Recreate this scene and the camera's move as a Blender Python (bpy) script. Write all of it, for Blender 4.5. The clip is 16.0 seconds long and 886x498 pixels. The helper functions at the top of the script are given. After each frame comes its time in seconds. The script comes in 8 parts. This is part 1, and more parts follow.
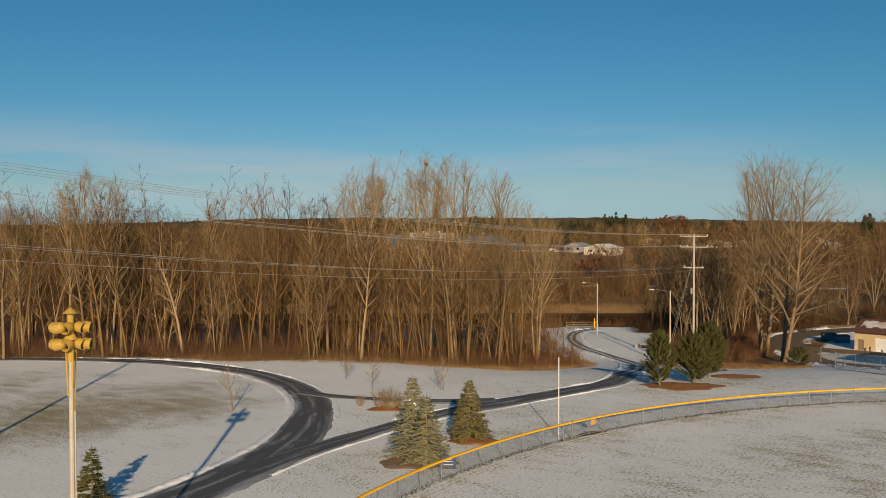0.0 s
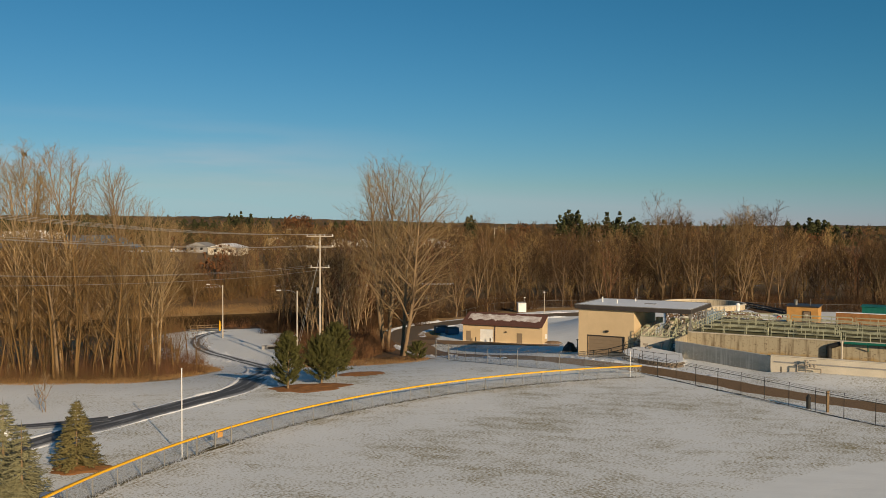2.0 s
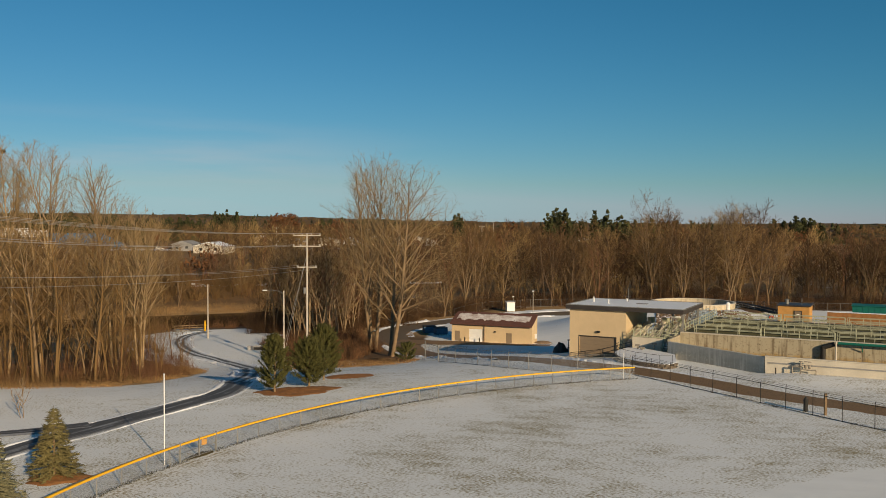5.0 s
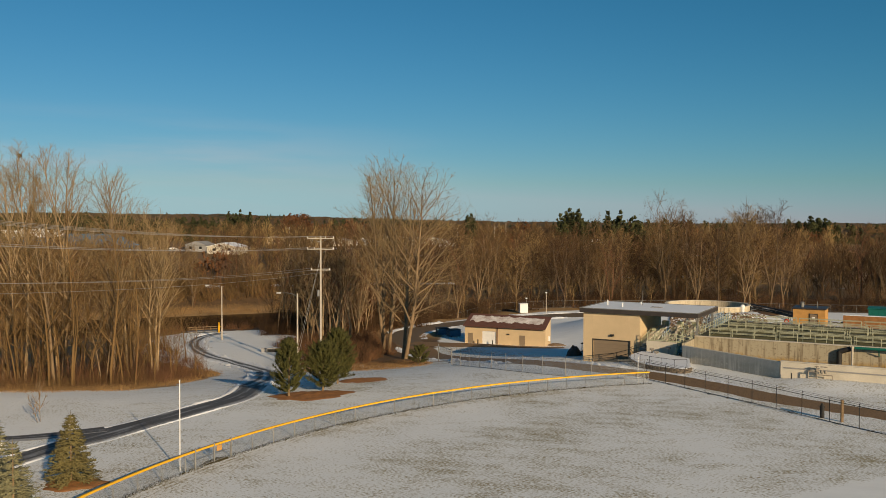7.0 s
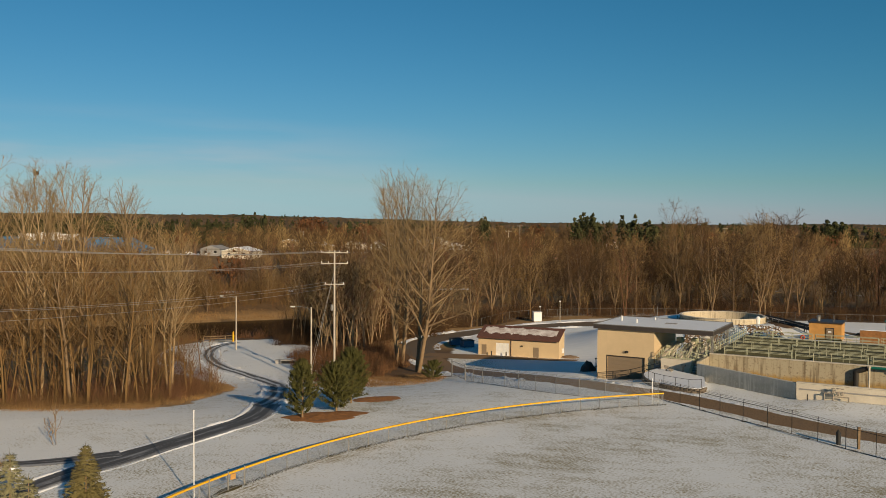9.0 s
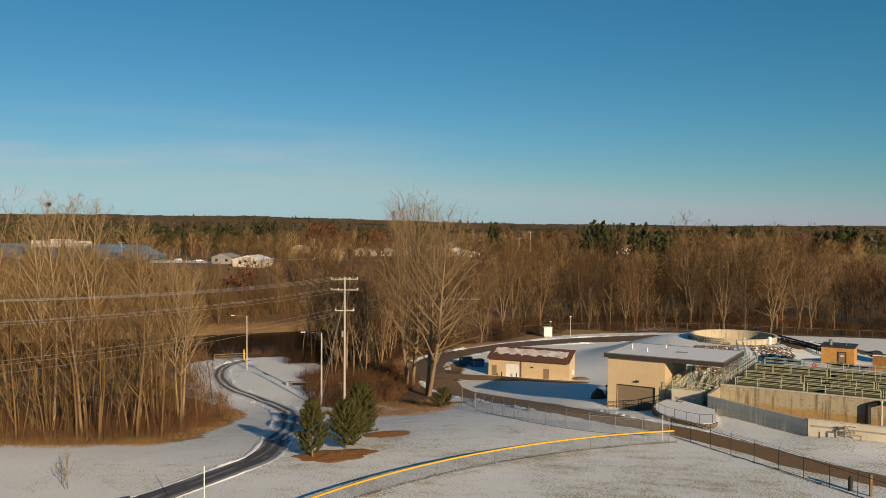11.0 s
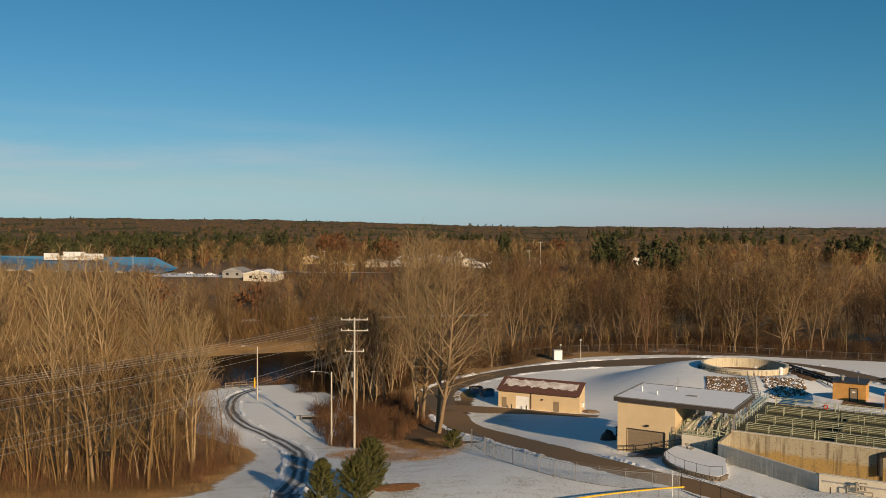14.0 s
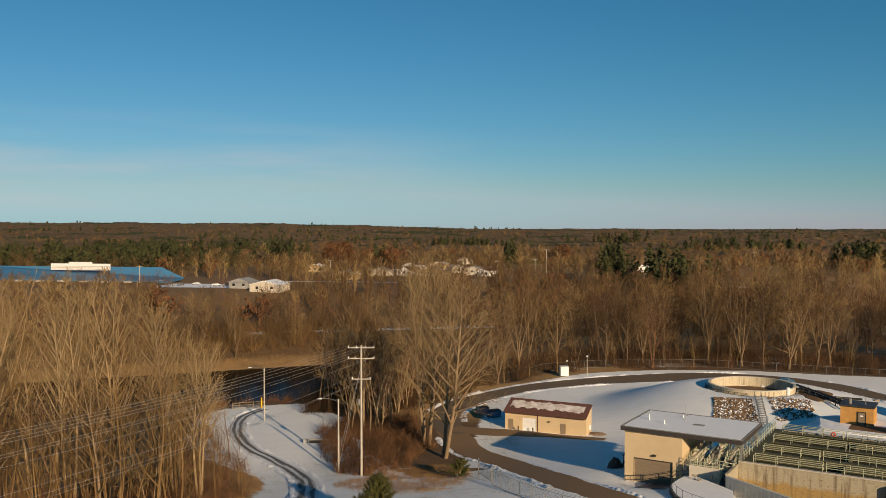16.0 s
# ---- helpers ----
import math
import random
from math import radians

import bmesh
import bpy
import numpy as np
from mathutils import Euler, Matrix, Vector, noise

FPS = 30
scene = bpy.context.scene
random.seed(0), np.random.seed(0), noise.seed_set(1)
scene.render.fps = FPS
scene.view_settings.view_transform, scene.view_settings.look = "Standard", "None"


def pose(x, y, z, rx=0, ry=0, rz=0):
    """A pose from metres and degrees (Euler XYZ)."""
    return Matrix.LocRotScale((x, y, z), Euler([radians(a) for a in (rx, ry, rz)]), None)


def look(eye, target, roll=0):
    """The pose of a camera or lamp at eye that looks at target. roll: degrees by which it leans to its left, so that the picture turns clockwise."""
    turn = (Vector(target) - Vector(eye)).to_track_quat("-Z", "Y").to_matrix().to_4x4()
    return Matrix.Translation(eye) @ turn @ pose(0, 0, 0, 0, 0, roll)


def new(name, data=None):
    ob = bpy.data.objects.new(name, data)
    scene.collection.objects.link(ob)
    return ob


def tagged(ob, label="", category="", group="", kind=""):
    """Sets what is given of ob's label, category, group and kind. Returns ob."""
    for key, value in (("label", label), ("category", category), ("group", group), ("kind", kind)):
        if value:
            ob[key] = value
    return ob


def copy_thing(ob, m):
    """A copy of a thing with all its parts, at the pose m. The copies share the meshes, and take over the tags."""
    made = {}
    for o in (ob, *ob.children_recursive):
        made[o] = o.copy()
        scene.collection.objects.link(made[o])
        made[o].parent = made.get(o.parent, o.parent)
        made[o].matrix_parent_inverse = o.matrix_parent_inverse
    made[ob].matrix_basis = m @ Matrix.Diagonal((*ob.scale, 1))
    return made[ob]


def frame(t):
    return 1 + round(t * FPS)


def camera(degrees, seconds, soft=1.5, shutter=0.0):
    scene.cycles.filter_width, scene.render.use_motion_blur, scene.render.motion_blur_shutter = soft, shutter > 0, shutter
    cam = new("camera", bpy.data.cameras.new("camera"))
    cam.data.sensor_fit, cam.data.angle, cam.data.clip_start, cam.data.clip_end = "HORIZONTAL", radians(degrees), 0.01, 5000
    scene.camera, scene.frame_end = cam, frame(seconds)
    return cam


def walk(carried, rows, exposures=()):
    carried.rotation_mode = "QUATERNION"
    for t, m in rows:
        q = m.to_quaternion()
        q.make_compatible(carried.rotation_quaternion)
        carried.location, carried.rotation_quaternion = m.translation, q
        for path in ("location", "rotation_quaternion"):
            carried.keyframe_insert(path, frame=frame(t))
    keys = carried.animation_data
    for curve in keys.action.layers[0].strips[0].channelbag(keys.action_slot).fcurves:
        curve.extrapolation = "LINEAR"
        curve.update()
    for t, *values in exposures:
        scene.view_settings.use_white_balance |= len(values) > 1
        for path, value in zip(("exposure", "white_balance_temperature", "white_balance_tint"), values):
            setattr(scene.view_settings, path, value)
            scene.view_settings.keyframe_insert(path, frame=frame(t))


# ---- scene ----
cam = camera(54.4, 16.0, soft=0.85)
PATH = [
    (0, (1.952, 1.005, 16.679), (0.989, 2.757, 16.631), -0.1),
    (0.5, (1.669, 1.765, 16.673), (0.962, 3.635, 16.624), 0.0),
    (1, (1.344, 2.422, 16.732), (0.924, 4.377, 16.683), 0.1),
    (1.5, (1.12, 3.044, 16.767), (0.874, 5.028, 16.719), 0.1),
    (2, (0.837, 3.935, 16.757), (0.689, 5.929, 16.708), 0.2),
    (2.5, (0.617, 4.832, 16.642), (0.537, 6.83, 16.596), 0.2),
    (3, (0.468, 5.443, 16.646), (0.382, 7.441, 16.601), 0.2),
    (3.5, (0.407, 5.717, 16.661), (0.315, 7.714, 16.614), 0.2),
    (4, (0.363, 5.796, 16.764), (0.264, 7.793, 16.714), 0.2),
    (6.5, (0.267, 5.884, 17.198), (0.126, 7.878, 17.143), 0.2),
    (7, (0.174, 5.9, 17.44), (0.028, 7.894, 17.385), 0.2),
    (7.5, (0.217, 5.946, 17.813), (0.062, 7.939, 17.756), 0.2),
    (8, (0.154, 5.979, 18.304), (-0.008, 7.971, 18.248), 0.2),
    (8.5, (0.229, 5.988, 18.922), (0.059, 7.98, 18.865), 0.2),
    (9, (0.179, 6.018, 19.645), (0.001, 8.009, 19.59), 0.3),
    (11.5, (0.198, 6.136, 24.685), (-0.007, 8.125, 24.63), 0.3),
    (12, (0.127, 6.116, 25.602), (-0.081, 8.104, 25.548), 0.3),
    (12.5, (0.284, 6.098, 26.543), (0.069, 8.085, 26.49), 0.3),
    (13, (0.263, 6.149, 27.617), (0.045, 8.136, 27.564), 0.2),
    (13.5, (0.276, 6.174, 28.688), (0.053, 8.16, 28.634), 0.2),
    (14, (0.305, 6.178, 29.719), (0.079, 8.164, 29.666), 0.2),
    (14.5, (0.332, 6.143, 30.689), (0.102, 8.129, 30.637), 0.1),
    (15, (0.232, 6.009, 31.652), (-0.001, 7.995, 31.6), 0.1),
    (15.5, (0.157, 6.071, 32.657), (-0.078, 8.056, 32.607), 0.0),
    (16, (0.202, 6.124, 33.679), (-0.037, 8.109, 33.63), 0.0),
]
walk(cam, [(t, look(eye, target, roll)) for t, eye, target, roll in PATH], ((0, -0.12, 6640, 12), (4.2, -0.12, 6600, 10), (9.2, -0.1, 6600, 10), (11.3, 0.0, 6700, 12), (16, 0.0, 6760, 13)))

# ---- light ----
SUN_AZ, SUN_EL = math.radians(147.0), math.radians(16.7)
sun_dir = Vector((math.sin(SUN_AZ) * math.cos(SUN_EL), math.cos(SUN_AZ) * math.cos(SUN_EL), math.sin(SUN_EL)))
world = bpy.data.worlds.new("winter_sky")
scene.world = world
world.use_nodes = True
wn, wl = world.node_tree.nodes, world.node_tree.links
sky = wn.new("ShaderNodeTexSky")
sky.sky_type, sky.sun_disc = "NISHITA", False
sky.sun_elevation, sky.sun_rotation = SUN_EL, SUN_AZ
sky.altitude, sky.air_density, sky.dust_density, sky.ozone_density = 300, 1.0, 0.1, 6.0
wn["Background"].inputs["Strength"].default_value = 1.0
sep, com = wn.new("ShaderNodeSeparateColor"), wn.new("ShaderNodeCombineColor")
wl.new(sky.outputs[0], sep.inputs[0])
cap, deep, red = wn.new("ShaderNodeMath"), wn.new("ShaderNodeMath"), wn.new("ShaderNodeMath")
cap.operation, deep.operation, red.operation = "MINIMUM", "POWER", "MULTIPLY"
cap.inputs[1].default_value, deep.inputs[1].default_value, red.inputs[1].default_value = 4.3, 1.59, 0.033
wl.new(sep.outputs[0], cap.inputs[0])
wl.new(cap.outputs[0], deep.inputs[0])
wl.new(deep.outputs[0], red.inputs[0])
wl.new(red.outputs[0], com.inputs[0])
for k, f in ((1, 0.077), (2, 0.072)):
    sc_ = wn.new("ShaderNodeMath")
    sc_.operation = "MULTIPLY"
    sc_.inputs[1].default_value = f
    wl.new(sep.outputs[k], sc_.inputs[0])
    wl.new(sc_.outputs[0], com.inputs[k])
pale, cool = wn.new("ShaderNodeMath"), wn.new("ShaderNodeMath")
pale.operation, cool.operation = "MULTIPLY", "MAXIMUM"
pale.inputs[1].default_value = 0.083
wl.new(sep.outputs[1], pale.inputs[0])
wl.new(pale.outputs[0], cool.inputs[0])
wl.new(sc_.outputs[0], cool.inputs[1])
wl.new(cool.outputs[0], com.inputs[2])
# a thin veil of high cloud low in the north-west
wtc, wsep, wmap, wnoise = wn.new("ShaderNodeTexCoord"), wn.new("ShaderNodeSeparateXYZ"), wn.new("ShaderNodeMapping"), wn.new("ShaderNodeTexNoise")
wl.new(wtc.outputs["Generated"], wsep.inputs[0])
wmap.inputs["Scale"].default_value = (2.5, 2.5, 22)
wmap.inputs["Rotation"].default_value = (0.06, 0.05, 0)
wl.new(wtc.outputs["Generated"], wmap.inputs[0])
wl.new(wmap.outputs[0], wnoise.inputs["Vector"])
wnoise.inputs["Scale"].default_value, wnoise.inputs["Detail"].default_value = 1.3, 5


def sky_ramp(v, a, b_):
    q = wn.new("ShaderNodeMapRange")
    q.interpolation_type = "SMOOTHSTEP"
    q.inputs["From Min"].default_value, q.inputs["From Max"].default_value = a, b_
    wl.new(v, q.inputs["Value"])
    return q.outputs[0]


veil = None
for v in (sky_ramp(wsep.outputs[2], 0.0, 0.04), sky_ramp(wsep.outputs[2], 0.14, 0.055), sky_ramp(wsep.outputs[0], 0.02, -0.42), sky_ramp(wnoise.outputs[0], 0.38, 0.66)):
    if veil is None:
        veil = v
    else:
        q = wn.new("ShaderNodeMath")
        q.operation = "MULTIPLY"
        wl.new(veil, q.inputs[0])
        wl.new(v, q.inputs[1])
        veil = q.outputs[0]
thinv = wn.new("ShaderNodeMath")
thinv.operation = "MULTIPLY"
thinv.inputs[1].default_value = 0.45
wl.new(veil, thinv.inputs[0])
cloud = wn.new("ShaderNodeMix")
cloud.data_type = "RGBA"
cloud.inputs[7].default_value = (0.50, 0.53, 0.56, 1)
wl.new(thinv.outputs[0], cloud.inputs[0])
wl.new(com.outputs[0], cloud.inputs[6])
wl.new(cloud.outputs[2], wn["Background"].inputs["Color"])
sun = new("sun", bpy.data.lights.new("sun", "SUN"))
sun.data.energy, sun.data.angle, sun.data.color = 5.3, math.radians(0.53), (1.0, 0.79, 0.52)
sun.matrix_world = look(sun_dir * 300, (0, 0, 0))
scene.view_settings.exposure = 0.0

# ---- materials ----
def mat(name, col, rough=0.85, metal=0.0, var=0.25, scale=3.0, fine=30.0, bump=0.15, dist=0.02, col2=None, spec=0.3):
    """A surface with broad and fine variation and a little relief, in world-sized object coordinates."""
    m = bpy.data.materials.new(name)
    m.use_nodes = True
    n, l = m.node_tree.nodes, m.node_tree.links
    b = n["Principled BSDF"]
    tc = n.new("ShaderNodeTexCoord")
    na, nb = n.new("ShaderNodeTexNoise"), n.new("ShaderNodeTexNoise")
    na.inputs["Scale"].default_value, nb.inputs["Scale"].default_value = scale, fine
    na.inputs["Detail"].default_value = 4
    oi = n.new("ShaderNodeObjectInfo")
    add = n.new("ShaderNodeVectorMath")
    add.operation = "ADD"
    mul = n.new("ShaderNodeVectorMath")
    mul.operation = "SCALE"
    mul.inputs["Scale"].default_value = 37.0
    comb = n.new("ShaderNodeCombineXYZ")
    for k in range(3):
        l.new(oi.outputs["Random"], comb.inputs[k])
    l.new(comb.outputs[0], mul.inputs[0])
    l.new(tc.outputs["Object"], add.inputs[0])
    l.new(mul.outputs[0], add.inputs[1])
    for t in (na, nb):
        l.new(add.outputs[0], t.inputs["Vector"])
    mix = n.new("ShaderNodeMix")
    mix.data_type = "RGBA"
    c2 = col2 or tuple(c * (1 - var) for c in col)
    c1 = tuple(min(1, c * (1 + var * 0.6)) for c in col)
    mix.inputs[6].default_value, mix.inputs[7].default_value = (*c2, 1), (*c1, 1)
    ma = n.new("ShaderNodeMath")
    ma.operation = "MULTIPLY_ADD"
    ma.inputs[1].default_value, ma.inputs[2].default_value = 0.45, -0.0
    mb = n.new("ShaderNodeMath")
    mb.operation = "MULTIPLY_ADD"
    mb.inputs[1].default_value = 0.9
    ramp = n.new("ShaderNodeMapRange")
    ramp.inputs["From Min"].default_value, ramp.inputs["From Max"].default_value = 0.38, 0.95
    l.new(nb.outputs[0], ma.inputs[0])
    l.new(na.outputs[0], mb.inputs[0])
    l.new(ma.outputs[0], mb.inputs[2])
    l.new(mb.outputs[0], ramp.inputs["Value"])
    l.new(ramp.outputs[0], mix.inputs[0])
    l.new(mix.outputs[2], b.inputs["Base Color"])
    b.inputs["Roughness"].default_value, b.inputs["Metallic"].default_value = rough, metal
    b.inputs["Specular IOR Level"].default_value = spec
    if bump:
        bp = n.new("ShaderNodeBump")
        bp.inputs["Strength"].default_value, bp.inputs["Distance"].default_value = bump, dist
        l.new(nb.outputs[0], bp.inputs["Height"])
        l.new(bp.outputs[0], b.inputs["Normal"])
    return m


M = {
    "bark": mat("bark", (0.245, 0.165, 0.092), 0.95, 0, 0.4, 0.8, 12, 0.4, 0.03),
    "bark_dark": mat("bark_dark", (0.15, 0.10, 0.06), 0.95, 0, 0.4, 0.8, 12, 0.4, 0.03),
    "navy": mat("navy_vinyl", (0.02, 0.045, 0.11), 0.6, 0, 0.2, 1, 9, 0.05),
    "bark_pale": mat("bark_pale", (0.38, 0.265, 0.145), 0.95, 0, 0.35, 0.8, 12, 0.4, 0.03),
    "twig": mat("twig", (0.187, 0.11, 0.042), 0.95, 0, 0.35, 0.15, 4, 0),
    "twig_pale": mat("twig_pale", (0.315, 0.205, 0.083), 0.95, 0, 0.3, 0.15, 4, 0),
    "twig_grey": mat("twig_grey", (0.31, 0.212, 0.1), 0.95, 0, 0.3, 0.15, 4, 0),
    "twig_mid": mat("twig_mid", (0.135, 0.078, 0.031), 0.95, 0, 0.35, 0.15, 4, 0),
    # dark twig tone; also stands in for shade deep in the woods
    "twig_dark": mat("twig_dark", (0.078, 0.041, 0.017), 0.95, 0, 0.35, 0.15, 4, 0),
    "twig_red": mat("twig_red", (0.20, 0.095, 0.05), 0.95, 0, 0.35, 0.15, 4, 0),
    "brush": mat("brush", (0.19, 0.092, 0.04), 0.95, 0, 0.4, 0.2, 4, 0),
    "dry_grass": mat("dry_grass", (0.38, 0.225, 0.09), 0.95, 0, 0.4, 0.2, 4, 0),
    "spruce_blue": mat("spruce_blue", (0.23, 0.215, 0.12), 0.9, 0, 0.45, 1.5, 12, 0),
    "spruce": mat("spruce", (0.17, 0.142, 0.056), 0.9, 0, 0.45, 1.5, 12, 0),
    "far_pine": mat("far_pine", (0.055, 0.058, 0.02), 0.9, 0, 0.5, 0.06, 0.8, 0),
    "pine": mat("pine", (0.082, 0.078, 0.02), 0.9, 0, 0.5, 1.2, 10, 0),
    "asphalt": mat("asphalt", (0.055, 0.055, 0.058), 0.85, 0, 0.4, 0.35, 3, 0.3, 0.01),
    "gravel": mat("gravel", (0.23, 0.16, 0.105), 0.95, 0, 0.35, 0.3, 6, 0.3, 0.02),
    "snow": mat("snow", (0.80, 0.81, 0.83), 0.7, 0, 0.06, 0.7, 5, 0.3, 0.05),
    "fringe": mat("dead_grass_fringe", (0.085, 0.068, 0.03), 0.95, 0, 0.5, 0.5, 4, 0),
    "mulch": mat("mulch", (0.30, 0.135, 0.048), 0.95, 0, 0.35, 2.0, 14, 0.6, 0.04),
    "yellow": mat("yellow_plastic", (0.80, 0.42, 0.015), 0.5, 0, 0.12, 0.8, 9, 0),
    "yellow_metal": mat("yellow_metal", (0.46, 0.29, 0.055), 0.55, 0, 0.2, 1.5, 12, 0.1),
    "white": mat("white_paint", (0.78, 0.77, 0.74), 0.6, 0, 0.08, 1.0, 9, 0.05),
    "galv": mat("galvanised_steel", (0.24, 0.235, 0.22), 0.6, 0.3, 0.2, 2, 12, 0.05),
    "black": mat("dark_steel", (0.035, 0.033, 0.03), 0.6, 0.2, 0.3, 2, 12, 0.05),
    "wood_pole": mat("weathered_pole", (0.50, 0.44, 0.36), 0.9, 0, 0.25, 1.0, 14, 0.3),
    "tan": mat("tan_block_wall", (0.60, 0.45, 0.27), 0.9, 0, 0.10, 0.6, 10, 0.2, 0.01),
    "brick": mat("orange_brick", (0.52, 0.27, 0.08), 0.9, 0, 0.2, 1.2, 12, 0.3, 0.01),
    "concrete": mat("pale_concrete", (0.58, 0.52, 0.42), 0.9, 0, 0.18, 0.5, 7, 0.2, 0.01),
    "concrete_grey": mat("grey_concrete", (0.30, 0.29, 0.28), 0.9, 0, 0.2, 0.5, 7, 0.2, 0.01),
    "tread": mat("half_cleared_asphalt", (0.30, 0.31, 0.33), 0.8, 0, 0.3, 0.5, 3, 0.3, 0.02, col2=(0.055, 0.055, 0.06)),
    "basin_floor": mat("basin_sludge", (0.32, 0.205, 0.07), 0.7, 0, 0.3, 0.25, 4, 0.2, 0.02),
    "rail": mat("green_rail_paint", (0.42, 0.42, 0.29), 0.6, 0, 0.15, 1.0, 8, 0.05),
    "deck": mat("green_deck", (0.085, 0.085, 0.05), 0.85, 0, 0.4, 0.5, 6, 0.2),
    "blue_rail": mat("blue_grey_rail", (0.26, 0.34, 0.38), 0.55, 0, 0.15, 1.0, 8, 0.05),
    "fascia": mat("dark_fascia", (0.06, 0.05, 0.045), 0.5, 0.2, 0.2, 0.8, 8, 0.05),
    "rust_mud": mat("rust_brown_mud", (0.17, 0.095, 0.045), 0.9, 0, 0.4, 0.4, 5, 0.5, 0.05),
    "thin_snow": mat("thin_patchy_snow", (0.66, 0.64, 0.62), 0.85, 0, 0.3, 0.9, 6, 0.2, 0.02, col2=(0.28, 0.19, 0.16)),
    "roof_red": mat("brown_shingles", (0.12, 0.055, 0.042), 0.9, 0, 0.3, 2.0, 14, 0.3),
    "door": mat("brown_overhead_door", (0.24, 0.18, 0.12), 0.6, 0, 0.1, 0.8, 9, 0.05),
    "dark": mat("dark_recess", (0.02, 0.02, 0.02), 0.9, 0, 0.2, 2, 10, 0),
    "stone": mat("fieldstone", (0.30, 0.26, 0.21), 0.9, 0, 0.35, 1.5, 9, 0.4, 0.03),
    "stone_dark": mat("dark_fieldstone", (0.17, 0.135, 0.10), 0.9, 0, 0.45, 1.5, 9, 0.4, 0.03),
    "rock": mat("riprap", (0.21, 0.135, 0.078), 0.95, 0, 0.45, 1.5, 9, 0.4, 0.03),
    "blue_bin": mat("blue_bin", (0.055, 0.135, 0.21), 0.6, 0, 0.2, 1, 9, 0.05),
    "blue_metal": mat("blue_siding", (0.05, 0.17, 0.31), 0.5, 0, 0.12, 0.1, 2, 0),
    "teal": mat("teal_siding", (0.008, 0.13, 0.10), 0.5, 0, 0.15, 0.4, 5, 0.05),
    "cable": mat("cable", (0.40, 0.38, 0.35), 0.5, 0.3, 0.1, 1, 5, 0),
    "red": mat("red_float", (0.55, 0.08, 0.03), 0.6, 0, 0.1, 1, 5, 0),
    "rust_leaf": mat("rust_leaves", (0.19, 0.085, 0.035), 0.95, 0, 0.4, 0.3, 3, 0),
}

def streaked(name, pale, ochre, dark, level=1.85):
    """Concrete with a pale upper band, ochre below and dark runs down it."""
    m = bpy.data.materials.new(name)
    m.use_nodes = True
    n, l = m.node_tree.nodes, m.node_tree.links
    b = n["Principled BSDF"]
    b.inputs["Roughness"].default_value = 0.9
    tc = n.new("ShaderNodeTexCoord")
    sep = n.new("ShaderNodeSeparateXYZ")
    l.new(tc.outputs["Object"], sep.inputs[0])

    def nz(scale, stretch, detail=4):
        mp, t = n.new("ShaderNodeMapping"), n.new("ShaderNodeTexNoise")
        mp.inputs["Scale"].default_value = stretch
        t.inputs["Scale"].default_value, t.inputs["Detail"].default_value = scale, detail
        l.new(tc.outputs["Object"], mp.inputs[0])
        l.new(mp.outputs[0], t.inputs["Vector"])
        return t.outputs[0]

    def rng(v, a, b_):
        q = n.new("ShaderNodeMapRange")
        q.inputs["From Min"].default_value, q.inputs["From Max"].default_value = a, b_
        l.new(v, q.inputs["Value"])
        return q.outputs[0]

    def mix(f, a, b_):
        q = n.new("ShaderNodeMix")
        q.data_type = "RGBA"
        l.new(f, q.inputs[0])
        for i, v in ((6, a), (7, b_)):
            if isinstance(v, tuple):
                q.inputs[i].default_value = (*v, 1)
            else:
                l.new(v, q.inputs[i])
        return q.outputs[2]

    ad = n.new("ShaderNodeMath")
    ad.operation = "MULTIPLY_ADD"
    ad.inputs[1].default_value = 1.6
    l.new(nz(1.0, (0.9, 0.9, 0.35)), ad.inputs[0])
    l.new(sep.outputs[2], ad.inputs[2])
    base = mix(rng(ad.outputs[0], level, level + 0.5), ochre, pale)
    runs = mix(rng(nz(1.0, (2.6, 2.6, 0.22)), 0.5, 0.72), base, dark)
    runs = mix(rng(nz(3.0, (1.2, 1.2, 1.6), 6), 0.56, 0.78), runs, dark)
    l.new(mix(rng(nz(3.0, (1, 1, 1)), 0.62, 0.8), runs, pale), b.inputs["Base Color"])
    return m


M["weathered"] = streaked("weathered_grey_wall", (0.50, 0.46, 0.39), (0.40, 0.37, 0.31), (0.62, 0.58, 0.50))
M["stained"] = streaked("stained_basin_wall", (0.40, 0.345, 0.24), (0.37, 0.245, 0.088), (0.15, 0.11, 0.065), 1.05)
M["tank_wall"] = streaked("streaked_tank_wall", (0.60, 0.54, 0.42), (0.56, 0.48, 0.34), (0.26, 0.21, 0.15))

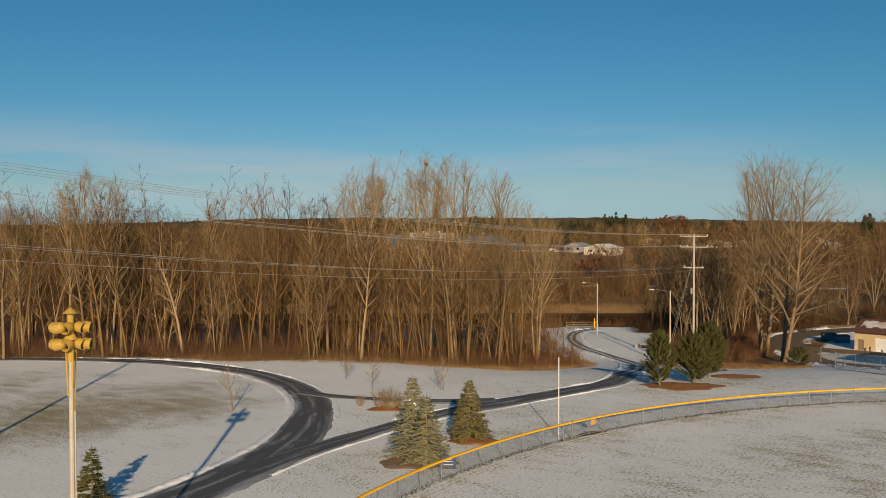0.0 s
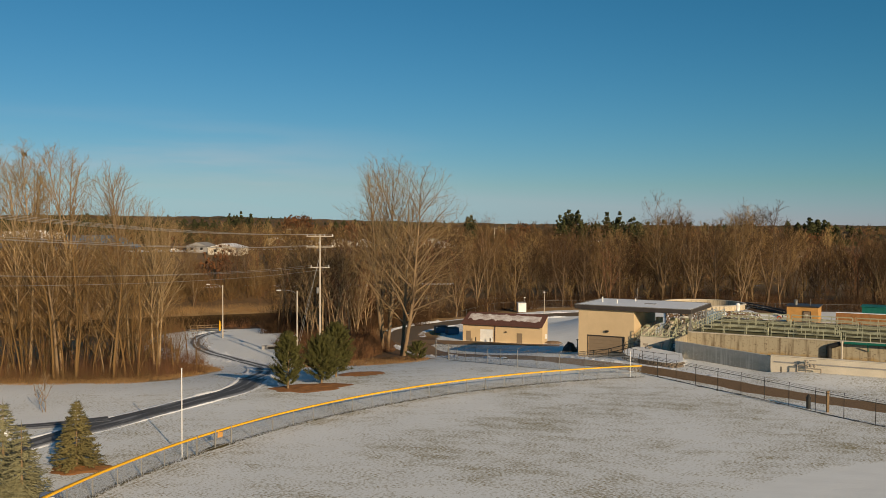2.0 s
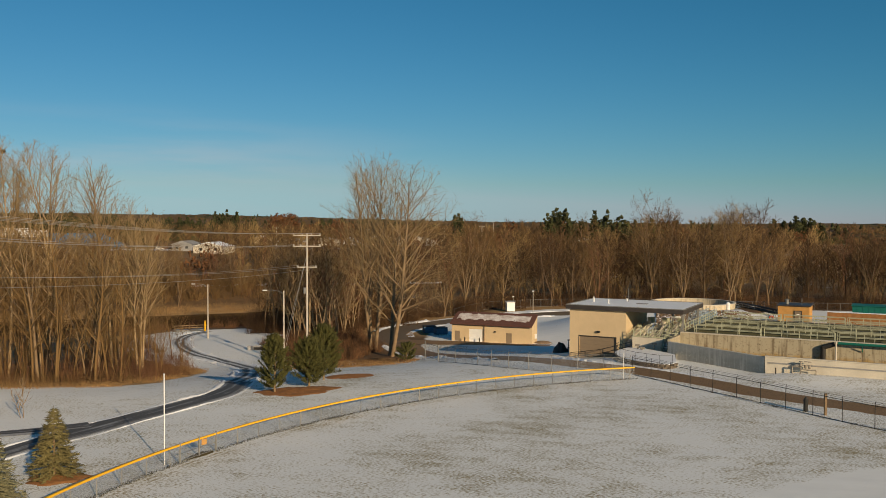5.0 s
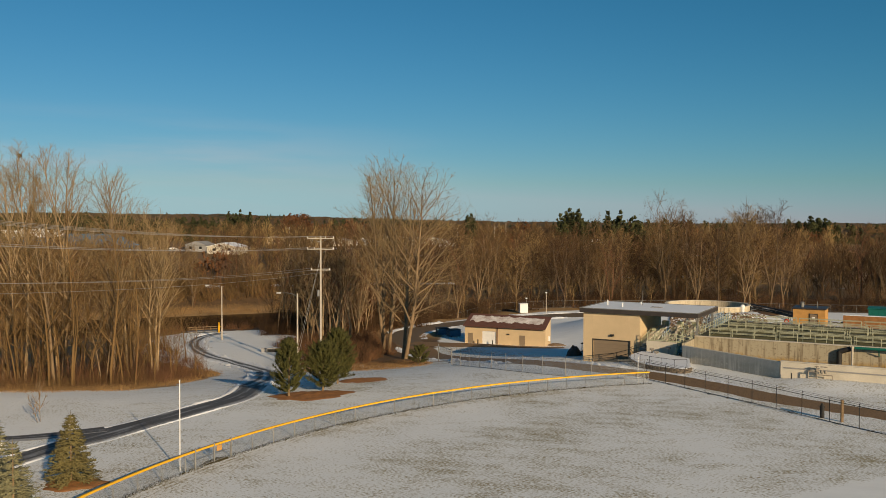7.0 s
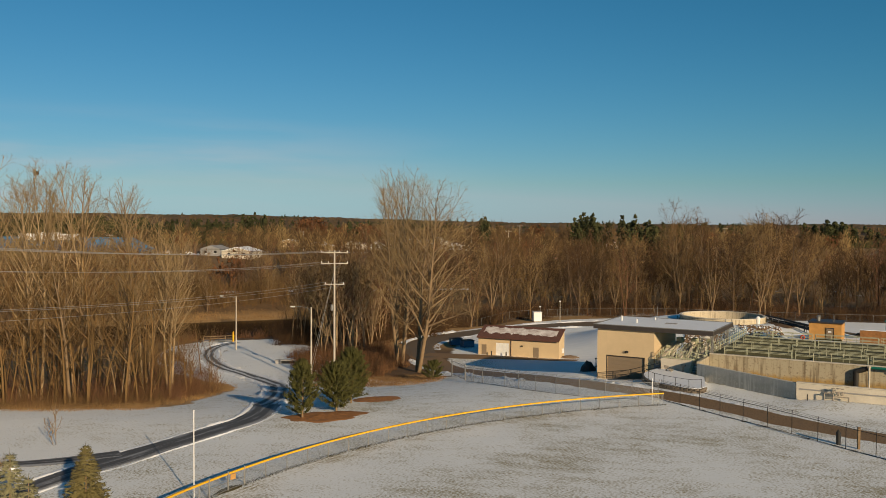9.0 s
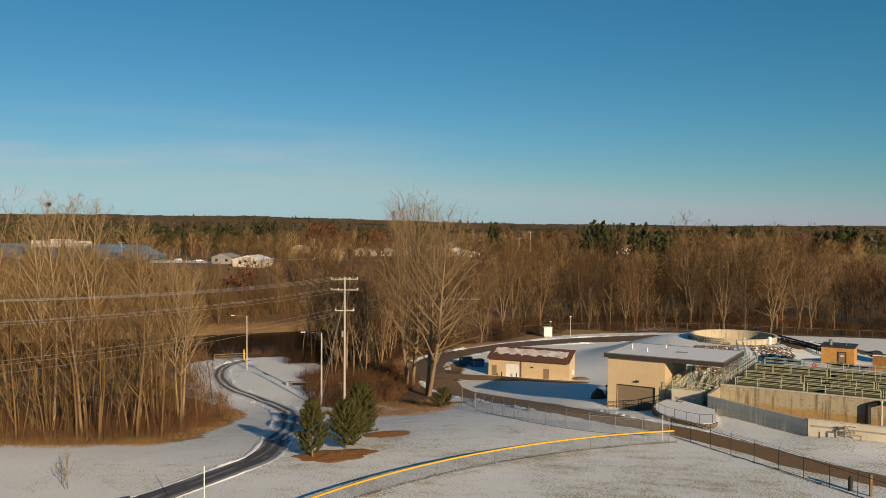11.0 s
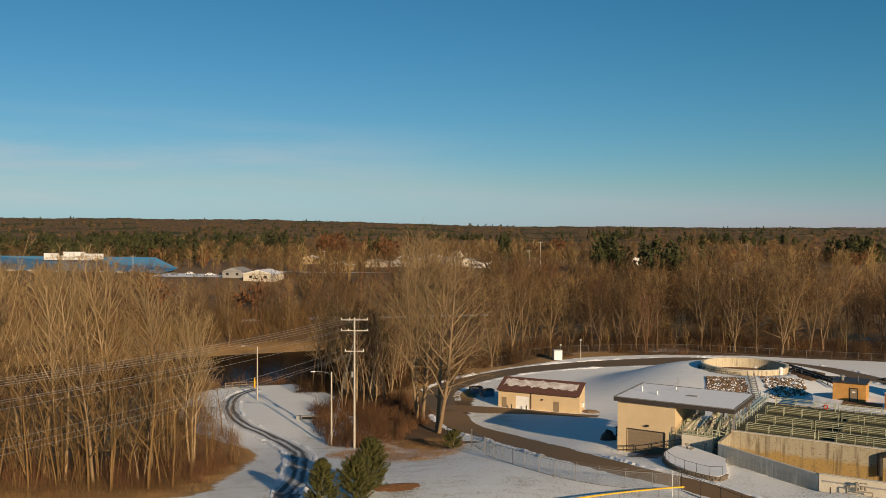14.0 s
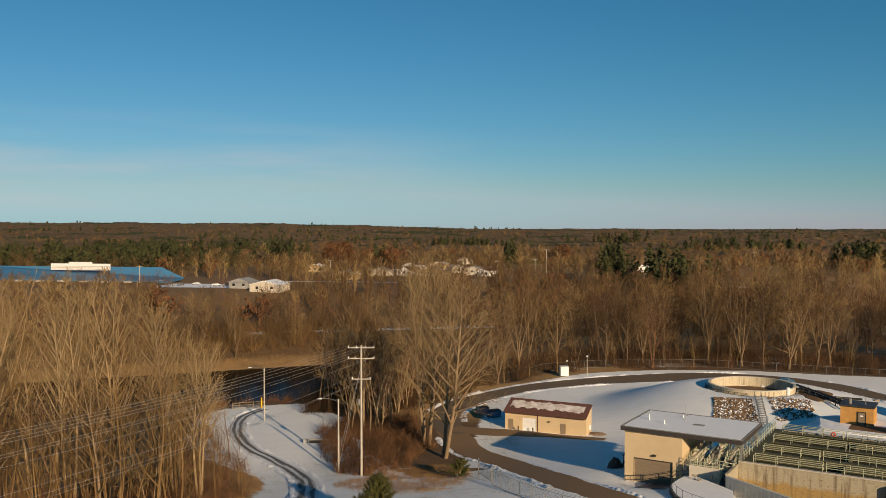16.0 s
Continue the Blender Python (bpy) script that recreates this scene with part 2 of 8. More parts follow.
# chain-link mesh: thin wire on air
def link_mat(name, col, wire):
    m = bpy.data.materials.new(name)
    m.use_nodes = True
    n, l = m.node_tree.nodes, m.node_tree.links
    b = n["Principled BSDF"]
    b.inputs["Base Color"].default_value, b.inputs["Metallic"].default_value, b.inputs["Roughness"].default_value = (*col, 1), 0.3, 0.6
    tc = n.new("ShaderNodeTexCoord")
    sep = n.new("ShaderNodeSeparateXYZ")
    l.new(tc.outputs["UV"], sep.inputs[0])
    tot = None
    for op in ("ADD", "SUBTRACT"):
        s = n.new("ShaderNodeMath")
        s.operation = op
        l.new(sep.outputs[0], s.inputs[0])
        l.new(sep.outputs[1], s.inputs[1])
        w = n.new("ShaderNodeMath")
        w.operation = "PINGPONG"
        w.inputs[1].default_value = 0.035
        l.new(s.outputs[0], w.inputs[0])
        c = n.new("ShaderNodeMath")
        c.operation = "LESS_THAN"
        c.inputs[1].default_value = wire
        l.new(w.outputs[0], c.inputs[0])
        if tot is None:
            tot = c
        else:
            mx = n.new("ShaderNodeMath")
            mx.operation = "MAXIMUM"
            l.new(tot.outputs[0], mx.inputs[0])
            l.new(c.outputs[0], mx.inputs[1])
            tot = mx
    l.new(tot.outputs[0], b.inputs["Alpha"])
    return m


M["link_grey"] = link_mat("chain_link_grey", (0.26, 0.275, 0.30), 0.0042)
M["link_black"] = link_mat("chain_link_black", (0.05, 0.045, 0.04), 0.0014)


# ---- helpers of this place ----
def smooth(a, b, v):
    t = np.clip((v - a) / (b - a), 0, 1)
    return t * t * (3 - 2 * t)


TANK = (43.3, 194.3)


def height(x, y):
    """The lie of the land: a level field that falls to the plant and a river, and rises far behind it."""
    x, y = np.asarray(x, float), np.asarray(y, float)
    s, u = -0.482 * x + 0.876 * y, 0.876 * x + 0.482 * y
    b = smooth(-25, 25, u)
    z = -5.5 * smooth(107 - 19 * b, 162 - 12 * b, s) - 0.8 * smooth(150, 205, s)
    k = 1 - smooth(80, 120, u)
    z = z - k * 5.6 * smooth(203, 216, s) + k * (1.2 * smooth(272, 284, s) + 4.4 * smooth(284, 314, s))
    z = z + 11 * smooth(300, 430, s)
    d = np.hypot(x - TANK[0], y - TANK[1])
    z = z + np.maximum(0, -0.25 - z) * (1 - smooth(11, 38, d)) * smooth(100, 140, u * 0 + y)
    z = z - 0.95 * np.exp(-(((x - 14.7) / 5.5) ** 2 + ((y - 127.1) / 4.5) ** 2))
    pa, pb = 0.9063 * (x - 10.8) - 0.4226 * (y - 129.5), 0.4226 * (x - 10.8) + 0.9063 * (y - 129.5)
    z = z + 0.6 * smooth(26, 33, pa) * (1 - smooth(85, 95, pa)) * np.exp(-((pb + 13.5) / 3.0) ** 2)
    far = np.hypot(x, y)
    hill = 26 * np.exp(-(((x + 900) / 700) ** 2 + ((y - 2300) / 700) ** 2)) + 20 * np.exp(-(((x + 1900) / 600) ** 2 + ((y - 2600) / 900) ** 2))
    z = z + smooth(900, 3500, far) * 14 + hill + smooth(600, 1500, far) * 4 * np.sin(x / 310 + 1) * np.sin(y / 270)
    return z


def h1(x, y):
    return float(height(x, y))


def mesh_from(name, V, F, material=None, smooth_faces=False):
    """A mesh from arrays: V (n, 3); F (m, 3) or (m, 4)."""
    V, F = np.asarray(V, np.float32), np.asarray(F, np.int32)
    me = bpy.data.meshes.new(name)
    me.vertices.add(len(V))
    me.vertices.foreach_set("co", V.ravel())
    k = F.shape[1]
    me.loops.add(F.size)
    me.loops.foreach_set("vertex_index", F.ravel())
    me.polygons.add(len(F))
    me.polygons.foreach_set("loop_start", np.arange(len(F), dtype=np.int32) * k)
    if smooth_faces:
        me.polygons.foreach_set("use_smooth", np.ones(len(F), bool))
    me.update(calc_edges=True)
    if material:
        me.materials.append(material)
    return me


def thing(name, m=None, label="", category="", group="", kind=""):
    ob = new(name)
    ob.empty_display_size = 0.2
    if m is not None:
        ob.matrix_world = m
    return tagged(ob, label, category, group, kind)


def part(name, bm, material, parent, label=""):
    """Links a bmesh, or a finished mesh, as one object under a thing."""
    if isinstance(bm, bmesh.types.BMesh):
        me = bpy.data.meshes.new(name)
        bm.to_mesh(me)
        bm.free()
    else:
        me = bm
    if not me.materials:
        me.materials.append(material)
    ob = new(name, me)
    ob.parent = parent
    return tagged(ob, label)


def solo(name, bm, material, label, category, group="", kind="", m=None):
    ob = part(name, bm, material, None, label)
    if m is not None:
        ob.matrix_world = m
    return tagged(ob, label, category, group, kind)


def box(size, at=(0, 0, 0), turn=(0, 0, 0), bevel=0.0, bm=None):
    bm = bm or bmesh.new()
    m = pose(*at, *turn) @ Matrix.Diagonal((*size, 1))
    v = bmesh.ops.create_cube(bm, size=1, matrix=m)["verts"]
    if bevel:
        e = list({e for q in v for e in q.link_edges})
        bmesh.ops.bevel(bm, geom=e, offset=bevel, segments=1, affect="EDGES", profile=0.5)
    return bm


def rod(a, b, r0, r1=None, n=8, bm=None):
    bm = bm or bmesh.new()
    a, b = Vector(a), Vector(b)
    d = b - a
    m = Matrix.Translation((a + b) / 2) @ d.to_track_quat("Z", "Y").to_matrix().to_4x4()
    bmesh.ops.create_cone(bm, cap_ends=True, segments=n, radius1=r0, radius2=r0 if r1 is None else r1, depth=d.length, matrix=m)
    return bm


def tubes(segs, n):
    """Frustums with n sides for rows p0, p1, r0, r1."""
    segs = np.asarray(segs, float)
    p0, p1, r0, r1 = segs[:, 0:3], segs[:, 3:6], segs[:, 6], segs[:, 7]
    d = p1 - p0
    d = d / (np.linalg.norm(d, axis=1, keepdims=True) + 1e-9)
    a = np.cross(d, np.where(np.abs(d[:, 2:3]) > 0.9, (1.0, 0, 0), (0, 0, 1.0)))
    a = a / (np.linalg.norm(a, axis=1, keepdims=True) + 1e-9)
    b = np.cross(d, a)
    V, k = [], np.arange(n) * 2 * math.pi / n
    for ang in k:
        o = a * math.cos(ang) + b * math.sin(ang)
        V += [p0 + o * r0[:, None], p1 + o * r1[:, None]]
    V = np.stack(V, 1)
    base = np.arange(len(segs))[:, None] * (2 * n)
    F = np.concatenate([base + np.array([2 * i, 2 * ((i + 1) % n), 2 * ((i + 1) % n) + 1, 2 * i + 1]) for i in range(n)])
    return V.reshape(-1, 3), F


def spikes(segs):
    """Three-sided pointed twigs for rows p0, p1, r."""
    segs = np.asarray(segs, float)
    p0, p1, r = segs[:, 0:3], segs[:, 3:6], segs[:, 6]
    d = p1 - p0
    d = d / (np.linalg.norm(d, axis=1, keepdims=True) + 1e-9)
    a = np.cross(d, np.where(np.abs(d[:, 2:3]) > 0.9, (1.0, 0, 0), (0, 0, 1.0)))
    a = a / (np.linalg.norm(a, axis=1, keepdims=True) + 1e-9)
    b = np.cross(d, a)
    V = np.stack([p0 + (a * math.cos(g) + b * math.sin(g)) * r[:, None] for g in (0, 2.094, 4.189)] + [p1], 1)
    base = np.arange(len(segs))[:, None] * 4
    F = np.concatenate([base + np.array(t) for t in ((0, 1, 3), (1, 2, 3), (2, 0, 3))])
    return V.reshape(-1, 3), F


def joined(*vf):
    """Joins (V, F) pairs, quads split into triangles."""
    Vs, Fs, k = [], [], 0
    for V, F in vf:
        if F.shape[1] == 4:
            F = np.concatenate([F[:, [0, 1, 2]], F[:, [0, 2, 3]]])
        Vs.append(V)
        Fs.append(F + k)
        k += len(V)
    return np.concatenate(Vs), np.concatenate(Fs)


# ---- ground ----
def axis(lo, a, b, hi, step):
    inner = np.arange(a, b + step, step)
    out, v, d = [], b + step, step
    while v < hi:
        d *= 1.13
        v += d
        out.append(min(v, hi))
    left, v, d = [], a, step
    while v > lo:
        d *= 1.13
        v -= d
        left.append(max(v, lo))
    return np.array(left[::-1] + list(inner) + out)


LOOP = [(-38, 30, 5), (-38.0, 41, 4.8), (-38.8, 48, 5), (-40.8, 54.5, 4.6), (-44.3, 61, 4), (-48.6, 67, 3.7), (-54.2, 72.0, 3.4), (-60, 75.4, 3.2), (-66.5, 77.7, 3.1), (-74, 78.4, 3), (-81.6, 78.1, 3), (-88, 76.4, 3), (-95, 73.6, 3), (-102, 70.2, 3), (-114, 64, 3), (-130, 55, 3)]
SIDE = [(-37.8, 46, 3), (-37.9, 52, 2.6), (-37.2, 58, 2.4), (-36.4, 64, 2.3), (-34.8, 70, 2.6), (-33.2, 74, 3.4), (-31.2, 79, 3.0), (-28.6, 85.5, 3.0), (-26.9, 91, 3.0), (-27.6, 98, 3.0), (-29.0, 104, 3.0)]
THIN = [(-52.5, 70.6, 2.2), (-49, 70.3, 1.8), (-44.4, 71.1, 1.6), (-40.5, 72.3, 1.7), (-37.5, 73.6, 2.0), (-33.6, 76.2, 2.2)]
RAMP = [(-28.4, 100, 3.0), (-29.2, 108, 3.2), (-32.0, 119, 3.4), (-35.5, 131, 3.4), (-40, 139, 3.2), (-45.5, 146.1, 3.0), (-51.9, 153.0, 3.0), (-57.5, 162.4, 3.0), (-61.2, 171.8, 3.0), (-63, 181, 3.0), (-61.5, 189, 3.0)]
DRIVE = [(-20.2, 179, 6), (-16.6, 166, 6.0), (-12.8, 155.5, 5.8), (-6.6, 144.8, 5.9), (-1, 133.2, 5.9), (4.0, 123.2, 6.0), (10.5, 113.6, 5.3), (18.5, 106.5, 4.4), (24, 99.8, 4.4), (29, 93.6, 4.4), (37, 86.5, 4.6), (50, 76, 4.6), (80, 52, 4.6)]
RING = [(-17.2, 168, 5.4), (-20.2, 179, 6.2), (-21.0, 188, 6.4), (-19.8, 196, 6.8), (-16.2, 205, 6.8), (-10, 214.5, 6.8), (-2, 223.6, 7.6), (9, 231, 9), (24, 238, 11), (42, 243, 13), (58, 240, 12), (70, 230, 9), (76, 218, 7), (82, 205, 6)]


# lower edge of the brown bank before the far wood
WOOD_X, WOOD_Y = [-34, -30, -26, -22, -12, 2, 10, 20, 35, 57, 75, 110, 150], [176, 184.5, 196, 206, 220.5, 236, 244.5, 249.5, 254, 254.5, 249, 240, 222]


def wood_edge(u):
    """How far the wood stands back where the lane runs along it."""
    return 4.8 * (1 - smooth(-38, -20, u))


def zone_litter(x, y):
    """1 where bare woodland floor and dead grass lie, 0 on open snow."""
    s, u = -0.482 * x + 0.876 * y, 0.876 * x + 0.482 * y
    left = smooth(106, 110, s - wood_edge(u) + 3 * np.sin(u / 9) * smooth(-26, -10, u)) * (1 - smooth(-4, 3, u - 16.5 - 0.41 * (s - 108)))
    bank = smooth(200, 206, s) * (1 - smooth(84, 96, u))
    mid = smooth(118, 124, s - 4) * (1 - smooth(150, 156, s)) * smooth(44, 50, u) * (1 - smooth(58, 64, u)) * (1 - smooth(-23.5, -20.5, x) * smooth(137, 143, y))
    beyond = smooth(-1.5, 1.5, y - np.interp(x, WOOD_X, WOOD_Y)) * smooth(-37, -35, x)
    ring = np.hypot(x - 15, y - 215)
    west = smooth(-12, -6, -x - 22) * smooth(128, 134, y) * smooth(30, 36, u) * smooth(40, 47, x * 0 + 0.9 * u)
    lit_ = np.clip(np.maximum.reduce([left, bank, mid, beyond, west]), 0, 1)
    P = np.array(RAMP)
    best = np.full(np.shape(x), 1e9)
    for (ax, ay, _), (bx, by, _) in zip(P[:-1], P[1:]):
        t = np.clip(((x - ax) * (bx - ax) + (y - ay) * (by - ay)) / ((bx - ax) ** 2 + (by - ay) ** 2), 0, 1)
        best = np.minimum(best, np.hypot(x - ax - t * (bx - ax), y - ay - t * (by - ay)))
    right = np.hypot(x + 50, (y - 172) * 0.7)
    wide = 3.5 + 4.5 * smooth(128, 150, y)
    snowy = np.maximum(1 - smooth(wide, wide + 3, best), (1 - smooth(8, 12, right)))
    return lit_ * (1 - snowy * (1 - smooth(196, 202, s)))


gx = axis(-4800, -150, 110, 4800, 1.25)
gy = axis(-400, 8, 285, 4900, 1.25)
X, Y = np.meshgrid(gx, gy)
Z = height(X, Y)
nx, ny = len(gx), len(gy)
idx = np.arange(nx * ny).reshape(ny, nx)
F = np.stack([idx[:-1, :-1], idx[:-1, 1:], idx[1:, 1:], idx[1:, :-1]], -1).reshape(-1, 4)
rg = np.random.default_rng(5)
Zb = Z + rg.normal(0, 0.012, Z.shape)
# the pit of the aeration basin
ba, bb = 0.9063 * (X - 10.8) - 0.4226 * (Y - 129.5), 0.4226 * (X - 10.8) + 0.9063 * (Y - 129.5)
pit = (ba > 17.2) & (ba < 81) & (bb < 22) & (bb > np.maximum(-10.6, -3.6 - 0.52 * (ba - 15.8)))
Zb = np.where(pit, np.minimum(Zb, -2.6), Zb)
Zb = np.where(np.hypot(X - TANK[0], Y - TANK[1]) < 8.4, np.minimum(Zb, -3.0), Zb)
me = mesh_from("ground", np.stack([X, Y, Zb], -1).reshape(-1, 3), F, None, True)
straw = me.attributes.new("straw", "FLOAT", "POINT")
sg, ug = -0.482 * X + 0.876 * Y, 0.876 * X + 0.482 * Y
sw_ = (1 - smooth(116, 126, sg)) * (1 - smooth(34, 42, ug)) + smooth(262, 275, sg) * (1 - smooth(287, 297, sg)) * (1 - smooth(90, 110, ug)) + smooth(-40, -30, X) * (1 - smooth(-14, -6, X)) * smooth(175, 190, Y) * (1 - smooth(262, 275, Y))
sw_ = sw_ + 0.3 * smooth(300, 330, sg) * (1 - smooth(600, 700, sg))
near_bank = Y - np.interp(X, WOOD_X, WOOD_Y)
far_floor = 0.6 * smooth(40, 65, near_bank) * smooth(-70, -50, X)
# straw stops inside the far wood; the dark litter paints in tree shade
sw_ = sw_ * (1 - smooth(9, 13, near_bank) * smooth(-36, -30, X)) + 0.8 * smooth(-2, 0, near_bank) * (1 - smooth(8, 12, near_bank)) * smooth(-40, -34, X) * (1 - smooth(20, 30, X))
sw_ = sw_ + 0.55 * smooth(112, 120, sg) * (1 - smooth(196, 206, sg)) * smooth(-16, -6, ug) * (1 - smooth(28, 36, ug)) + 0.7 * np.exp(-(((X + 20) / 9) ** 2 + ((Y - 132) / 10) ** 2))
sw_ = sw_ + smooth(107, 112, sg) * (1 - smooth(150, 158, sg)) * smooth(12, 18, ug) * (1 - smooth(36, 42, ug))
straw.data.foreach_set("value", np.clip(sw_ + far_floor, 0, 1).astype(np.float32).ravel())
lit = me.attributes.new("litter", "FLOAT", "POINT")
lit.data.foreach_set("value", zone_litter(X, Y).astype(np.float32).ravel())
trk = me.attributes.new("track", "FLOAT", "POINT")
bear = np.degrees(np.arctan2(Y - 43.47, X - 36.27)) % 360
trk.data.foreach_set("value", (smooth(108, 112, bear) * (1 - smooth(190, 196, bear))).astype(np.float32).ravel())
me.attributes.new("wood_snow", "FLOAT", "POINT").data.foreach_set("value", np.clip(smooth(225, 240, Y) * smooth(-60, -40, X) + 1.2 * np.exp(-(((X + 18) / 9) ** 2 + ((Y - 134) / 13) ** 2)), 0, 1).astype(np.float32).ravel())
fw = me.attributes.new("far_wood", "FLOAT", "POINT")
fw.data.foreach_set("value", smooth(560, 800, np.hypot(X, Y)).astype(np.float32).ravel())
thin = me.attributes.new("thin", "FLOAT", "POINT")
th = 0.24 * smooth(-44, -34, X) + 0.72 * np.exp(-(((X + 62) / 9) ** 2 + ((Y - 55) / 14) ** 2)) + 0.45 * np.exp(-(((X + 80) / 18) ** 2 + ((Y - 53) / 14) ** 2)) + 0.1 * smooth(-20, 5, X) * (1 - smooth(95, 102, Y))
th = th * (1 - 0.25 * smooth(104, 112, Y)) - 0.45 * smooth(108, 124, Y) * smooth(-8, 4, X)
th = th - 1.2 * (1 - smooth(25.0, 26.2, np.hypot(X - 36.4, Y - 43.2)))
thin.data.foreach_set("value", th.astype(np.float32).ravel())


def ground_material():
    m = bpy.data.materials.new("snowy_ground")
    m.use_nodes = True
    n, l = m.node_tree.nodes, m.node_tree.links
    b = n["Principled BSDF"]
    b.inputs["Roughness"].default_value = 0.8
    b.inputs["Specular IOR Level"].default_value = 0.2
    tc = n.new("ShaderNodeTexCoord")

    def noise_at(scale, detail=3, stretch=None):
        t = n.new("ShaderNodeTexNoise")
        t.inputs["Scale"].default_value, t.inputs["Detail"].default_value = scale, detail
        src = tc.outputs["Object"]
        if stretch:
            mp = n.new("ShaderNodeMapping")
            mp.inputs["Scale"].default_value = stretch
            mp.inputs["Rotation"].default_value = (0, 0, 0.35)
            l.new(src, mp.inputs[0])
            src = mp.outputs[0]
        l.new(src, t.inputs["Vector"])
        return t.outputs[0]

    def calc(op, a, b_, clamp=False):
        q = n.new("ShaderNodeMath")
        q.operation, q.use_clamp = op, clamp
        for i, v in enumerate((a, b_)):
            if isinstance(v, (int, float)):
                q.inputs[i].default_value = v
            else:
                l.new(v, q.inputs[i])
        return q.outputs[0]

    def blend(f, a, b_):
        q = n.new("ShaderNodeMix")
        q.data_type = "RGBA"
        l.new(f, q.inputs[0])
        for i, v in ((6, a), (7, b_)):
            if isinstance(v, tuple):
                q.inputs[i].default_value = (*v, 1)
            else:
                l.new(v, q.inputs[i])
        return q.outputs[2]

    def attr(name):
        q = n.new("ShaderNodeAttribute")
        q.attribute_name = name
        return q.outputs["Fac"]

    def step(v, a, b_):
        q = n.new("ShaderNodeMapRange")
        q.inputs["From Min"].default_value, q.inputs["From Max"].default_value = a, b_
        l.new(v, q.inputs["Value"])
        return q.outputs[0]

    ring = n.new("ShaderNodeVectorMath")
    ring.operation = "DISTANCE"
    flat = n.new("ShaderNodeVectorMath")
    flat.operation = "MULTIPLY"
    flat.inputs[1].default_value = (1, 1, 0)
    l.new(tc.outputs["Object"], flat.inputs[0])
    l.new(flat.outputs[0], ring.inputs[0])
    ring.inputs[1].default_value = (36.27, 43.47, 0)
    from_plate = ring.outputs["Value"]
    big, midn, fine = noise_at(0.1, 4), noise_at(0.55, 5, (0.6, 1.3, 1)), noise_at(3.0, 3, (0.8, 1.2, 1))
    tuft, speck = noise_at(7.0, 2), noise_at(9.0, 5, (0.5, 1.25, 1))
    snow = blend(midn, (0.72, 0.725, 0.712), (0.88, 0.885, 0.87))
    grass = blend(tuft, (0.15, 0.118, 0.04), (0.36, 0.285, 0.115))
    off_track = calc("ABSOLUTE", calc("SUBTRACT", from_plate, 61.35), 0)
    rows = calc("ADD", calc("MULTIPLY", calc("SINE", calc("MULTIPLY", from_plate, 13.0), 0), 0.5), 0.5)
    track = calc("MULTIPLY", calc("MULTIPLY", calc("SUBTRACT", 1.0, step(off_track, 0.45, 0.95)), rows), attr("track"))
    dense = calc("ADD", calc("MULTIPLY", big, 0.34), calc("ADD", calc("MULTIPLY", attr("thin"), 0.30), calc("MULTIPLY", track, 0.07)))
    cover = calc("ADD", calc("ADD", dense, calc("MULTIPLY", midn, 0.32)), calc("MULTIPLY", speck, 0.92))
    open_land = blend(calc("MULTIPLY", step(cover, 0.895, 0.995), 0.88), snow, grass)
    leaf = blend(midn, (0.065, 0.038, 0.02), (0.19, 0.115, 0.055))
    leaf = blend(attr("straw"), leaf, blend(midn, (0.26, 0.15, 0.06), (0.50, 0.32, 0.14)))
    crowns = blend(step(noise_at(0.011, 4), 0.47, 0.6), blend(noise_at(0.11, 4), (0.12, 0.072, 0.03), (0.46, 0.29, 0.125)), blend(noise_at(0.13, 3), (0.035, 0.05, 0.02), (0.16, 0.19, 0.08)))
    leaf = blend(attr("far_wood"), leaf, crowns)
    leaf2 = blend(step(calc("ADD", big, calc("MULTIPLY", fine, 0.4)), 0.86, 0.95), leaf, (0.62, 0.60, 0.58))
    leaf2 = blend(attr("wood_snow"), leaf, leaf2)
    edge = step(calc("ADD", attr("litter"), calc("MULTIPLY", calc("SUBTRACT", midn, 0.5), 0.9)), 0.42, 0.58)
    l.new(blend(edge, open_land, leaf2), b.inputs["Base Color"])
    bp = n.new("ShaderNodeBump")
    bp.inputs["Strength"].default_value, bp.inputs["Distance"].default_value = 0.35, 0.06
    l.new(calc("ADD", fine, midn), bp.inputs["Height"])
    l.new(bp.outputs[0], b.inputs["Normal"])
    return m


me.materials.append(ground_material())
ground = new("ground", me)
tagged(ground, "snow-dusted grass field falling towards a wooded river bank", "ground", kind="structure")

# river
water_mat = bpy.data.materials.new("dark_river_water")
water_mat.use_nodes = True
wb = water_mat.node_tree.nodes["Principled BSDF"]
wb.inputs["Base Color"].default_value, wb.inputs["Roughness"].default_value = (0.016, 0.012, 0.008, 1), 0.1
wb.inputs["Specular IOR Level"].default_value, wb.inputs["IOR"].default_value = 0.03, 1.2
wnz = water_mat.node_tree.nodes.new("ShaderNodeTexNoise")
wnz.inputs["Scale"].default_value = 1.2
wbp = water_mat.node_tree.nodes.new("ShaderNodeBump")
wbp.inputs["Strength"].default_value, wbp.inputs["Distance"].default_value = 0.03, 0.02
water_mat.node_tree.links.new(wnz.outputs[0], wbp.inputs["Height"])
water_mat.node_tree.links.new(wbp.outputs[0], wb.inputs["Normal"])
S0, S1, U0, U1 = 205, 286, -420, 112
Vw = [((0.876 * u - 0.482 * s), (0.482 * u + 0.876 * s), -11.0) for u, s in ((U0, S0), (U1, S0), (U1, S1), (U0, S1))]
tagged(new("water", mesh_from("water", Vw, [(0, 1, 2, 3)], water_mat)), "dark still river water between brown grassy banks", "river", kind="structure")


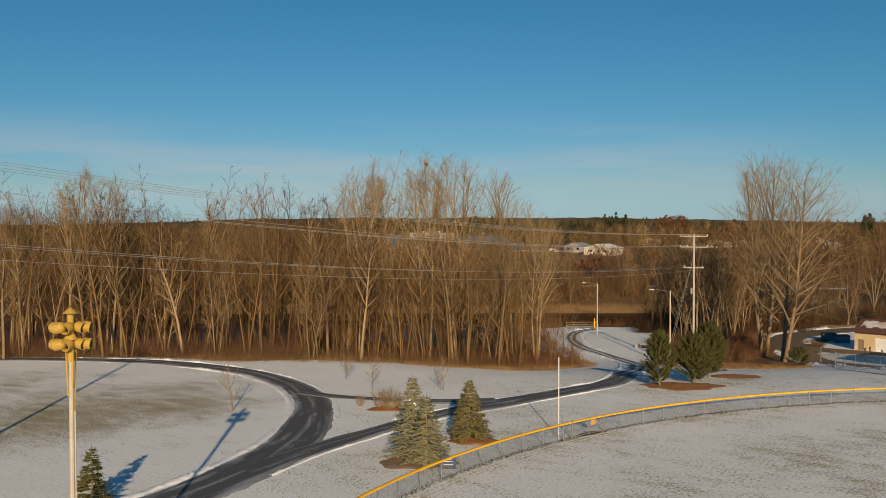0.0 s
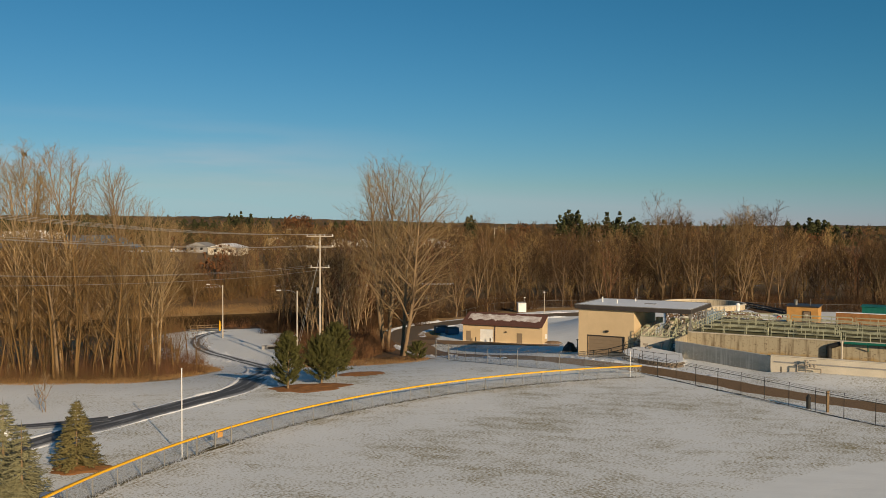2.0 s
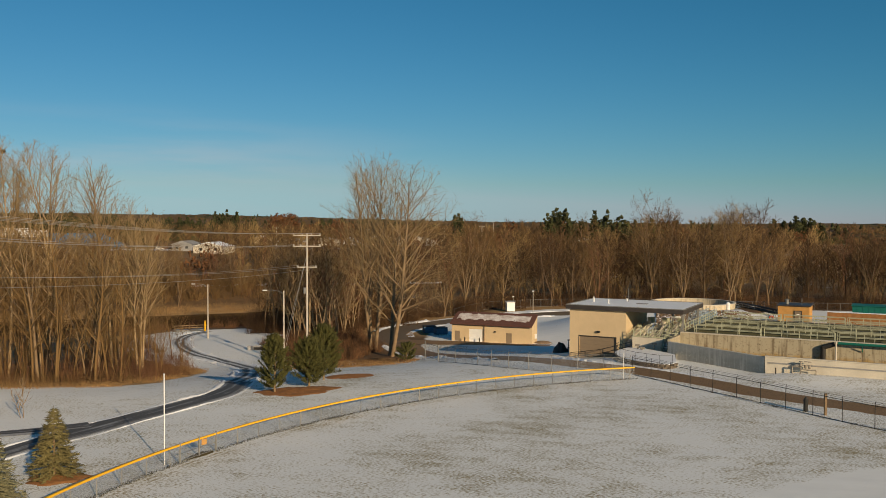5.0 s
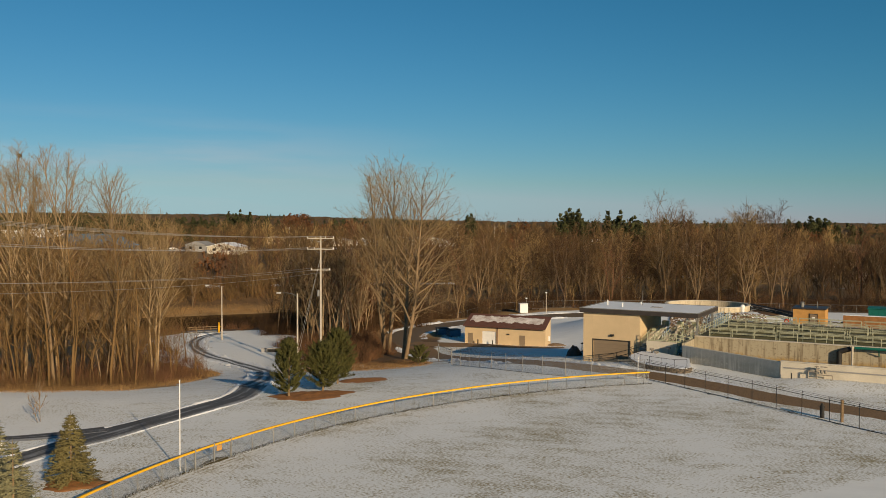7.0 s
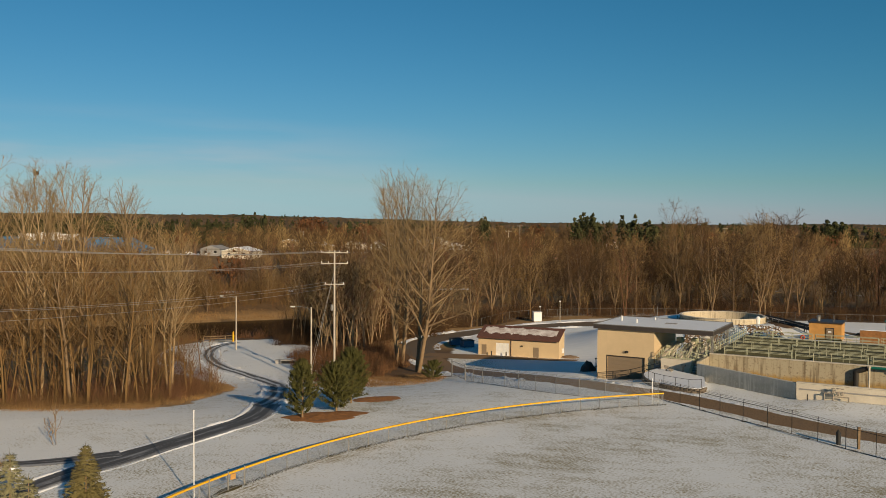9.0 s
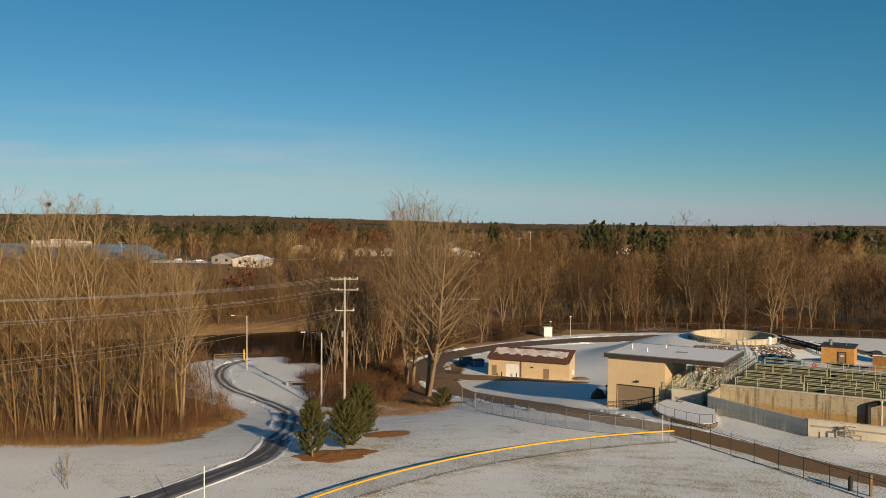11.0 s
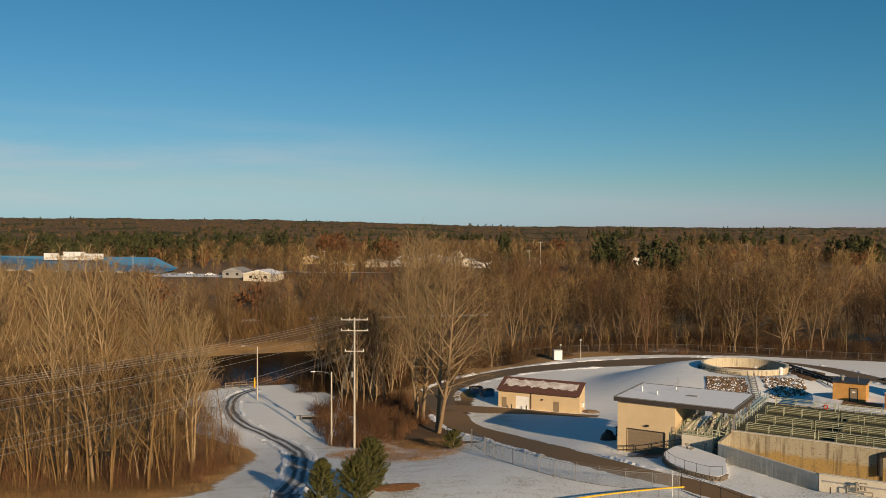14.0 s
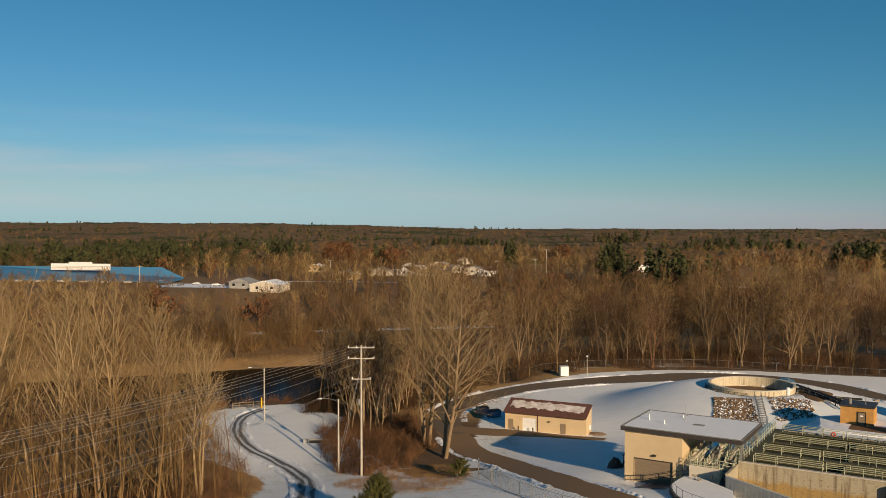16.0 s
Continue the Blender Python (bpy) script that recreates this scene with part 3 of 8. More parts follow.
def curve_points(pts, step=1.0):
    """A smooth line through the given points, evenly spaced."""
    P = np.array(pts, float)
    P = np.vstack([2 * P[0] - P[1], P, 2 * P[-1] - P[-2]])
    out = []
    for i in range(1, len(P) - 2):
        for t in np.linspace(0, 1, 12, endpoint=False):
            a, b_, c, d = P[i - 1], P[i], P[i + 1], P[i + 2]
            out.append(0.5 * (2 * b_ + (c - a) * t + (2 * a - 5 * b_ + 4 * c - d) * t * t + (3 * b_ - a - 3 * c + d) * t ** 3))
    out = np.array(out + [P[-2]])
    L = np.concatenate([[0], np.cumsum(np.linalg.norm(np.diff(out[:, :2], axis=0), axis=1))])
    k = np.linspace(0, L[-1], max(2, int(L[-1] / step)))
    return np.stack([np.interp(k, L, out[:, j]) for j in range(out.shape[1])], 1)


def strip(pts, lift, material, name, label, across=10, ragged=0.12, kind="structure", category="road"):
    """A road strip draped on the land through rows x, y, width."""
    C = curve_points(pts, 0.8)
    d = np.gradient(C[:, :2], axis=0)
    d /= np.linalg.norm(d, axis=1, keepdims=True)
    nrm = np.stack([-d[:, 1], d[:, 0]], 1)
    r = np.random.default_rng(len(C))
    k = np.linspace(-0.5, 0.5, across + 1)
    W = C[:, 2:3] * k[None] + np.where(np.abs(k) > 0.49, 1, 0)[None] * np.apply_along_axis(lambda v: np.convolve(v, np.ones(5) / 2.6, "same"), 0, r.normal(0, ragged, (len(C), across + 1)))
    P = C[:, None, :2] + nrm[:, None] * W[..., None]
    z = height(P[..., 0], P[..., 1]) + lift - np.where(np.abs(k) > 0.49, 0.06, 0)[None]
    V = np.concatenate([P, z[..., None]], -1).reshape(-1, 3)
    n_, m_ = len(C), across + 1
    i = np.arange(n_ * m_).reshape(n_, m_)
    Fq = np.stack([i[:-1, 1:], i[:-1, :-1], i[1:, :-1], i[1:, 1:]], -1).reshape(-1, 4)
    road_mesh = mesh_from(name, V, Fq, material, True)
    run = np.concatenate([[0], np.cumsum(np.linalg.norm(np.diff(C[:, :2], axis=0), axis=1))])
    road_mesh.attributes.new("along", "FLOAT", "POINT").data.foreach_set("value", np.repeat(run, m_).astype(np.float32))
    ac = road_mesh.attributes.new("across", "FLOAT", "POINT")
    ac.data.foreach_set("value", np.tile(k, n_).astype(np.float32))
    return tagged(new(name, road_mesh), label, category, kind=kind)


def road_surface(name, base, worn, cover, amount, tracks):
    """Road paving with paler worn lanes, and frost or snow left between the wheel tracks."""
    m = bpy.data.materials.new(name)
    m.use_nodes = True
    n, l = m.node_tree.nodes, m.node_tree.links
    b = n["Principled BSDF"]
    b.inputs["Roughness"].default_value = 0.8
    b.inputs["Specular IOR Level"].default_value = 0.3
    tc, at = n.new("ShaderNodeTexCoord"), n.new("ShaderNodeAttribute")
    at.attribute_name = "across"

    al = n.new("ShaderNodeAttribute")
    al.attribute_name = "along"
    way = n.new("ShaderNodeCombineXYZ")
    l.new(at.outputs["Fac"], way.inputs[0])
    l.new(al.outputs["Fac"], way.inputs[1])

    def nz(scale, detail, stretch=None):
        t = n.new("ShaderNodeTexNoise")
        t.inputs["Scale"].default_value, t.inputs["Detail"].default_value = scale, detail
        if stretch:
            mp = n.new("ShaderNodeMapping")
            mp.inputs["Scale"].default_value = stretch
            l.new(way.outputs[0], mp.inputs[0])
            l.new(mp.outputs[0], t.inputs["Vector"])
        else:
            l.new(tc.outputs["Object"], t.inputs["Vector"])
        return t.outputs[0]

    def calc(op, *vals):
        q = n.new("ShaderNodeMath")
        q.operation = op
        for i, v in enumerate(vals):
            if isinstance(v, (int, float)):
                q.inputs[i].default_value = v
            else:
                l.new(v, q.inputs[i])
        return q.outputs[0]

    def mix(f, a, c):
        q = n.new("ShaderNodeMix")
        q.data_type = "RGBA"
        l.new(f, q.inputs[0])
        for i, v in ((6, a), (7, c)):
            if isinstance(v, tuple):
                q.inputs[i].default_value = (*v, 1)
            else:
                l.new(v, q.inputs[i])
        return q.outputs[2]

    def ramp(v, a, c):
        q = n.new("ShaderNodeMapRange")
        q.inputs["From Min"].default_value, q.inputs["From Max"].default_value = a, c
        l.new(v, q.inputs["Value"])
        return q.outputs[0]

    big, fine, streak = nz(0.3, 4), nz(6.0, 4), nz(1.0, 4, (7.0, 0.12, 1.0))
    off = calc("ABSOLUTE", calc("SUBTRACT", calc("ABSOLUTE", calc("ADD", at.outputs["Fac"], calc("MULTIPLY", calc("SUBTRACT", big, 0.5), 0.25))), 0.2))
    left_over = calc("ADD", calc("MULTIPLY", off, tracks), calc("ADD", calc("MULTIPLY", streak, 0.9), calc("ADD", calc("MULTIPLY", big, 0.3), calc("MULTIPLY", fine, 0.2))))
    paving = mix(fine, base, worn)
    l.new(mix(calc("MULTIPLY", ramp(left_over, 1.05 - amount, 1.35 - amount), 0.85), paving, cover), b.inputs["Base Color"])
    bp = n.new("ShaderNodeBump")
    bp.inputs["Strength"].default_value, bp.inputs["Distance"].default_value = 0.4, 0.02
    l.new(fine, bp.inputs["Height"])
    l.new(bp.outputs[0], b.inputs["Normal"])
    return m


M["lane"] = road_surface("frosted_asphalt", (0.055, 0.056, 0.06), (0.11, 0.113, 0.12), (0.42, 0.43, 0.45), 0.24, 1.1)
M["snow_lane"] = road_surface("snowy_asphalt", (0.06, 0.06, 0.062), (0.13, 0.13, 0.13), (0.68, 0.69, 0.70), 0.22, 2.6)
M["drive"] = road_surface("muddy_gravel", (0.16, 0.096, 0.045), (0.28, 0.175, 0.088), (0.40, 0.31, 0.21), 0.0, 0.9)


M["ring"] = road_surface("muddy_asphalt", (0.10, 0.072, 0.048), (0.19, 0.138, 0.085), (0.30, 0.23, 0.16), 0.05, 0.9)


def bank(pts, off, name, height_=0.22, width=0.9, seed=1):
    """Crumbly ridge of ploughed snow beside a road."""
    C = curve_points(pts, 0.35)
    d = np.gradient(C[:, :2], axis=0)
    d /= np.linalg.norm(d, axis=1, keepdims=True)
    nrm = np.stack([-d[:, 1], d[:, 0]], 1)
    r = np.random.default_rng(seed)
    mid = C[:, 2] * 0.5 + off
    ks = np.linspace(-1, 1, 6)
    V = []
    lumps = np.convolve(r.normal(0, 1, len(C) + 24), np.ones(9) / 3, "same")[12:-12] + np.convolve(r.normal(0, 1, len(C) + 80), np.ones(41) / 6.4, "same")[40:-40]
    lumps = np.clip(0.55 + 0.55 * lumps, -0.25, 1.7)
    for k in ks:
        o = np.sign(1) * mid + k * width * 0.5 * (1 + r.normal(0, 0.25, len(C)))
        p = C[:, :2] + nrm * o[:, None]
        z = height(p[:, 0], p[:, 1]) + 0.03 + height_ * (1 - k * k) * lumps * np.abs(r.normal(0.9, 0.45, len(C))) - (0.1 if abs(k) == 1 else 0)
        V.append(np.stack([p[:, 0], p[:, 1], z], 1))
    V = np.stack(V, 1)
    i = np.arange(V.shape[0] * 6).reshape(-1, 6)
    Fq = np.stack([i[:-1, 1:], i[:-1, :-1], i[1:, :-1], i[1:, 1:]], -1).reshape(-1, 4)
    return tagged(new(name, mesh_from(name, V.reshape(-1, 3), Fq, M["snow"])), "crumbly white snow thrown up along the asphalt edge", "snow bank", kind="stuff")


strip(LOOP, 0.05, M["lane"], "road", "wet black asphalt lane curving round the field")
strip(SIDE, 0.07, M["lane"], "road", "narrow asphalt lane with snow along its edges")
strip(THIN, 0.09, M["lane"], "road", "thin asphalt path joining two lanes")
strip(RAMP, 0.09, M["snow_lane"], "road", "half-cleared lane winding down to the river")
strip(DRIVE, 0.05, M["drive"], "road", "brown gravel service drive behind the fence")
strip(RING, 0.07, M["ring"], "road", "brown service road bending round the tank")
strip([(-18, 172.5, 5), (-11, 170.8, 6), (-5, 170.2, 5), (1, 168.9, 3.4), (8, 166.6, 2.6), (11, 165.6, 2)], 0.09, M["drive"], "road", "bare brown apron before the service building")
# dark paving colour stands in for the cast shadow at the overhead door
strip([(16.28, 127.05, 4.8), (15.3, 125.0, 4.8), (14.3, 122.9, 4.6), (13.6, 121.4, 4.2)], 0.1, M["lane"], "road", "dark asphalt strip standing in for the shadow before the brown overhead door")
bank(LOOP, 0.3, "snow_bank", 0.09, 0.8, 1)
bank([(x, y, -w) for x, y, w in LOOP[4:13]], -0.3, "snow_bank", 0.12, 0.8, 2)
bank(SIDE[3:], 0.25, "snow_bank", 0.07, 0.6, 3)
bank([(x, y, -w) for x, y, w in SIDE], -0.2, "snow_bank", 0.035, 0.3, 4)
bank(RAMP, 0.4, "snow_bank", 0.18, 1.2, 5)
bank([(x, y, -w) for x, y, w in RAMP], -0.4, "snow_bank", 0.16, 1.0, 6)
bank([(x, y, -w) for x, y, w in RING[1:]], -0.8, "snow_bank", 0.15, 1.8, 7)
bank(RING[2:], 0.9, "snow_bank", 0.2, 2.0, 8)
bank([(x, y, -w) for x, y, w in DRIVE[1:6]], -0.6, "snow_bank", 0.16, 1.3, 9)
bank(DRIVE[3:9], 0.5, "snow_bank", 0.14, 1.1, 10)


# ---- trees ----
def grow(r, P, D, L, n, wob, up):
    """Lines of n pieces from P along D, drifting softly and bending upwards."""
    pts, drift = [P], np.zeros_like(P)
    for i in range(n):
        drift = 0.65 * drift + r.normal(0, wob, P.shape)
        D = D + drift + np.array([0, 0, up])
        D = D / np.linalg.norm(D, axis=1, keepdims=True)
        P = P + D * (L / n)[:, None]
        pts.append(P)
    return np.stack(pts, 1)


def sprout(r, lines, m, lo, hi, angle, wide):
    """m shoots spaced along each line: start, heading, share of the way up, and line number."""
    N, n = lines.shape[0], lines.shape[1] - 1
    f = lo + (hi - lo) * (np.arange(m)[None] + r.uniform(0, 1, (N, m))) / m
    k = np.clip(f * n, 0, n - 1e-4)
    i, w = k.astype(int), (k - k.astype(int))[..., None]
    row = np.arange(N)[:, None]
    A, B = lines[row, i], lines[row, i + 1]
    T = B - A
    T = T / (np.linalg.norm(T, axis=-1, keepdims=True) + 1e-9)
    side = np.cross(T, np.where(np.abs(T[..., 2:3]) > 0.95, (1.0, 0, 0), (0, 0, 1.0)))
    side = side / (np.linalg.norm(side, axis=-1, keepdims=True) + 1e-9)
    over = np.cross(T, side)
    az = r.uniform(0, 6.28, (N, 1)) + 2.4 * np.arange(m)[None] + r.uniform(-0.6, 0.6, (N, m))
    an = np.radians(angle(f) if callable(angle) else angle) * r.uniform(1 - wide, 1 + wide, (N, m))
    D = T * np.cos(an)[..., None] + (side * np.cos(az)[..., None] + over * np.sin(az)[..., None]) * np.sin(an)[..., None]
    return (A + (B - A) * w).reshape(-1, 3), D.reshape(-1, 3), f.ravel(), np.repeat(np.arange(N), m)


def line_rows(lines, r0, r1):
    """Rows p0, p1, r0, r1 of tapering pieces for tubes()."""
    n = lines.shape[1] - 1
    t = np.arange(n + 1) / n
    R = r0[:, None] * (1 - t) + r1[:, None] * t
    return np.concatenate([lines[:, :-1].reshape(-1, 3), lines[:, 1:].reshape(-1, 3), R[:, :-1].reshape(-1, 1), R[:, 1:].reshape(-1, 1)], 1)


def spike_rows(P, D, L, rad):
    return np.concatenate([P, P + D * L[:, None], rad[:, None]], 1)


def bare_tree(seed, H, stems=1, limbs=14, boughs=7, shoots=4, twigs=4, spread=0.28, crown0=0.3, thick=0.013, fine=True, tw=0.014, lean=(0.08, 0.22), droop=0.0, tilt=(0, 0), sway=0.05, fork=0.0, steep=1.0):
    """Trunk with limbs, and crown of boughs, shoots and twigs, of a leafless tree with a rounded outline."""
    r = np.random.default_rng(seed)
    zc, az, rad = H * (0.5 + 0.42 * crown0), H * (0.5 - 0.42 * crown0), H * spread
    off = np.array(tilt) * H * 0.5

    def room(P, D):
        """How far each shoot can go before it leaves the crown."""
        q = (P - np.array([off[0], off[1], zc])) / np.array([rad, rad, az])
        e = D / np.array([rad, rad, az])
        A, B, C = (e * e).sum(1), (q * e).sum(1), (q * q).sum(1) - 1
        return np.where(B * B - A * C > 0, np.maximum(0, (-B + np.sqrt(np.maximum(B * B - A * C, 0))) / A), 0)

    R = H * thick
    a = r.uniform(0, 6.28) + 6.283 * np.arange(stems) / stems + r.uniform(-0.4, 0.4, stems)
    ln = r.uniform(0.0, sway, stems) if stems == 1 else r.uniform(*lean, stems)
    D = np.stack([np.cos(a) * ln + tilt[0], np.sin(a) * ln + tilt[1], np.ones(stems)], 1)
    D = D / np.linalg.norm(D, axis=1, keepdims=True)
    P = np.stack([np.cos(a), np.sin(a), 0 * a], 1) * (0 if stems == 1 or fork else R * 0.8) + np.array([0, 0, -0.6 + fork * H])
    wood = []
    if fork:
        butt = grow(r, np.array([[0, 0, -0.6]]), np.array([[r.normal(0, 0.04), r.normal(0, 0.04), 1.0]]), np.array([fork * H + 0.2]), 3, 0.02, 0)
        wood.append(line_rows(butt, np.array([R * 1.15]), np.array([R * 0.9])))
        P = P * 0 + butt[0, -1]
    L = (H * r.uniform(0.84, 0.95, stems) - fork * H) * np.where(np.arange(stems) == 0, 1, r.uniform(0.8, 1.0, stems))
    Rs = R * (1 if stems == 1 else 0.68) * np.ones(stems)
    trunk = grow(r, P, D, L + 0.6 * (not fork), 10 if fine else 7, 0.018 + 0.2 * sway, 0.01 + 0.12 * abs(tilt[0]))
    wood.append(line_rows(trunk, Rs, Rs * 0.1))
    P, D, f, k = sprout(r, trunk, limbs, max(0.05, (crown0 - fork) / (1 - fork)), 0.97, lambda v: (58 - 30 * v) * steep, 0.25)
    L1 = np.clip(room(P, D) * r.uniform(0.6, 1.0, len(P)), H * 0.04, H * 0.42)
    limb = grow(r, P, D, L1, 5 if fine else 3, 0.035, (0.07 - droop * 0.16) * (1 if fine else 1.6))
    rl = Rs[k] * (1 - 0.85 * f) * 0.55 + 0.02
    arms = line_rows(limb, rl, 0 * rl + 0.014)
    P, D, f, k = sprout(r, limb, boughs, 0.15, 1.0, 40, 0.35)
    L2 = np.clip(np.minimum(L1[k] * (1 - 0.6 * f) * r.uniform(0.4, 0.75, len(P)), room(P, D) * 1.05), H * 0.025, H * 0.2)
    if fine:
        bough = grow(r, P, D, L2, 3, 0.05, 0.07 - droop * 0.2)
        crown = [tubes(line_rows(bough, 0 * L2 + tw * 1.5, 0 * L2 + tw * 0.8), 3)]
    else:
        bough = grow(r, P, D, L2, 1, 0.05, 0.05 - droop * 0.2)
        crown = [spikes(spike_rows(P, D, L2, 0 * L2 + tw * 1.2))]
    P, D, f, k = sprout(r, bough, shoots, 0.15, 1.0, 38, 0.4)
    L3 = np.clip(L2[k] * (1 - 0.4 * f) * r.uniform(0.4, 0.8, len(P)), H * 0.018, H * 0.09)
    D = D + np.array([0, 0, 0.22 - 0.75 * droop])
    D = D / np.linalg.norm(D, axis=1, keepdims=True)
    crown.append(spikes(spike_rows(P, D, L3, tw * r.uniform(0.7, 1.0, len(P)))))
    shoot = np.stack([P, P + D * L3[:, None]], 1)
    P, D, f, k = sprout(r, shoot, twigs, 0.2, 0.95, 34, 0.5)
    D = D + np.array([0, 0, 0.15 - 0.8 * droop])
    D = D / np.linalg.norm(D, axis=1, keepdims=True)
    crown.append(spikes(spike_rows(P, D, np.clip(L3[k] * r.uniform(0.4, 0.8, len(P)), H * 0.012, H * 0.05), tw * r.uniform(0.5, 0.85, len(P)))))
    return joined(tubes(np.concatenate(wood), 6 if fine else 4), tubes(arms, 5 if fine else 3)), joined(*crown)


def tree_thing(seed, H, at, label, bark, twigm, group="", turn=None, **kw):
    tr, cr = bare_tree(seed, H, **kw)
    ob = thing("bare_tree", pose(*at, 0, 0, turn if turn is not None else random.uniform(0, 360)), label, "tree", group)
    part("trunk", mesh_from("trunk", *tr, M[bark], True), M[bark], ob)
    part("crown", mesh_from("crown", *cr, M[twigm]), M[twigm], ob)
    return ob


def at_ground(x, y):
    return (x, y, h1(x, y) - 0.05)


# the tall trees that stand out
tree_thing(21, 36.0, at_ground(-21.2, 160), "tall leafless cottonwood with upright stems by the drive", "bark", "twig_grey", stems=4, limbs=15, boughs=7, shoots=3, twigs=3, spread=0.275, crown0=0.22, thick=0.015, tw=0.023, lean=(0.04, 0.17), steep=0.85)
tree_thing(14, 33.0, at_ground(-16.8, 149.5), "leaning leafless cottonwood with an arching crown by the drive", "bark", "twig_grey", turn=0, stems=2, limbs=24, boughs=7, shoots=4, twigs=3, spread=0.32, crown0=0.18, thick=0.0175, tw=0.021, lean=(0.05, 0.14), droop=0.35, tilt=(0.15, 0.02))
rw = np.random.default_rng(21)
tall = []
for i, (x, y, H) in enumerate(((-70.2, 103.5, 28), (-65.9, 109.9, 31), (-71.4, 109.1, 28), (-62.0, 108.4, 29.8), (-58.4, 106, 28.5), (-56.7, 112, 29.8), (-49.8, 112, 27.5), (-51.7, 121, 27.5), (-46.3, 117, 23), (-102.6, 82, 25), (-97.8, 82.5, 26), (-109.3, 80, 22), (-103.8, 114.1, 26.5))):
    tall.append(tree_thing(30 + i, H * 1.03, at_ground(x, y), "tall leafless tree standing above the river wood", "bark" if i % 4 == 2 else "bark_pale", "twig_grey", "tall trees over the wood", turn=0, stems=(1, 2, 3)[i % 3], limbs=(34, 22, 17)[i % 3], boughs=7, shoots=4, twigs=2, spread=(0.16, 0.18, 0.21)[i % 3], crown0=0.34, thick=0.0115, tw=0.018, lean=(0.04, 0.13), sway=0.06, steep=0.85))

# one set of wood trees, repeated
wood_kinds = []
for i in range(7):
    H = (17, 19, 20, 16, 21, 18, 21)[i]
    wood_kinds.append((H, tree_thing(60 + i, H, (0, 0, -200), "leafless brown woodland tree in a dense river wood", ("bark_pale", "bark", "bark")[i % 3], ("twig_pale", "twig_grey", "twig_dark", "twig_red", "twig", "twig_grey", "twig_dark")[i], "woodland trees", stems=(1, 2, 1, 3, 1, 2, 1)[i], limbs=(17, 10, 18, 8, 16, 11, 18)[i], boughs=6, shoots=3, twigs=2, spread=(0.2, 0.22, 0.17, 0.24, 0.19, 0.22, 0.18)[i], crown0=(0.3, 0.2, 0.38, 0.15, 0.3, 0.25, 0.35)[i], thick=0.0128, fine=False, tw=0.026, droop=0.1, sway=0.14, lean=(0.06, 0.2), tilt=((0, 0), (0.1, 0.03), (0, 0), (0, 0), (-0.12, 0.05), (0, 0), (0.05, 0))[i])))
open_kinds = []
for i in range(5):
    H = (18, 16, 19, 17, 20)[i]
    open_kinds.append((H, tree_thing(160 + i, H, (0, 0, -200), "broad leafless tree in the wood behind the plant", ("bark", "bark_dark")[i % 2], ("twig_pale", "twig_dark", "twig_mid", "twig_dark", "twig")[i], "trees behind the plant", stems=(3, 1, 4, 2, 3)[i], limbs=(8, 20, 6, 11, 8)[i], boughs=7, shoots=4, twigs=2, spread=(0.34, 0.22, 0.37, 0.25, 0.31)[i], crown0=(0.12, 0.2, 0.08, 0.2, 0.12)[i], thick=0.0125, fine=False, tw=0.027, droop=(0.25, 0.0, 0.35, 0.1, 0.2)[i], sway=0.06, lean=(0.14, 0.36), fork=(0.12, 0, 0.1, 0.16, 0.12)[i])))


def su(x, y):
    return -0.482 * x + 0.876 * y, 0.876 * x + 0.482 * y


def scatter(n, test, x0, x1, y0, y1, gap):
    out, tries = [], 0
    while len(out) < n and tries < n * 60:
        tries += 1
        x, y = rw.uniform(x0, x1), rw.uniform(y0, y1)
        if not test(x, y):
            continue
        if any((x - a) ** 2 + (y - b) ** 2 < gap * gap for a, b in out):
            continue
        out.append((x, y))
    return out


def in_left(x, y):
    s, u = -0.482 * x + 0.876 * y, 0.876 * x + 0.482 * y
    return 110 < s < 204 and u < 12 + 0.12 * (s - 108) and u > -230


def in_far(x, y):
    s, u = -0.482 * x + 0.876 * y, 0.876 * x + 0.482 * y
    return (y - 0.12 * x > 252 and u > 100 and s < 380) or (300 < s < 345 and u < 92 and noise.noise(Vector((x * 0.02, y * 0.02, 0.5))) > 0.25)


def in_mid(x, y):
    s, u = -0.482 * x + 0.876 * y, 0.876 * x + 0.482 * y
    return 161 < s < 205 and 42 < u < 110 and x < -30 and -x < 0.27 * y and math.hypot(x + 50, (y - 172) * 0.8) > 12


def in_strip(x, y):
    """The narrow lit strip of wood above the river, thicker up-river."""
    s, u = su(x, y)
    return in_left(x, y) and (s < 132 - 0.1 * u or u < -75)


front = scatter(92, in_strip, -175, -35, 40, 240, 3.4) + scatter(22, lambda x, y: in_left(x, y) and su(x, y)[0] > 135, -175, -35, 40, 240, 6.0) + scatter(48, in_mid, -70, -20, 150, 300, 2.6)
for k, (x, y) in enumerate(front):
    H, ob = wood_kinds[k % 7]
    sc = rw.uniform(0.8, 1.18)
    m = pose(*at_ground(x, y), rw.uniform(-3, 3), rw.uniform(-3, 3), rw.uniform(0, 360))
    c = copy_thing(ob, m)
    c.scale = (sc, sc, sc)
behind = scatter(88, lambda x, y: 6 < y - np.interp(x, WOOD_X, WOOD_Y) < 62 and x > -40, -40, 150, 190, 315, 5.2)
behind += scatter(26, lambda x, y: 292 < su(x, y)[0] < 345 and 10 < su(x, y)[1] < 100, -230, 0, 200, 400, 6.0)
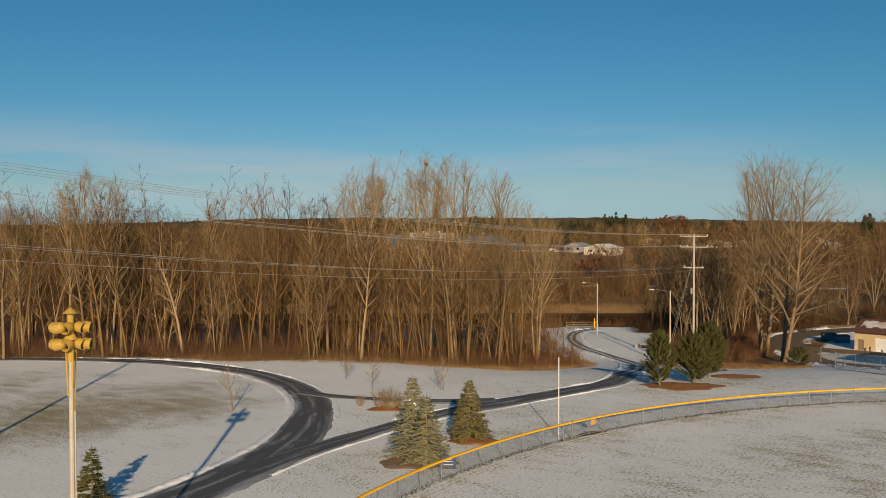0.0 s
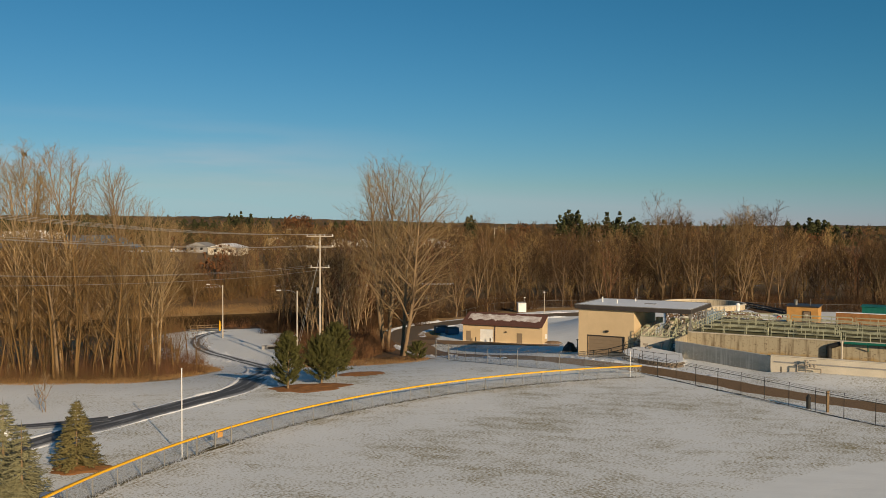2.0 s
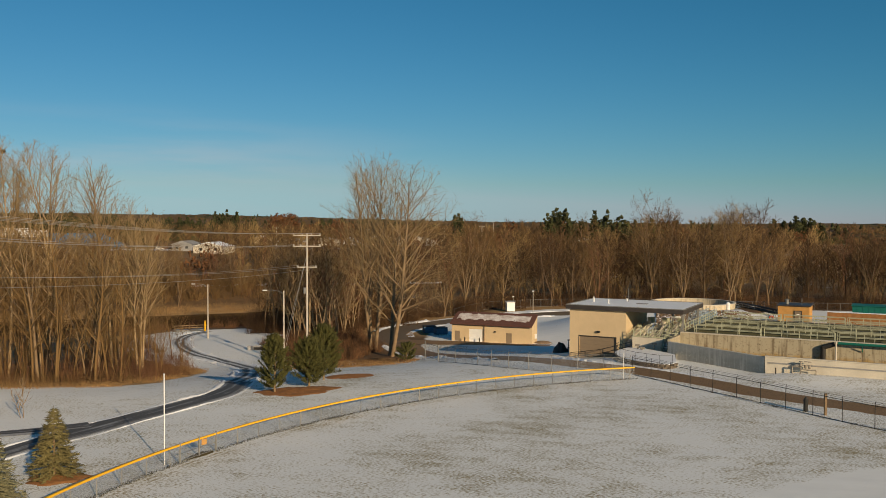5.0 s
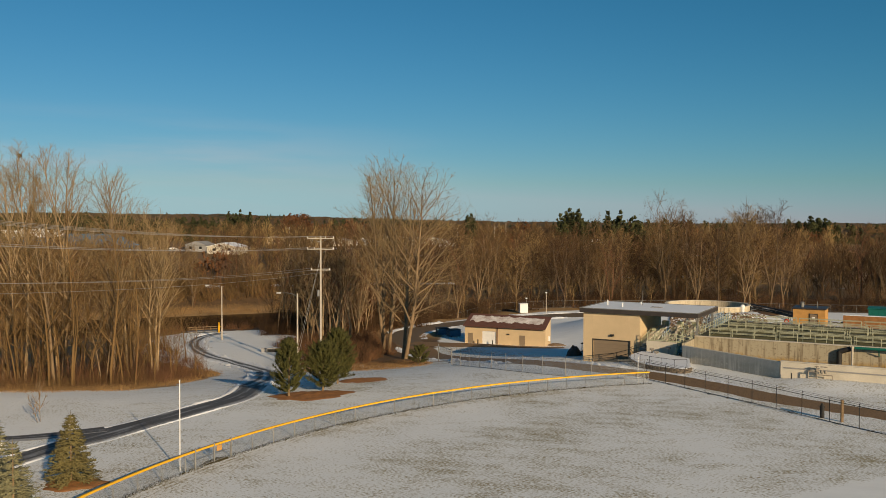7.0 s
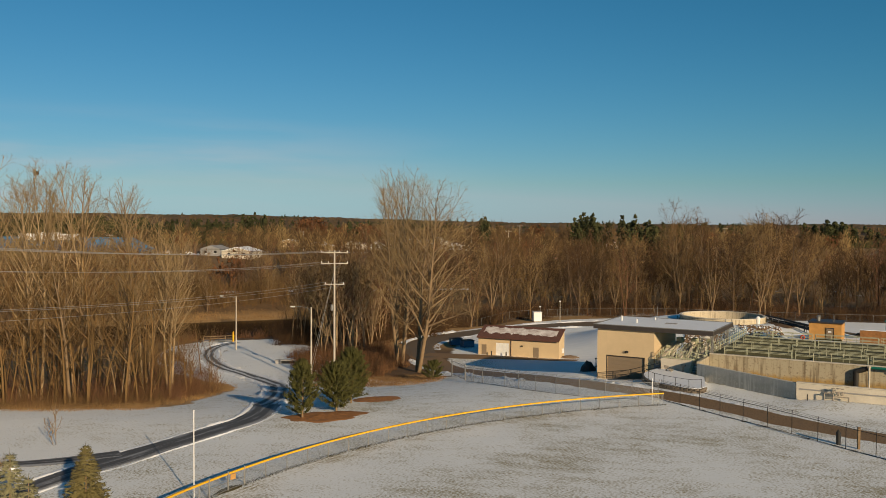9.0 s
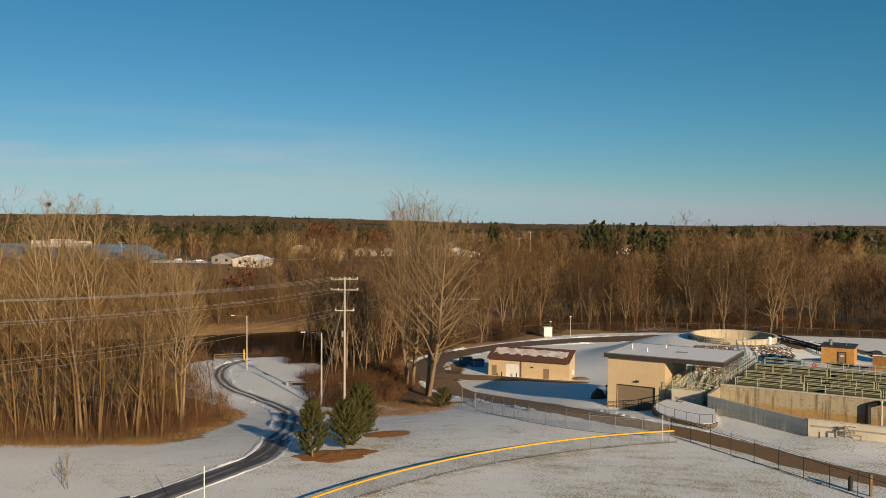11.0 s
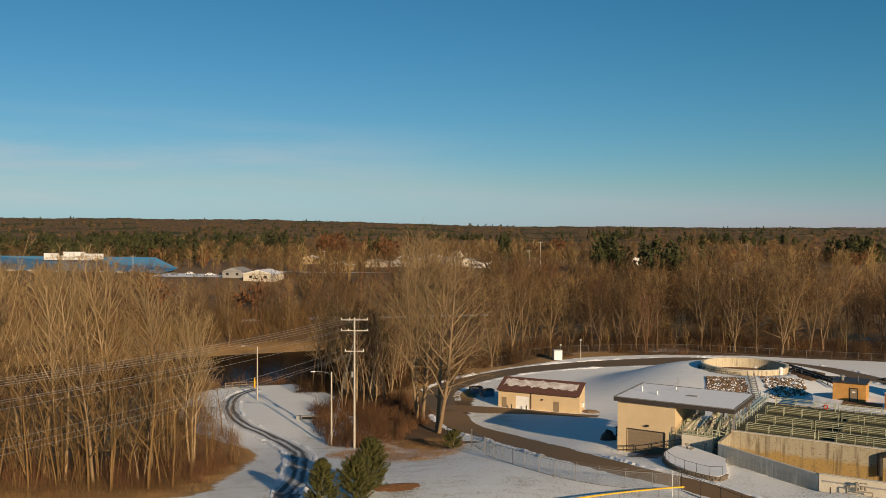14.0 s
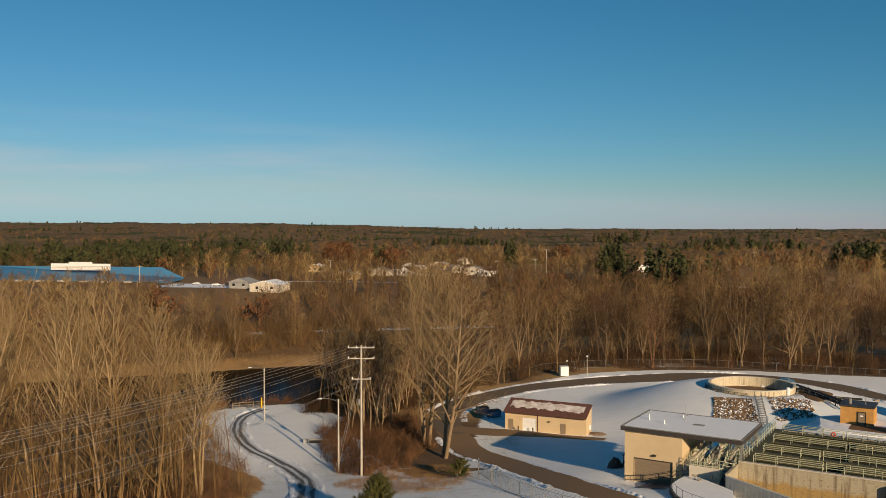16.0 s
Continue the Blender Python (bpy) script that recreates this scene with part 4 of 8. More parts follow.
for k, (x, y) in enumerate(behind):
    H, ob = open_kinds[k % 5]
    sc = rw.uniform(0.9, 1.35) * (1.04 + 0.18 * smooth(50, 85, x) + 0.3 * smooth(42, 50, x) * (1 - smooth(76, 86, x)) if y - np.interp(x, WOOD_X, WOOD_Y) < 62 and su(x, y)[0] < 292 else 0.72)
    c = copy_thing(ob, pose(*at_ground(x, y), rw.uniform(-3, 3), rw.uniform(-3, 3), rw.uniform(0, 360)))
    c.scale = (sc, sc, sc)
for H, ob in wood_kinds + open_kinds:
    for o in (*ob.children_recursive, ob):
        bpy.data.objects.remove(o)


def many_trees(pts, seed, name, label, twigm, scale=(0.8, 1.2), light=False, full=False):
    """A wood as one mesh: a few drawn trees, turned and sized anew at each place."""
    r = np.random.default_rng(seed)
    kinds = [joined(*bare_tree(seed + i, 20 + 1.2 * i, stems=1 + i % 2, limbs=12 if full else 8 if light else 10, boughs=4, shoots=3 if full else 2, twigs=2, spread=0.31 if light else 0.23, crown0=0.2, thick=0.009, fine=False, tw=0.024 if full else 0.036, sway=0.1, droop=0.05)) for i in range(5)]
    Vs, Fs, k = [], [], 0
    for j, (x, y) in enumerate(pts):
        V, Fa = kinds[j % 5]
        a, sc = r.uniform(0, 6.28), r.uniform(*scale)
        c, s = math.cos(a) * sc, math.sin(a) * sc
        W = np.stack([V[:, 0] * c - V[:, 1] * s + x, V[:, 0] * s + V[:, 1] * c + y, V[:, 2] * sc + h1(x, y)], 1)
        Vs.append(W)
        Fs.append(Fa + k)
        k += len(W)
    return tagged(new(name, mesh_from(name, np.concatenate(Vs), np.concatenate(Fs), M[twigm])), label, "wood", kind="stuff")


many_trees(scatter(60, lambda x, y: in_left(x, y) and su(x, y)[1] > -16 and su(x, y)[0] < 130, -110, -35, 50, 160, 2.4), 101, "woodland", "leafless river wood of thin brown stems", "twig", (0.6, 0.95))
many_trees(scatter(95, lambda x, y: in_left(x, y) and su(x, y)[1] < -12 and -x < 1.5 * y, -200, -60, 40, 200, 3.2), 141, "woodland", "tall dense brown wood up the river", "twig", (0.92, 1.1), full=True)
many_trees(scatter(85, lambda x, y: in_left(x, y) and su(x, y)[1] < -12 and su(x, y)[0] > 122 and -x < 1.5 * y, -200, -60, 40, 200, 3.0), 151, "woodland", "dark leafless wood up the river", "twig_dark", (0.98, 1.18), full=True)
many_trees(scatter(75, lambda x, y: 5 < y - np.interp(x, WOOD_X, WOOD_Y) < 24 and x > -34, -34, 150, 185, 300, 3.0), 181, "woodland", "low bushy saplings along the plant fence", "twig_mid", (0.22, 0.45), light=True)
many_trees(scatter(45, lambda x, y: 8 < y - np.interp(x, WOOD_X, WOOD_Y) < 30 and x > -34, -34, 150, 185, 300, 3.0), 191, "woodland", "pale bushy saplings along the plant fence", "twig_pale", (0.25, 0.5), light=True)
many_trees(scatter(46, lambda x, y: y > 176 and 186 < su(x, y)[0] < 213 and 52 < su(x, y)[1] < 84 and -x < 0.272 * y, -64, -20, 176, 240, 1.6), 171, "woodland", "dense dark thicket at the river bend", "twig_dark", (0.42, 0.78), light=True)
# back trees coloured dark to paint in shaded gaps
many_trees(scatter(105, in_far, -330, 260, 120, 420, 3.6), 111, "woodland", "bare wood behind the plant fence", "twig_dark", light=True)
many_trees(scatter(50, in_far, -330, 260, 120, 420, 4.0), 121, "woodland", "far reddish bare wood behind the plant", "twig_red", light=True)


many_trees(scatter(115, lambda x, y: 294 < su(x, y)[0] < 385 and su(x, y)[1] < 96 and noise.noise(Vector((x * 0.025, y * 0.025, 0.5))) > -0.15, -260, 20, 160, 420, 4.0), 131, "woodland", "low bare trees on the far river bank", "twig_red", (0.4, 0.8), light=True)


def lane_gap(x, y):
    """Clear distance to the river lane."""
    return min(math.hypot(x - a, y - b) - w / 2 for a, b, w in RAMP_LINE)


RAMP_LINE = [tuple(p) for p in curve_points(RAMP, 2.0)]


def in_lane_edge(x, y):
    s, u = su(x, y)
    return 112 < s < 178 and 6 + 0.12 * (s - 108) < u < 26 + 0.2 * (s - 108) and 3.0 < lane_gap(x, y) and x < -40 and -x > 0.34 * y


many_trees(scatter(34, in_lane_edge, -90, -34, 95, 190, 2.6), 201, "woodland", "thin saplings beside the river lane", "twig", (0.25, 0.6), light=True)


def in_edge(x, y):
    s, u = su(x, y)
    return 110 + wood_edge(u) * 0.6 < s < 134 and u < 12 + 0.3 * (s - 108) and lane_gap(x, y) > 3


many_trees(scatter(150, in_edge, -170, -35, 45, 160, 1.6), 211, "woodland", "twiggy red-brown shrubs along the wood's edge", "brush", (0.12, 0.3), light=True)
many_trees(scatter(105, in_edge, -170, -35, 45, 160, 2.0), 221, "woodland", "brown saplings under the river wood", "twig", (0.2, 0.5), light=True)


many_trees(scatter(95, lambda x, y: 290 < su(x, y)[0] < 318 and -150 < su(x, y)[1] < 100, -260, 10, 130, 370, 3.0), 231, "woodland", "red-brown shrubs on the far river bank", "brush", (0.12, 0.32), light=True)


def brush(pts, seed, name, label, material, n=40, L=(0.6, 1.8), rad=0.9, r0=0.02):
    r = np.random.default_rng(seed)
    S = []
    for x, y, k in pts:
        a, d = r.uniform(0, 6.28, n), rad * np.sqrt(r.uniform(0, 1, n))
        px, py = x + np.cos(a) * d, y + np.sin(a) * d
        pz = height(px, py) - 0.05
        ln = r.uniform(*L, n) * k
        ln = ln * np.where((su(px, py)[1] < -15) & (su(px, py)[0] < 106.5 + wood_edge(su(px, py)[1])), 0.02, 1)
        lean = r.normal(0, 0.33, (n, 2))
        S.append(np.stack([px, py, pz, px + lean[:, 0] * ln, py + lean[:, 1] * ln, pz + ln, np.full(n, r0)], 1))
    return tagged(new(name, mesh_from(name, *spikes(np.concatenate(S)), M[material])), label, "undergrowth", kind="stuff")


def rand_pts(n, test, box_):
    return [(x, y, rw.uniform(0.6, 1.3)) for x, y in scatter(n, test, *box_, 0.5)]


brush(rand_pts(700, lambda x, y: 108 < su(x, y)[0] < 135 and su(x, y)[1] < 13 + 0.35 * (su(x, y)[0] - 108), (-170, -35, 55, 160)), 1, "undergrowth", "tangled brown brush along the wood's edge", "brush", 26, (0.6, 2.6), 1.3, 0.013)
brush(rand_pts(650, lambda x, y: 107 < su(x, y)[0] < 117 and su(x, y)[1] < 13 + 0.3 * (su(x, y)[0] - 108), (-150, -35, 55, 150)), 21, "undergrowth", "golden-brown weeds along the wood", "twig", 22, (0.5, 2.2), 1.2, 0.012)
brush(rand_pts(500, lambda x, y: 106 < su(x, y)[0] + 3 * math.sin(su(x, y)[1] / 9) < 112 and su(x, y)[1] < 13 + 0.35 * (su(x, y)[0] - 108), (-170, -35, 55, 160)), 2, "dry_grass", "dead orange-brown grass strip before the wood", "dry_grass", 56, (0.15, 0.6), 1.1, 0.016)


brush(rand_pts(330, lambda x, y: 111 < su(x, y)[0] < 140 and su(x, y)[1] < 14 + 0.25 * (su(x, y)[0] - 108), (-190, -35, 30, 170)), 22, "undergrowth", "tangled red-brown scrub between the trunks", "twig_red", 44, (1.2, 4.8), 1.6, 0.02)
# scrub colour paints the shade at the foot of the far wood
brush(rand_pts(420, lambda x, y: 5 < y - np.interp(x, WOOD_X, WOOD_Y) < 34 and x > -34, (-34, 150, 185, 300)), 23, "undergrowth", "leafless scrub behind the plant fence, coloured dark as wood shade", "twig_dark", 46, (1.0, 5.0), 1.9, 0.035)


brush(rand_pts(260, in_lane_edge, (-90, -34, 95, 190)), 24, "undergrowth", "red-brown brush crowding the river lane", "brush", 40, (0.4, 2.4), 1.1, 0.015)

brush(rand_pts(170, lambda x, y: 184 < y < 226 and 186 < su(x, y)[0] < 214 and -x < 0.272 * y and x < -19, (-64, -18, 182, 228)), 25, "undergrowth", "dark tangled thicket at the river bend", "twig_dark", 60, (2.0, 8.0), 1.9, 0.026)

# ---- ball field fence ----
FC, FR = (36.27, 43.47), 62.15


def on_arc(deg, r=FR):
    a = math.radians(deg)
    return FC[0] + r * math.cos(a), FC[1] + r * math.sin(a)


fence = thing("outfield_fence", None, "low chain-link outfield fence with a bright yellow top cap", "fence")
arc = [on_arc(a) for a in np.arange(196, 108.2, -1.0)]


def link_panel(pts, h, material, name="chain_link", z0=0.05):
    bm = bmesh.new()
    uv = bm.loops.layers.uv.new("uv")
    L = 0
    for (x0, y0), (x1, y1) in zip(pts[:-1], pts[1:]):
        d = math.hypot(x1 - x0, y1 - y0)
        a, b = h1(x0, y0), h1(x1, y1)
        f = bm.faces.new([bm.verts.new(p) for p in ((x0, y0, a + z0), (x1, y1, b + z0), (x1, y1, b + h), (x0, y0, a + h))])
        for lp, q in zip(f.loops, ((L, 0), (L + d, 0), (L + d, h), (L, h))):
            lp[uv].uv = q
        L += d
    return bm


part("chain_link", link_panel(arc, 1.26, None), M["link_grey"], fence, "grey chain-link mesh")
cap = bmesh.new()
prev = None
for x, y in arc:
    o = [(FC[0] + (x - FC[0]) * (1 + k / FR), FC[1] + (y - FC[1]) * (1 + k / FR)) for k in (-0.075, 0.075)]
    ring = [cap.verts.new((*o[0], 1.22)), cap.verts.new((*o[0], 1.35)), cap.verts.new((*o[1], 1.35)), cap.verts.new((*o[1], 1.22))]
    if prev:
        for i in range(4):
            cap.faces.new((prev[i], prev[(i + 1) % 4], ring[(i + 1) % 4], ring[i]))
    prev = ring
part("top_cap", cap, M["yellow"], fence, "bright yellow plastic top cap")
pm = None
for a in np.arange(151.4 + 2.2 * 20, 108.4, -2.2):
    if 155 < a < 160:
        continue
    x, y = on_arc(a)
    if pm is None:
        bm = rod((0, 0, -0.2), (0, 0, 1.24), 0.035, n=8)
        pm = bpy.data.meshes.new("post")
        bm.to_mesh(pm)
        pm.materials.append(M["galv"])
    o = new("post", pm)
    o.parent, o.location = fence, (x, y, 0)

edge_pts = [(*on_arc(a), 1.0) for a in np.arange(109, 196, 0.6)] + [(16.2 + (x1 - 16.2) * 1.0, y1, 1.0) for x1, y1 in ((18.2, 102.0), (19.8, 99.4), (21.4, 96.8), (22.8, 94.7), (24.3, 92.7), (27, 88.3), (29.5, 84.0), (31.3, 81.3), (33.1, 78.7))]
brush(edge_pts, 31, "grass_fringe", "dark uncut grass under the fence", "fringe", 40, (0.05, 0.24), 0.32, 0.022)
for a in (159.3, 157.45, 155.8):
    x, y = on_arc(a, FR - 0.05)
    gate_post = part("gate_post", rod((x, y, -0.2), (x, y, 1.42), 0.06, n=10), M["galv"], fence, "thicker steel gate post")
    part("post_cap", rod((x, y, 1.42), (x, y, 1.49), 0.07, 0.02, 10), M["galv"], gate_post)
for a0, a1 in ((159.2, 157.55), (157.35, 155.9)):
    for z in (0.12, 0.66):
        p, q = on_arc(a0, FR - 0.05), on_arc(a1, FR - 0.05)
        part("gate_rail", rod((*p, z), (*q, z), 0.025, n=8), M["galv"], fence)
fx0, fy0 = on_arc(157.0, FR - 0.1)
solo("fence_board", box((0.55, 0.04, 0.42), bevel=0.01), M["brick"], "faded orange board tied to the outfield fence", "board", m=pose(fx0, fy0, 0.98, 0, 4, 67))
# foul poles
for x, y, h in ((-22.8, 65.05, 6.4), (14.8, 102.2, 2.9)):
    fp = thing("foul_pole", pose(x, y, 0), "slim white steel foul pole at the outfield fence", "pole", "foul poles")
    part("pole", rod((0, 0, -0.3), (0, 0, h), 0.042, 0.04, 10), M["white"], fp)
    part("cap", rod((0, 0, h), (0, 0, h + 0.06), 0.065, 0.02, 10), M["white"], fp)

# ---- evergreens, saplings and shrubs near the field ----
def conifer(seed, H, R, levels=30, n=18, droop=0.25, tuft=0.24, r0=0.032):
    """Trunk, and boughs thick with needle sprays, of a spruce."""
    r = np.random.default_rng(seed)
    ax, sp = [], []
    for i in range(levels):
        f = (i + r.uniform(0, 0.8)) / levels
        z = H * (0.04 + 0.94 * f)
        rad = R * (1 - f) ** 0.85 + 0.06
        for j in range(max(4, int(n * (1 - 0.65 * f)))):
            a = r.uniform(0, 6.28)
            L = rad * r.uniform(0.72, 1.12)
            d = np.array([math.cos(a), math.sin(a), 0])
            p0, p1 = np.array([0, 0, z]), np.array([0, 0, z - droop * L * 0.5]) + d * L * 0.6
            p2 = p0 + d * L + (0, 0, -droop * L * 0.55)
            ax += [(*p0, *p1, 0.02, 0.014), (*p1, *p2, 0.014, 0.006)]
            side = np.array([-d[1], d[0], 0])
            for k in range(int(7 + 12 * L / R)):
                g = r.uniform(0.25, 1.0)
                q = p0 + (p2 - p0) * g + (0, 0, -droop * L * 0.15 * (1 - abs(2 * g - 1)))
                v = d * r.uniform(0.3, 1.0) + side * r.normal(0, 0.8) + (0, 0, r.normal(0.08, 0.3))
                v = v / np.linalg.norm(v) * tuft * r.uniform(0.7, 1.6) * (0.6 + 0.4 * H / 5)
                sp.append((*q, *(q + v), r0 * r.uniform(0.8, 1.5)))
    sp.append((0, 0, H * 0.97, 0, 0, H + 0.25, 0.03))
    trunk = [(0, 0, -0.2, 0, 0, H * 0.5, H * 0.02, H * 0.012), (0, 0, H * 0.5, 0, 0, H, H * 0.012, 0.012)]
    return tubes(trunk, 8), joined(tubes(ax, 3), spikes(sp))


def pine(seed, H, R, z0=0.3, whorls=15, arms=12, tufts=9, needles=9):
    """Trunk, and upswept boughs set with bottlebrush tufts, of a young pine."""
    r = np.random.default_rng(seed)
    n = whorls * arms
    f = (np.repeat(np.arange(whorls), arms) + r.uniform(0, 0.9, n)) / whorls
    z = z0 + (H * 0.93 - z0) * f
    a = r.uniform(0, 6.28, n)
    reach = R * (np.minimum(1, (f + 0.2) / 0.42) ** 0.5) * (1 - f ** 2.2) ** 0.75 * r.uniform(0.7, 1.12, n) + 0.12
    lift = 0.25 + 0.75 * f
    P = np.stack([0 * a, 0 * a, z], 1)
    D = np.stack([np.cos(a), np.sin(a), lift], 1)
    D = D / np.linalg.norm(D, axis=1, keepdims=True)
    bough = grow(r, P, D, reach, 4, 0.06, 0.09)
    Q, T, g, k = sprout(r, bough, tufts, 0.35, 1.0, 30, 0.5)
    T = T + np.array([0, 0, 0.35])
    c = np.repeat(Q, needles, 0)
    v = np.repeat(T, needles, 0) + r.normal(0, 0.5, (len(Q) * needles, 3))
    v = v / np.linalg.norm(v, axis=1, keepdims=True)
    needle = spikes(spike_rows(c + r.normal(0, 0.05, c.shape), v, r.uniform(0.16, 0.36, len(c)), np.full(len(c), 0.024)))
    tip = grow(r, np.array([[0, 0, H * 0.8]] * 3), np.array([[r.normal(0, 0.3), r.normal(0, 0.3), 1.0] for _ in range(3)]), np.full(3, H * 0.2), 3, 0.03, 0.1)
    Q, T, g, k = sprout(r, tip, 8, 0.2, 1.0, 40, 0.5)
    crest = spikes(spike_rows(np.repeat(Q, 8, 0), np.repeat(T, 8, 0) + r.normal(0, 0.4, (len(Q) * 8, 3)), r.uniform(0.14, 0.26, len(Q) * 8), np.full(len(Q) * 8, 0.021)))
    trunk = [(0, 0, -0.2, 0.05, 0, H * 0.5, 0.12, 0.08), (0.05, 0, H * 0.5, 0, 0, H * 0.93, 0.08, 0.02)]
    return tubes(trunk, 8), joined(tubes(line_rows(bough, 0 * a + 0.03, 0 * a + 0.01), 3), needle, crest)


def evergreen(name, arr, at, label, leaf, group=""):
    ob = thing(name, pose(*at), label, "tree", group)
    part("trunk", mesh_from("trunk", *arr[0], M["bark"], True), M["bark"], ob)
    part("crown", mesh_from("crown", *arr[1], M[leaf]), M[leaf], ob)
    return ob


def mulch_bed(x, y, rx, ry, label, seed, turn=0, material="mulch", hh=0.12):
    r = np.random.default_rng(seed)
    n, k = 40, 7
    V, Fc = [(0, 0, hh)], []
    ph = r.uniform(0, 6.28, 3)
    for j in range(1, k + 1):
        for i in range(n):
            a = 2 * math.pi * i / n
            w = 1 + 0.08 * math.sin(3 * a + ph[0]) + 0.06 * math.sin(7 * a + ph[1]) + r.normal(0, 0.02)
            V.append((rx * w * j / k * math.cos(a), ry * w * j / k * math.sin(a), hh * (1 - (j / k) ** 2) + (r.normal(0, 0.025) if j < k else -0.1)))
    tri = [(0, 1 + i, 1 + (i + 1) % n) for i in range(n)]
    for j in range(k - 1):
        for i in range(n):
            a, b, c, d = 1 + j * n + i, 1 + j * n + (i + 1) % n, 1 + (j + 1) * n + (i + 1) % n, 1 + (j + 1) * n + i
            tri += [(a, d, c), (a, c, b)]
    ob = new("mulch_bed", mesh_from("mulch_bed", V, tri, M[material], True))
    ob.matrix_world = pose(x, y, h1(x, y) + 0.02, 0, 0, turn)
    return tagged(ob, label, "mulch bed")


evergreen("blue_spruce", conifer(1, 5.9, 2.1), (-30.3, 55.0, 0), "pale blue-green spruce behind the outfield fence", "spruce_blue", "lane-side spruces")
evergreen("blue_spruce", conifer(2, 4.9, 1.9, 26), (-28.3, 53.6, 0), "shorter pale spruce leaning into its taller neighbour", "spruce_blue", "lane-side spruces")
evergreen("spruce", conifer(3, 4.7, 1.85, 28, 24, 0.2), (-29.0, 61.6, 0), "olive-brown young spruce in a mulch ring", "spruce", "lane-side spruces")
evergreen("spruce", conifer(4, 3.6, 1.3, 22, 12), (-41.3, 35.9, 0), "small dark green spruce beside the light pole", "pine")
mulch_bed(-21.2, 67.6, 1.5, 0.5, "worn patch of bare dirt at the fence gate", 7, 66, "fringe", 0.05)
mulch_bed(-29.2, 54.0, 3.0, 2.4, "brown needle litter under two spruces", 1, 40, "gravel")
mulch_bed(-28.6, 61.2, 2.2, 1.6, "brown mulch ring under a young spruce", 2, 20)
mulch_bed(-19.5, 92.5, 4.6, 2.6, "rust-coloured mulch bed under two pines", 3, 25)
mulch_bed(-15.8, 103.2, 3.0, 2.2, "rust-coloured mulch bed under a pine", 4, 25)
evergreen("pine_tree", pine(11, 6.1, 2.05, 0.4), (-21.7, 91.4, 0), "dense green pine in an orange mulch bed", "pine", "pines by the lane")
evergreen("pine_tree", pine(12, 5.2, 2.75, 0.3, 13, 16), (-19.1, 95.6, -0.1), "broad green pine in an orange mulch bed", "pine", "pines by the lane")
evergreen("pine_tree", pine(13, 6.4, 2.65, 0.4, 15, 16), (-18.6, 101.0, -0.4), "taller dark pine behind two others", "pine", "pines by the lane")
evergreen("evergreen_shrub", pine(14, 2.6, 2.0, 0.1, 6, 10), at_ground(-12.3, 130.5), "low dark green juniper under the cottonwood", "pine")


def sapling(x, y, H, seed, stems, label):
    tr, cr = bare_tree(seed, H, stems=stems, limbs=8, boughs=3, shoots=2, twigs=1, spread=0.36, crown0=0.3, thick=0.014, tw=0.009)
    ob = thing("sapling", pose(x, y, h1(x, y), 0, 0, seed * 40), label, "tree", "young lawn trees")
    part("trunk", mesh_from("trunk", *tr, M["bark"], True), M["bark"], ob)
    part("crown", mesh_from("crown", *cr, M["bark"]), M["bark"], ob)


sapling(-52.9, 60.6, 4.6, 3, 1, "slender leafless young tree on the snowy lawn")
sapling(-53.4, 79.2, 3.2, 4, 2, "small forked leafless lawn tree")
sapling(-47.2, 75.2, 3.8, 5, 1, "small leafless lawn tree with spreading twigs")
sapling(-40.7, 78.5, 3.6, 6, 2, "forked leafless young tree on the snow")


def twig_shrub(x, y, h, rad, n, seed, material, label):
    r = np.random.default_rng(seed)
    a, d = r.uniform(0, 6.28, n), rad * np.sqrt(r.uniform(0, 1, n))
    px, py = np.cos(a) * d * 0.45, np.sin(a) * d * 0.45
    L = h * r.uniform(0.6, 1.05, n)
    S = np.stack([px, py, np.full(n, -0.05), np.cos(a) * d, np.sin(a) * d, L, np.full(n, 0.016)], 1)
    T2 = np.stack([px + (np.cos(a) * d - px) * 0.5, py + (np.sin(a) * d - py) * 0.5, L * 0.5, np.cos(a) * d + r.normal(0, 0.25, n), np.sin(a) * d + r.normal(0, 0.25, n), L * 0.95, np.full(n, 0.011)], 1)
    ob = solo("shrub", mesh_from("shrub", *spikes(np.concatenate([S, T2])), M[material]), M[material], label, "shrub", "leafless shrubs", m=pose(x, y, h1(x, y)))
    return ob


for k, (x, y, h) in enumerate(((-41.8, 68.6, 2.1), (-40.6, 68.0, 2.4), (-40.0, 69.0, 2.0))):
    twig_shrub(x, y, h, 1.15, 70, k, "twig_grey", "leafless tan shrub in a mulch bed by the lanes")
twig_shrub(-43.8, 68.0, 1.3, 0.6, 40, 9, "twig_grey", "small leafless shrub beside the lane")
mulch_bed(-40.8, 67.9, 1.9, 1.2, "dark red mulch bed under leafless shrubs", 6, 30)


def boulder(name, size, at, label, seed, material, category="rock", kind=""):
    bm = bmesh.new()
    bmesh.ops.create_icosphere(bm, subdivisions=2, radius=1)
    for v in bm.verts:
        v.co *= 1 + 0.28 * noise.noise(v.co * 1.3 + Vector((seed, 0, 0)))
        v.co.x, v.co.y, v.co.z = v.co.x * size[0], v.co.y * size[1], v.co.z * size[2]
    return solo(name, bm, M[material], label, category, kind=kind, m=pose(*at))


boulder("boulder", (0.9, 0.6, 0.55), (-39.4, 69.6, 0.25), "pale snow-capped boulder in the shrub bed", 3, "snow")

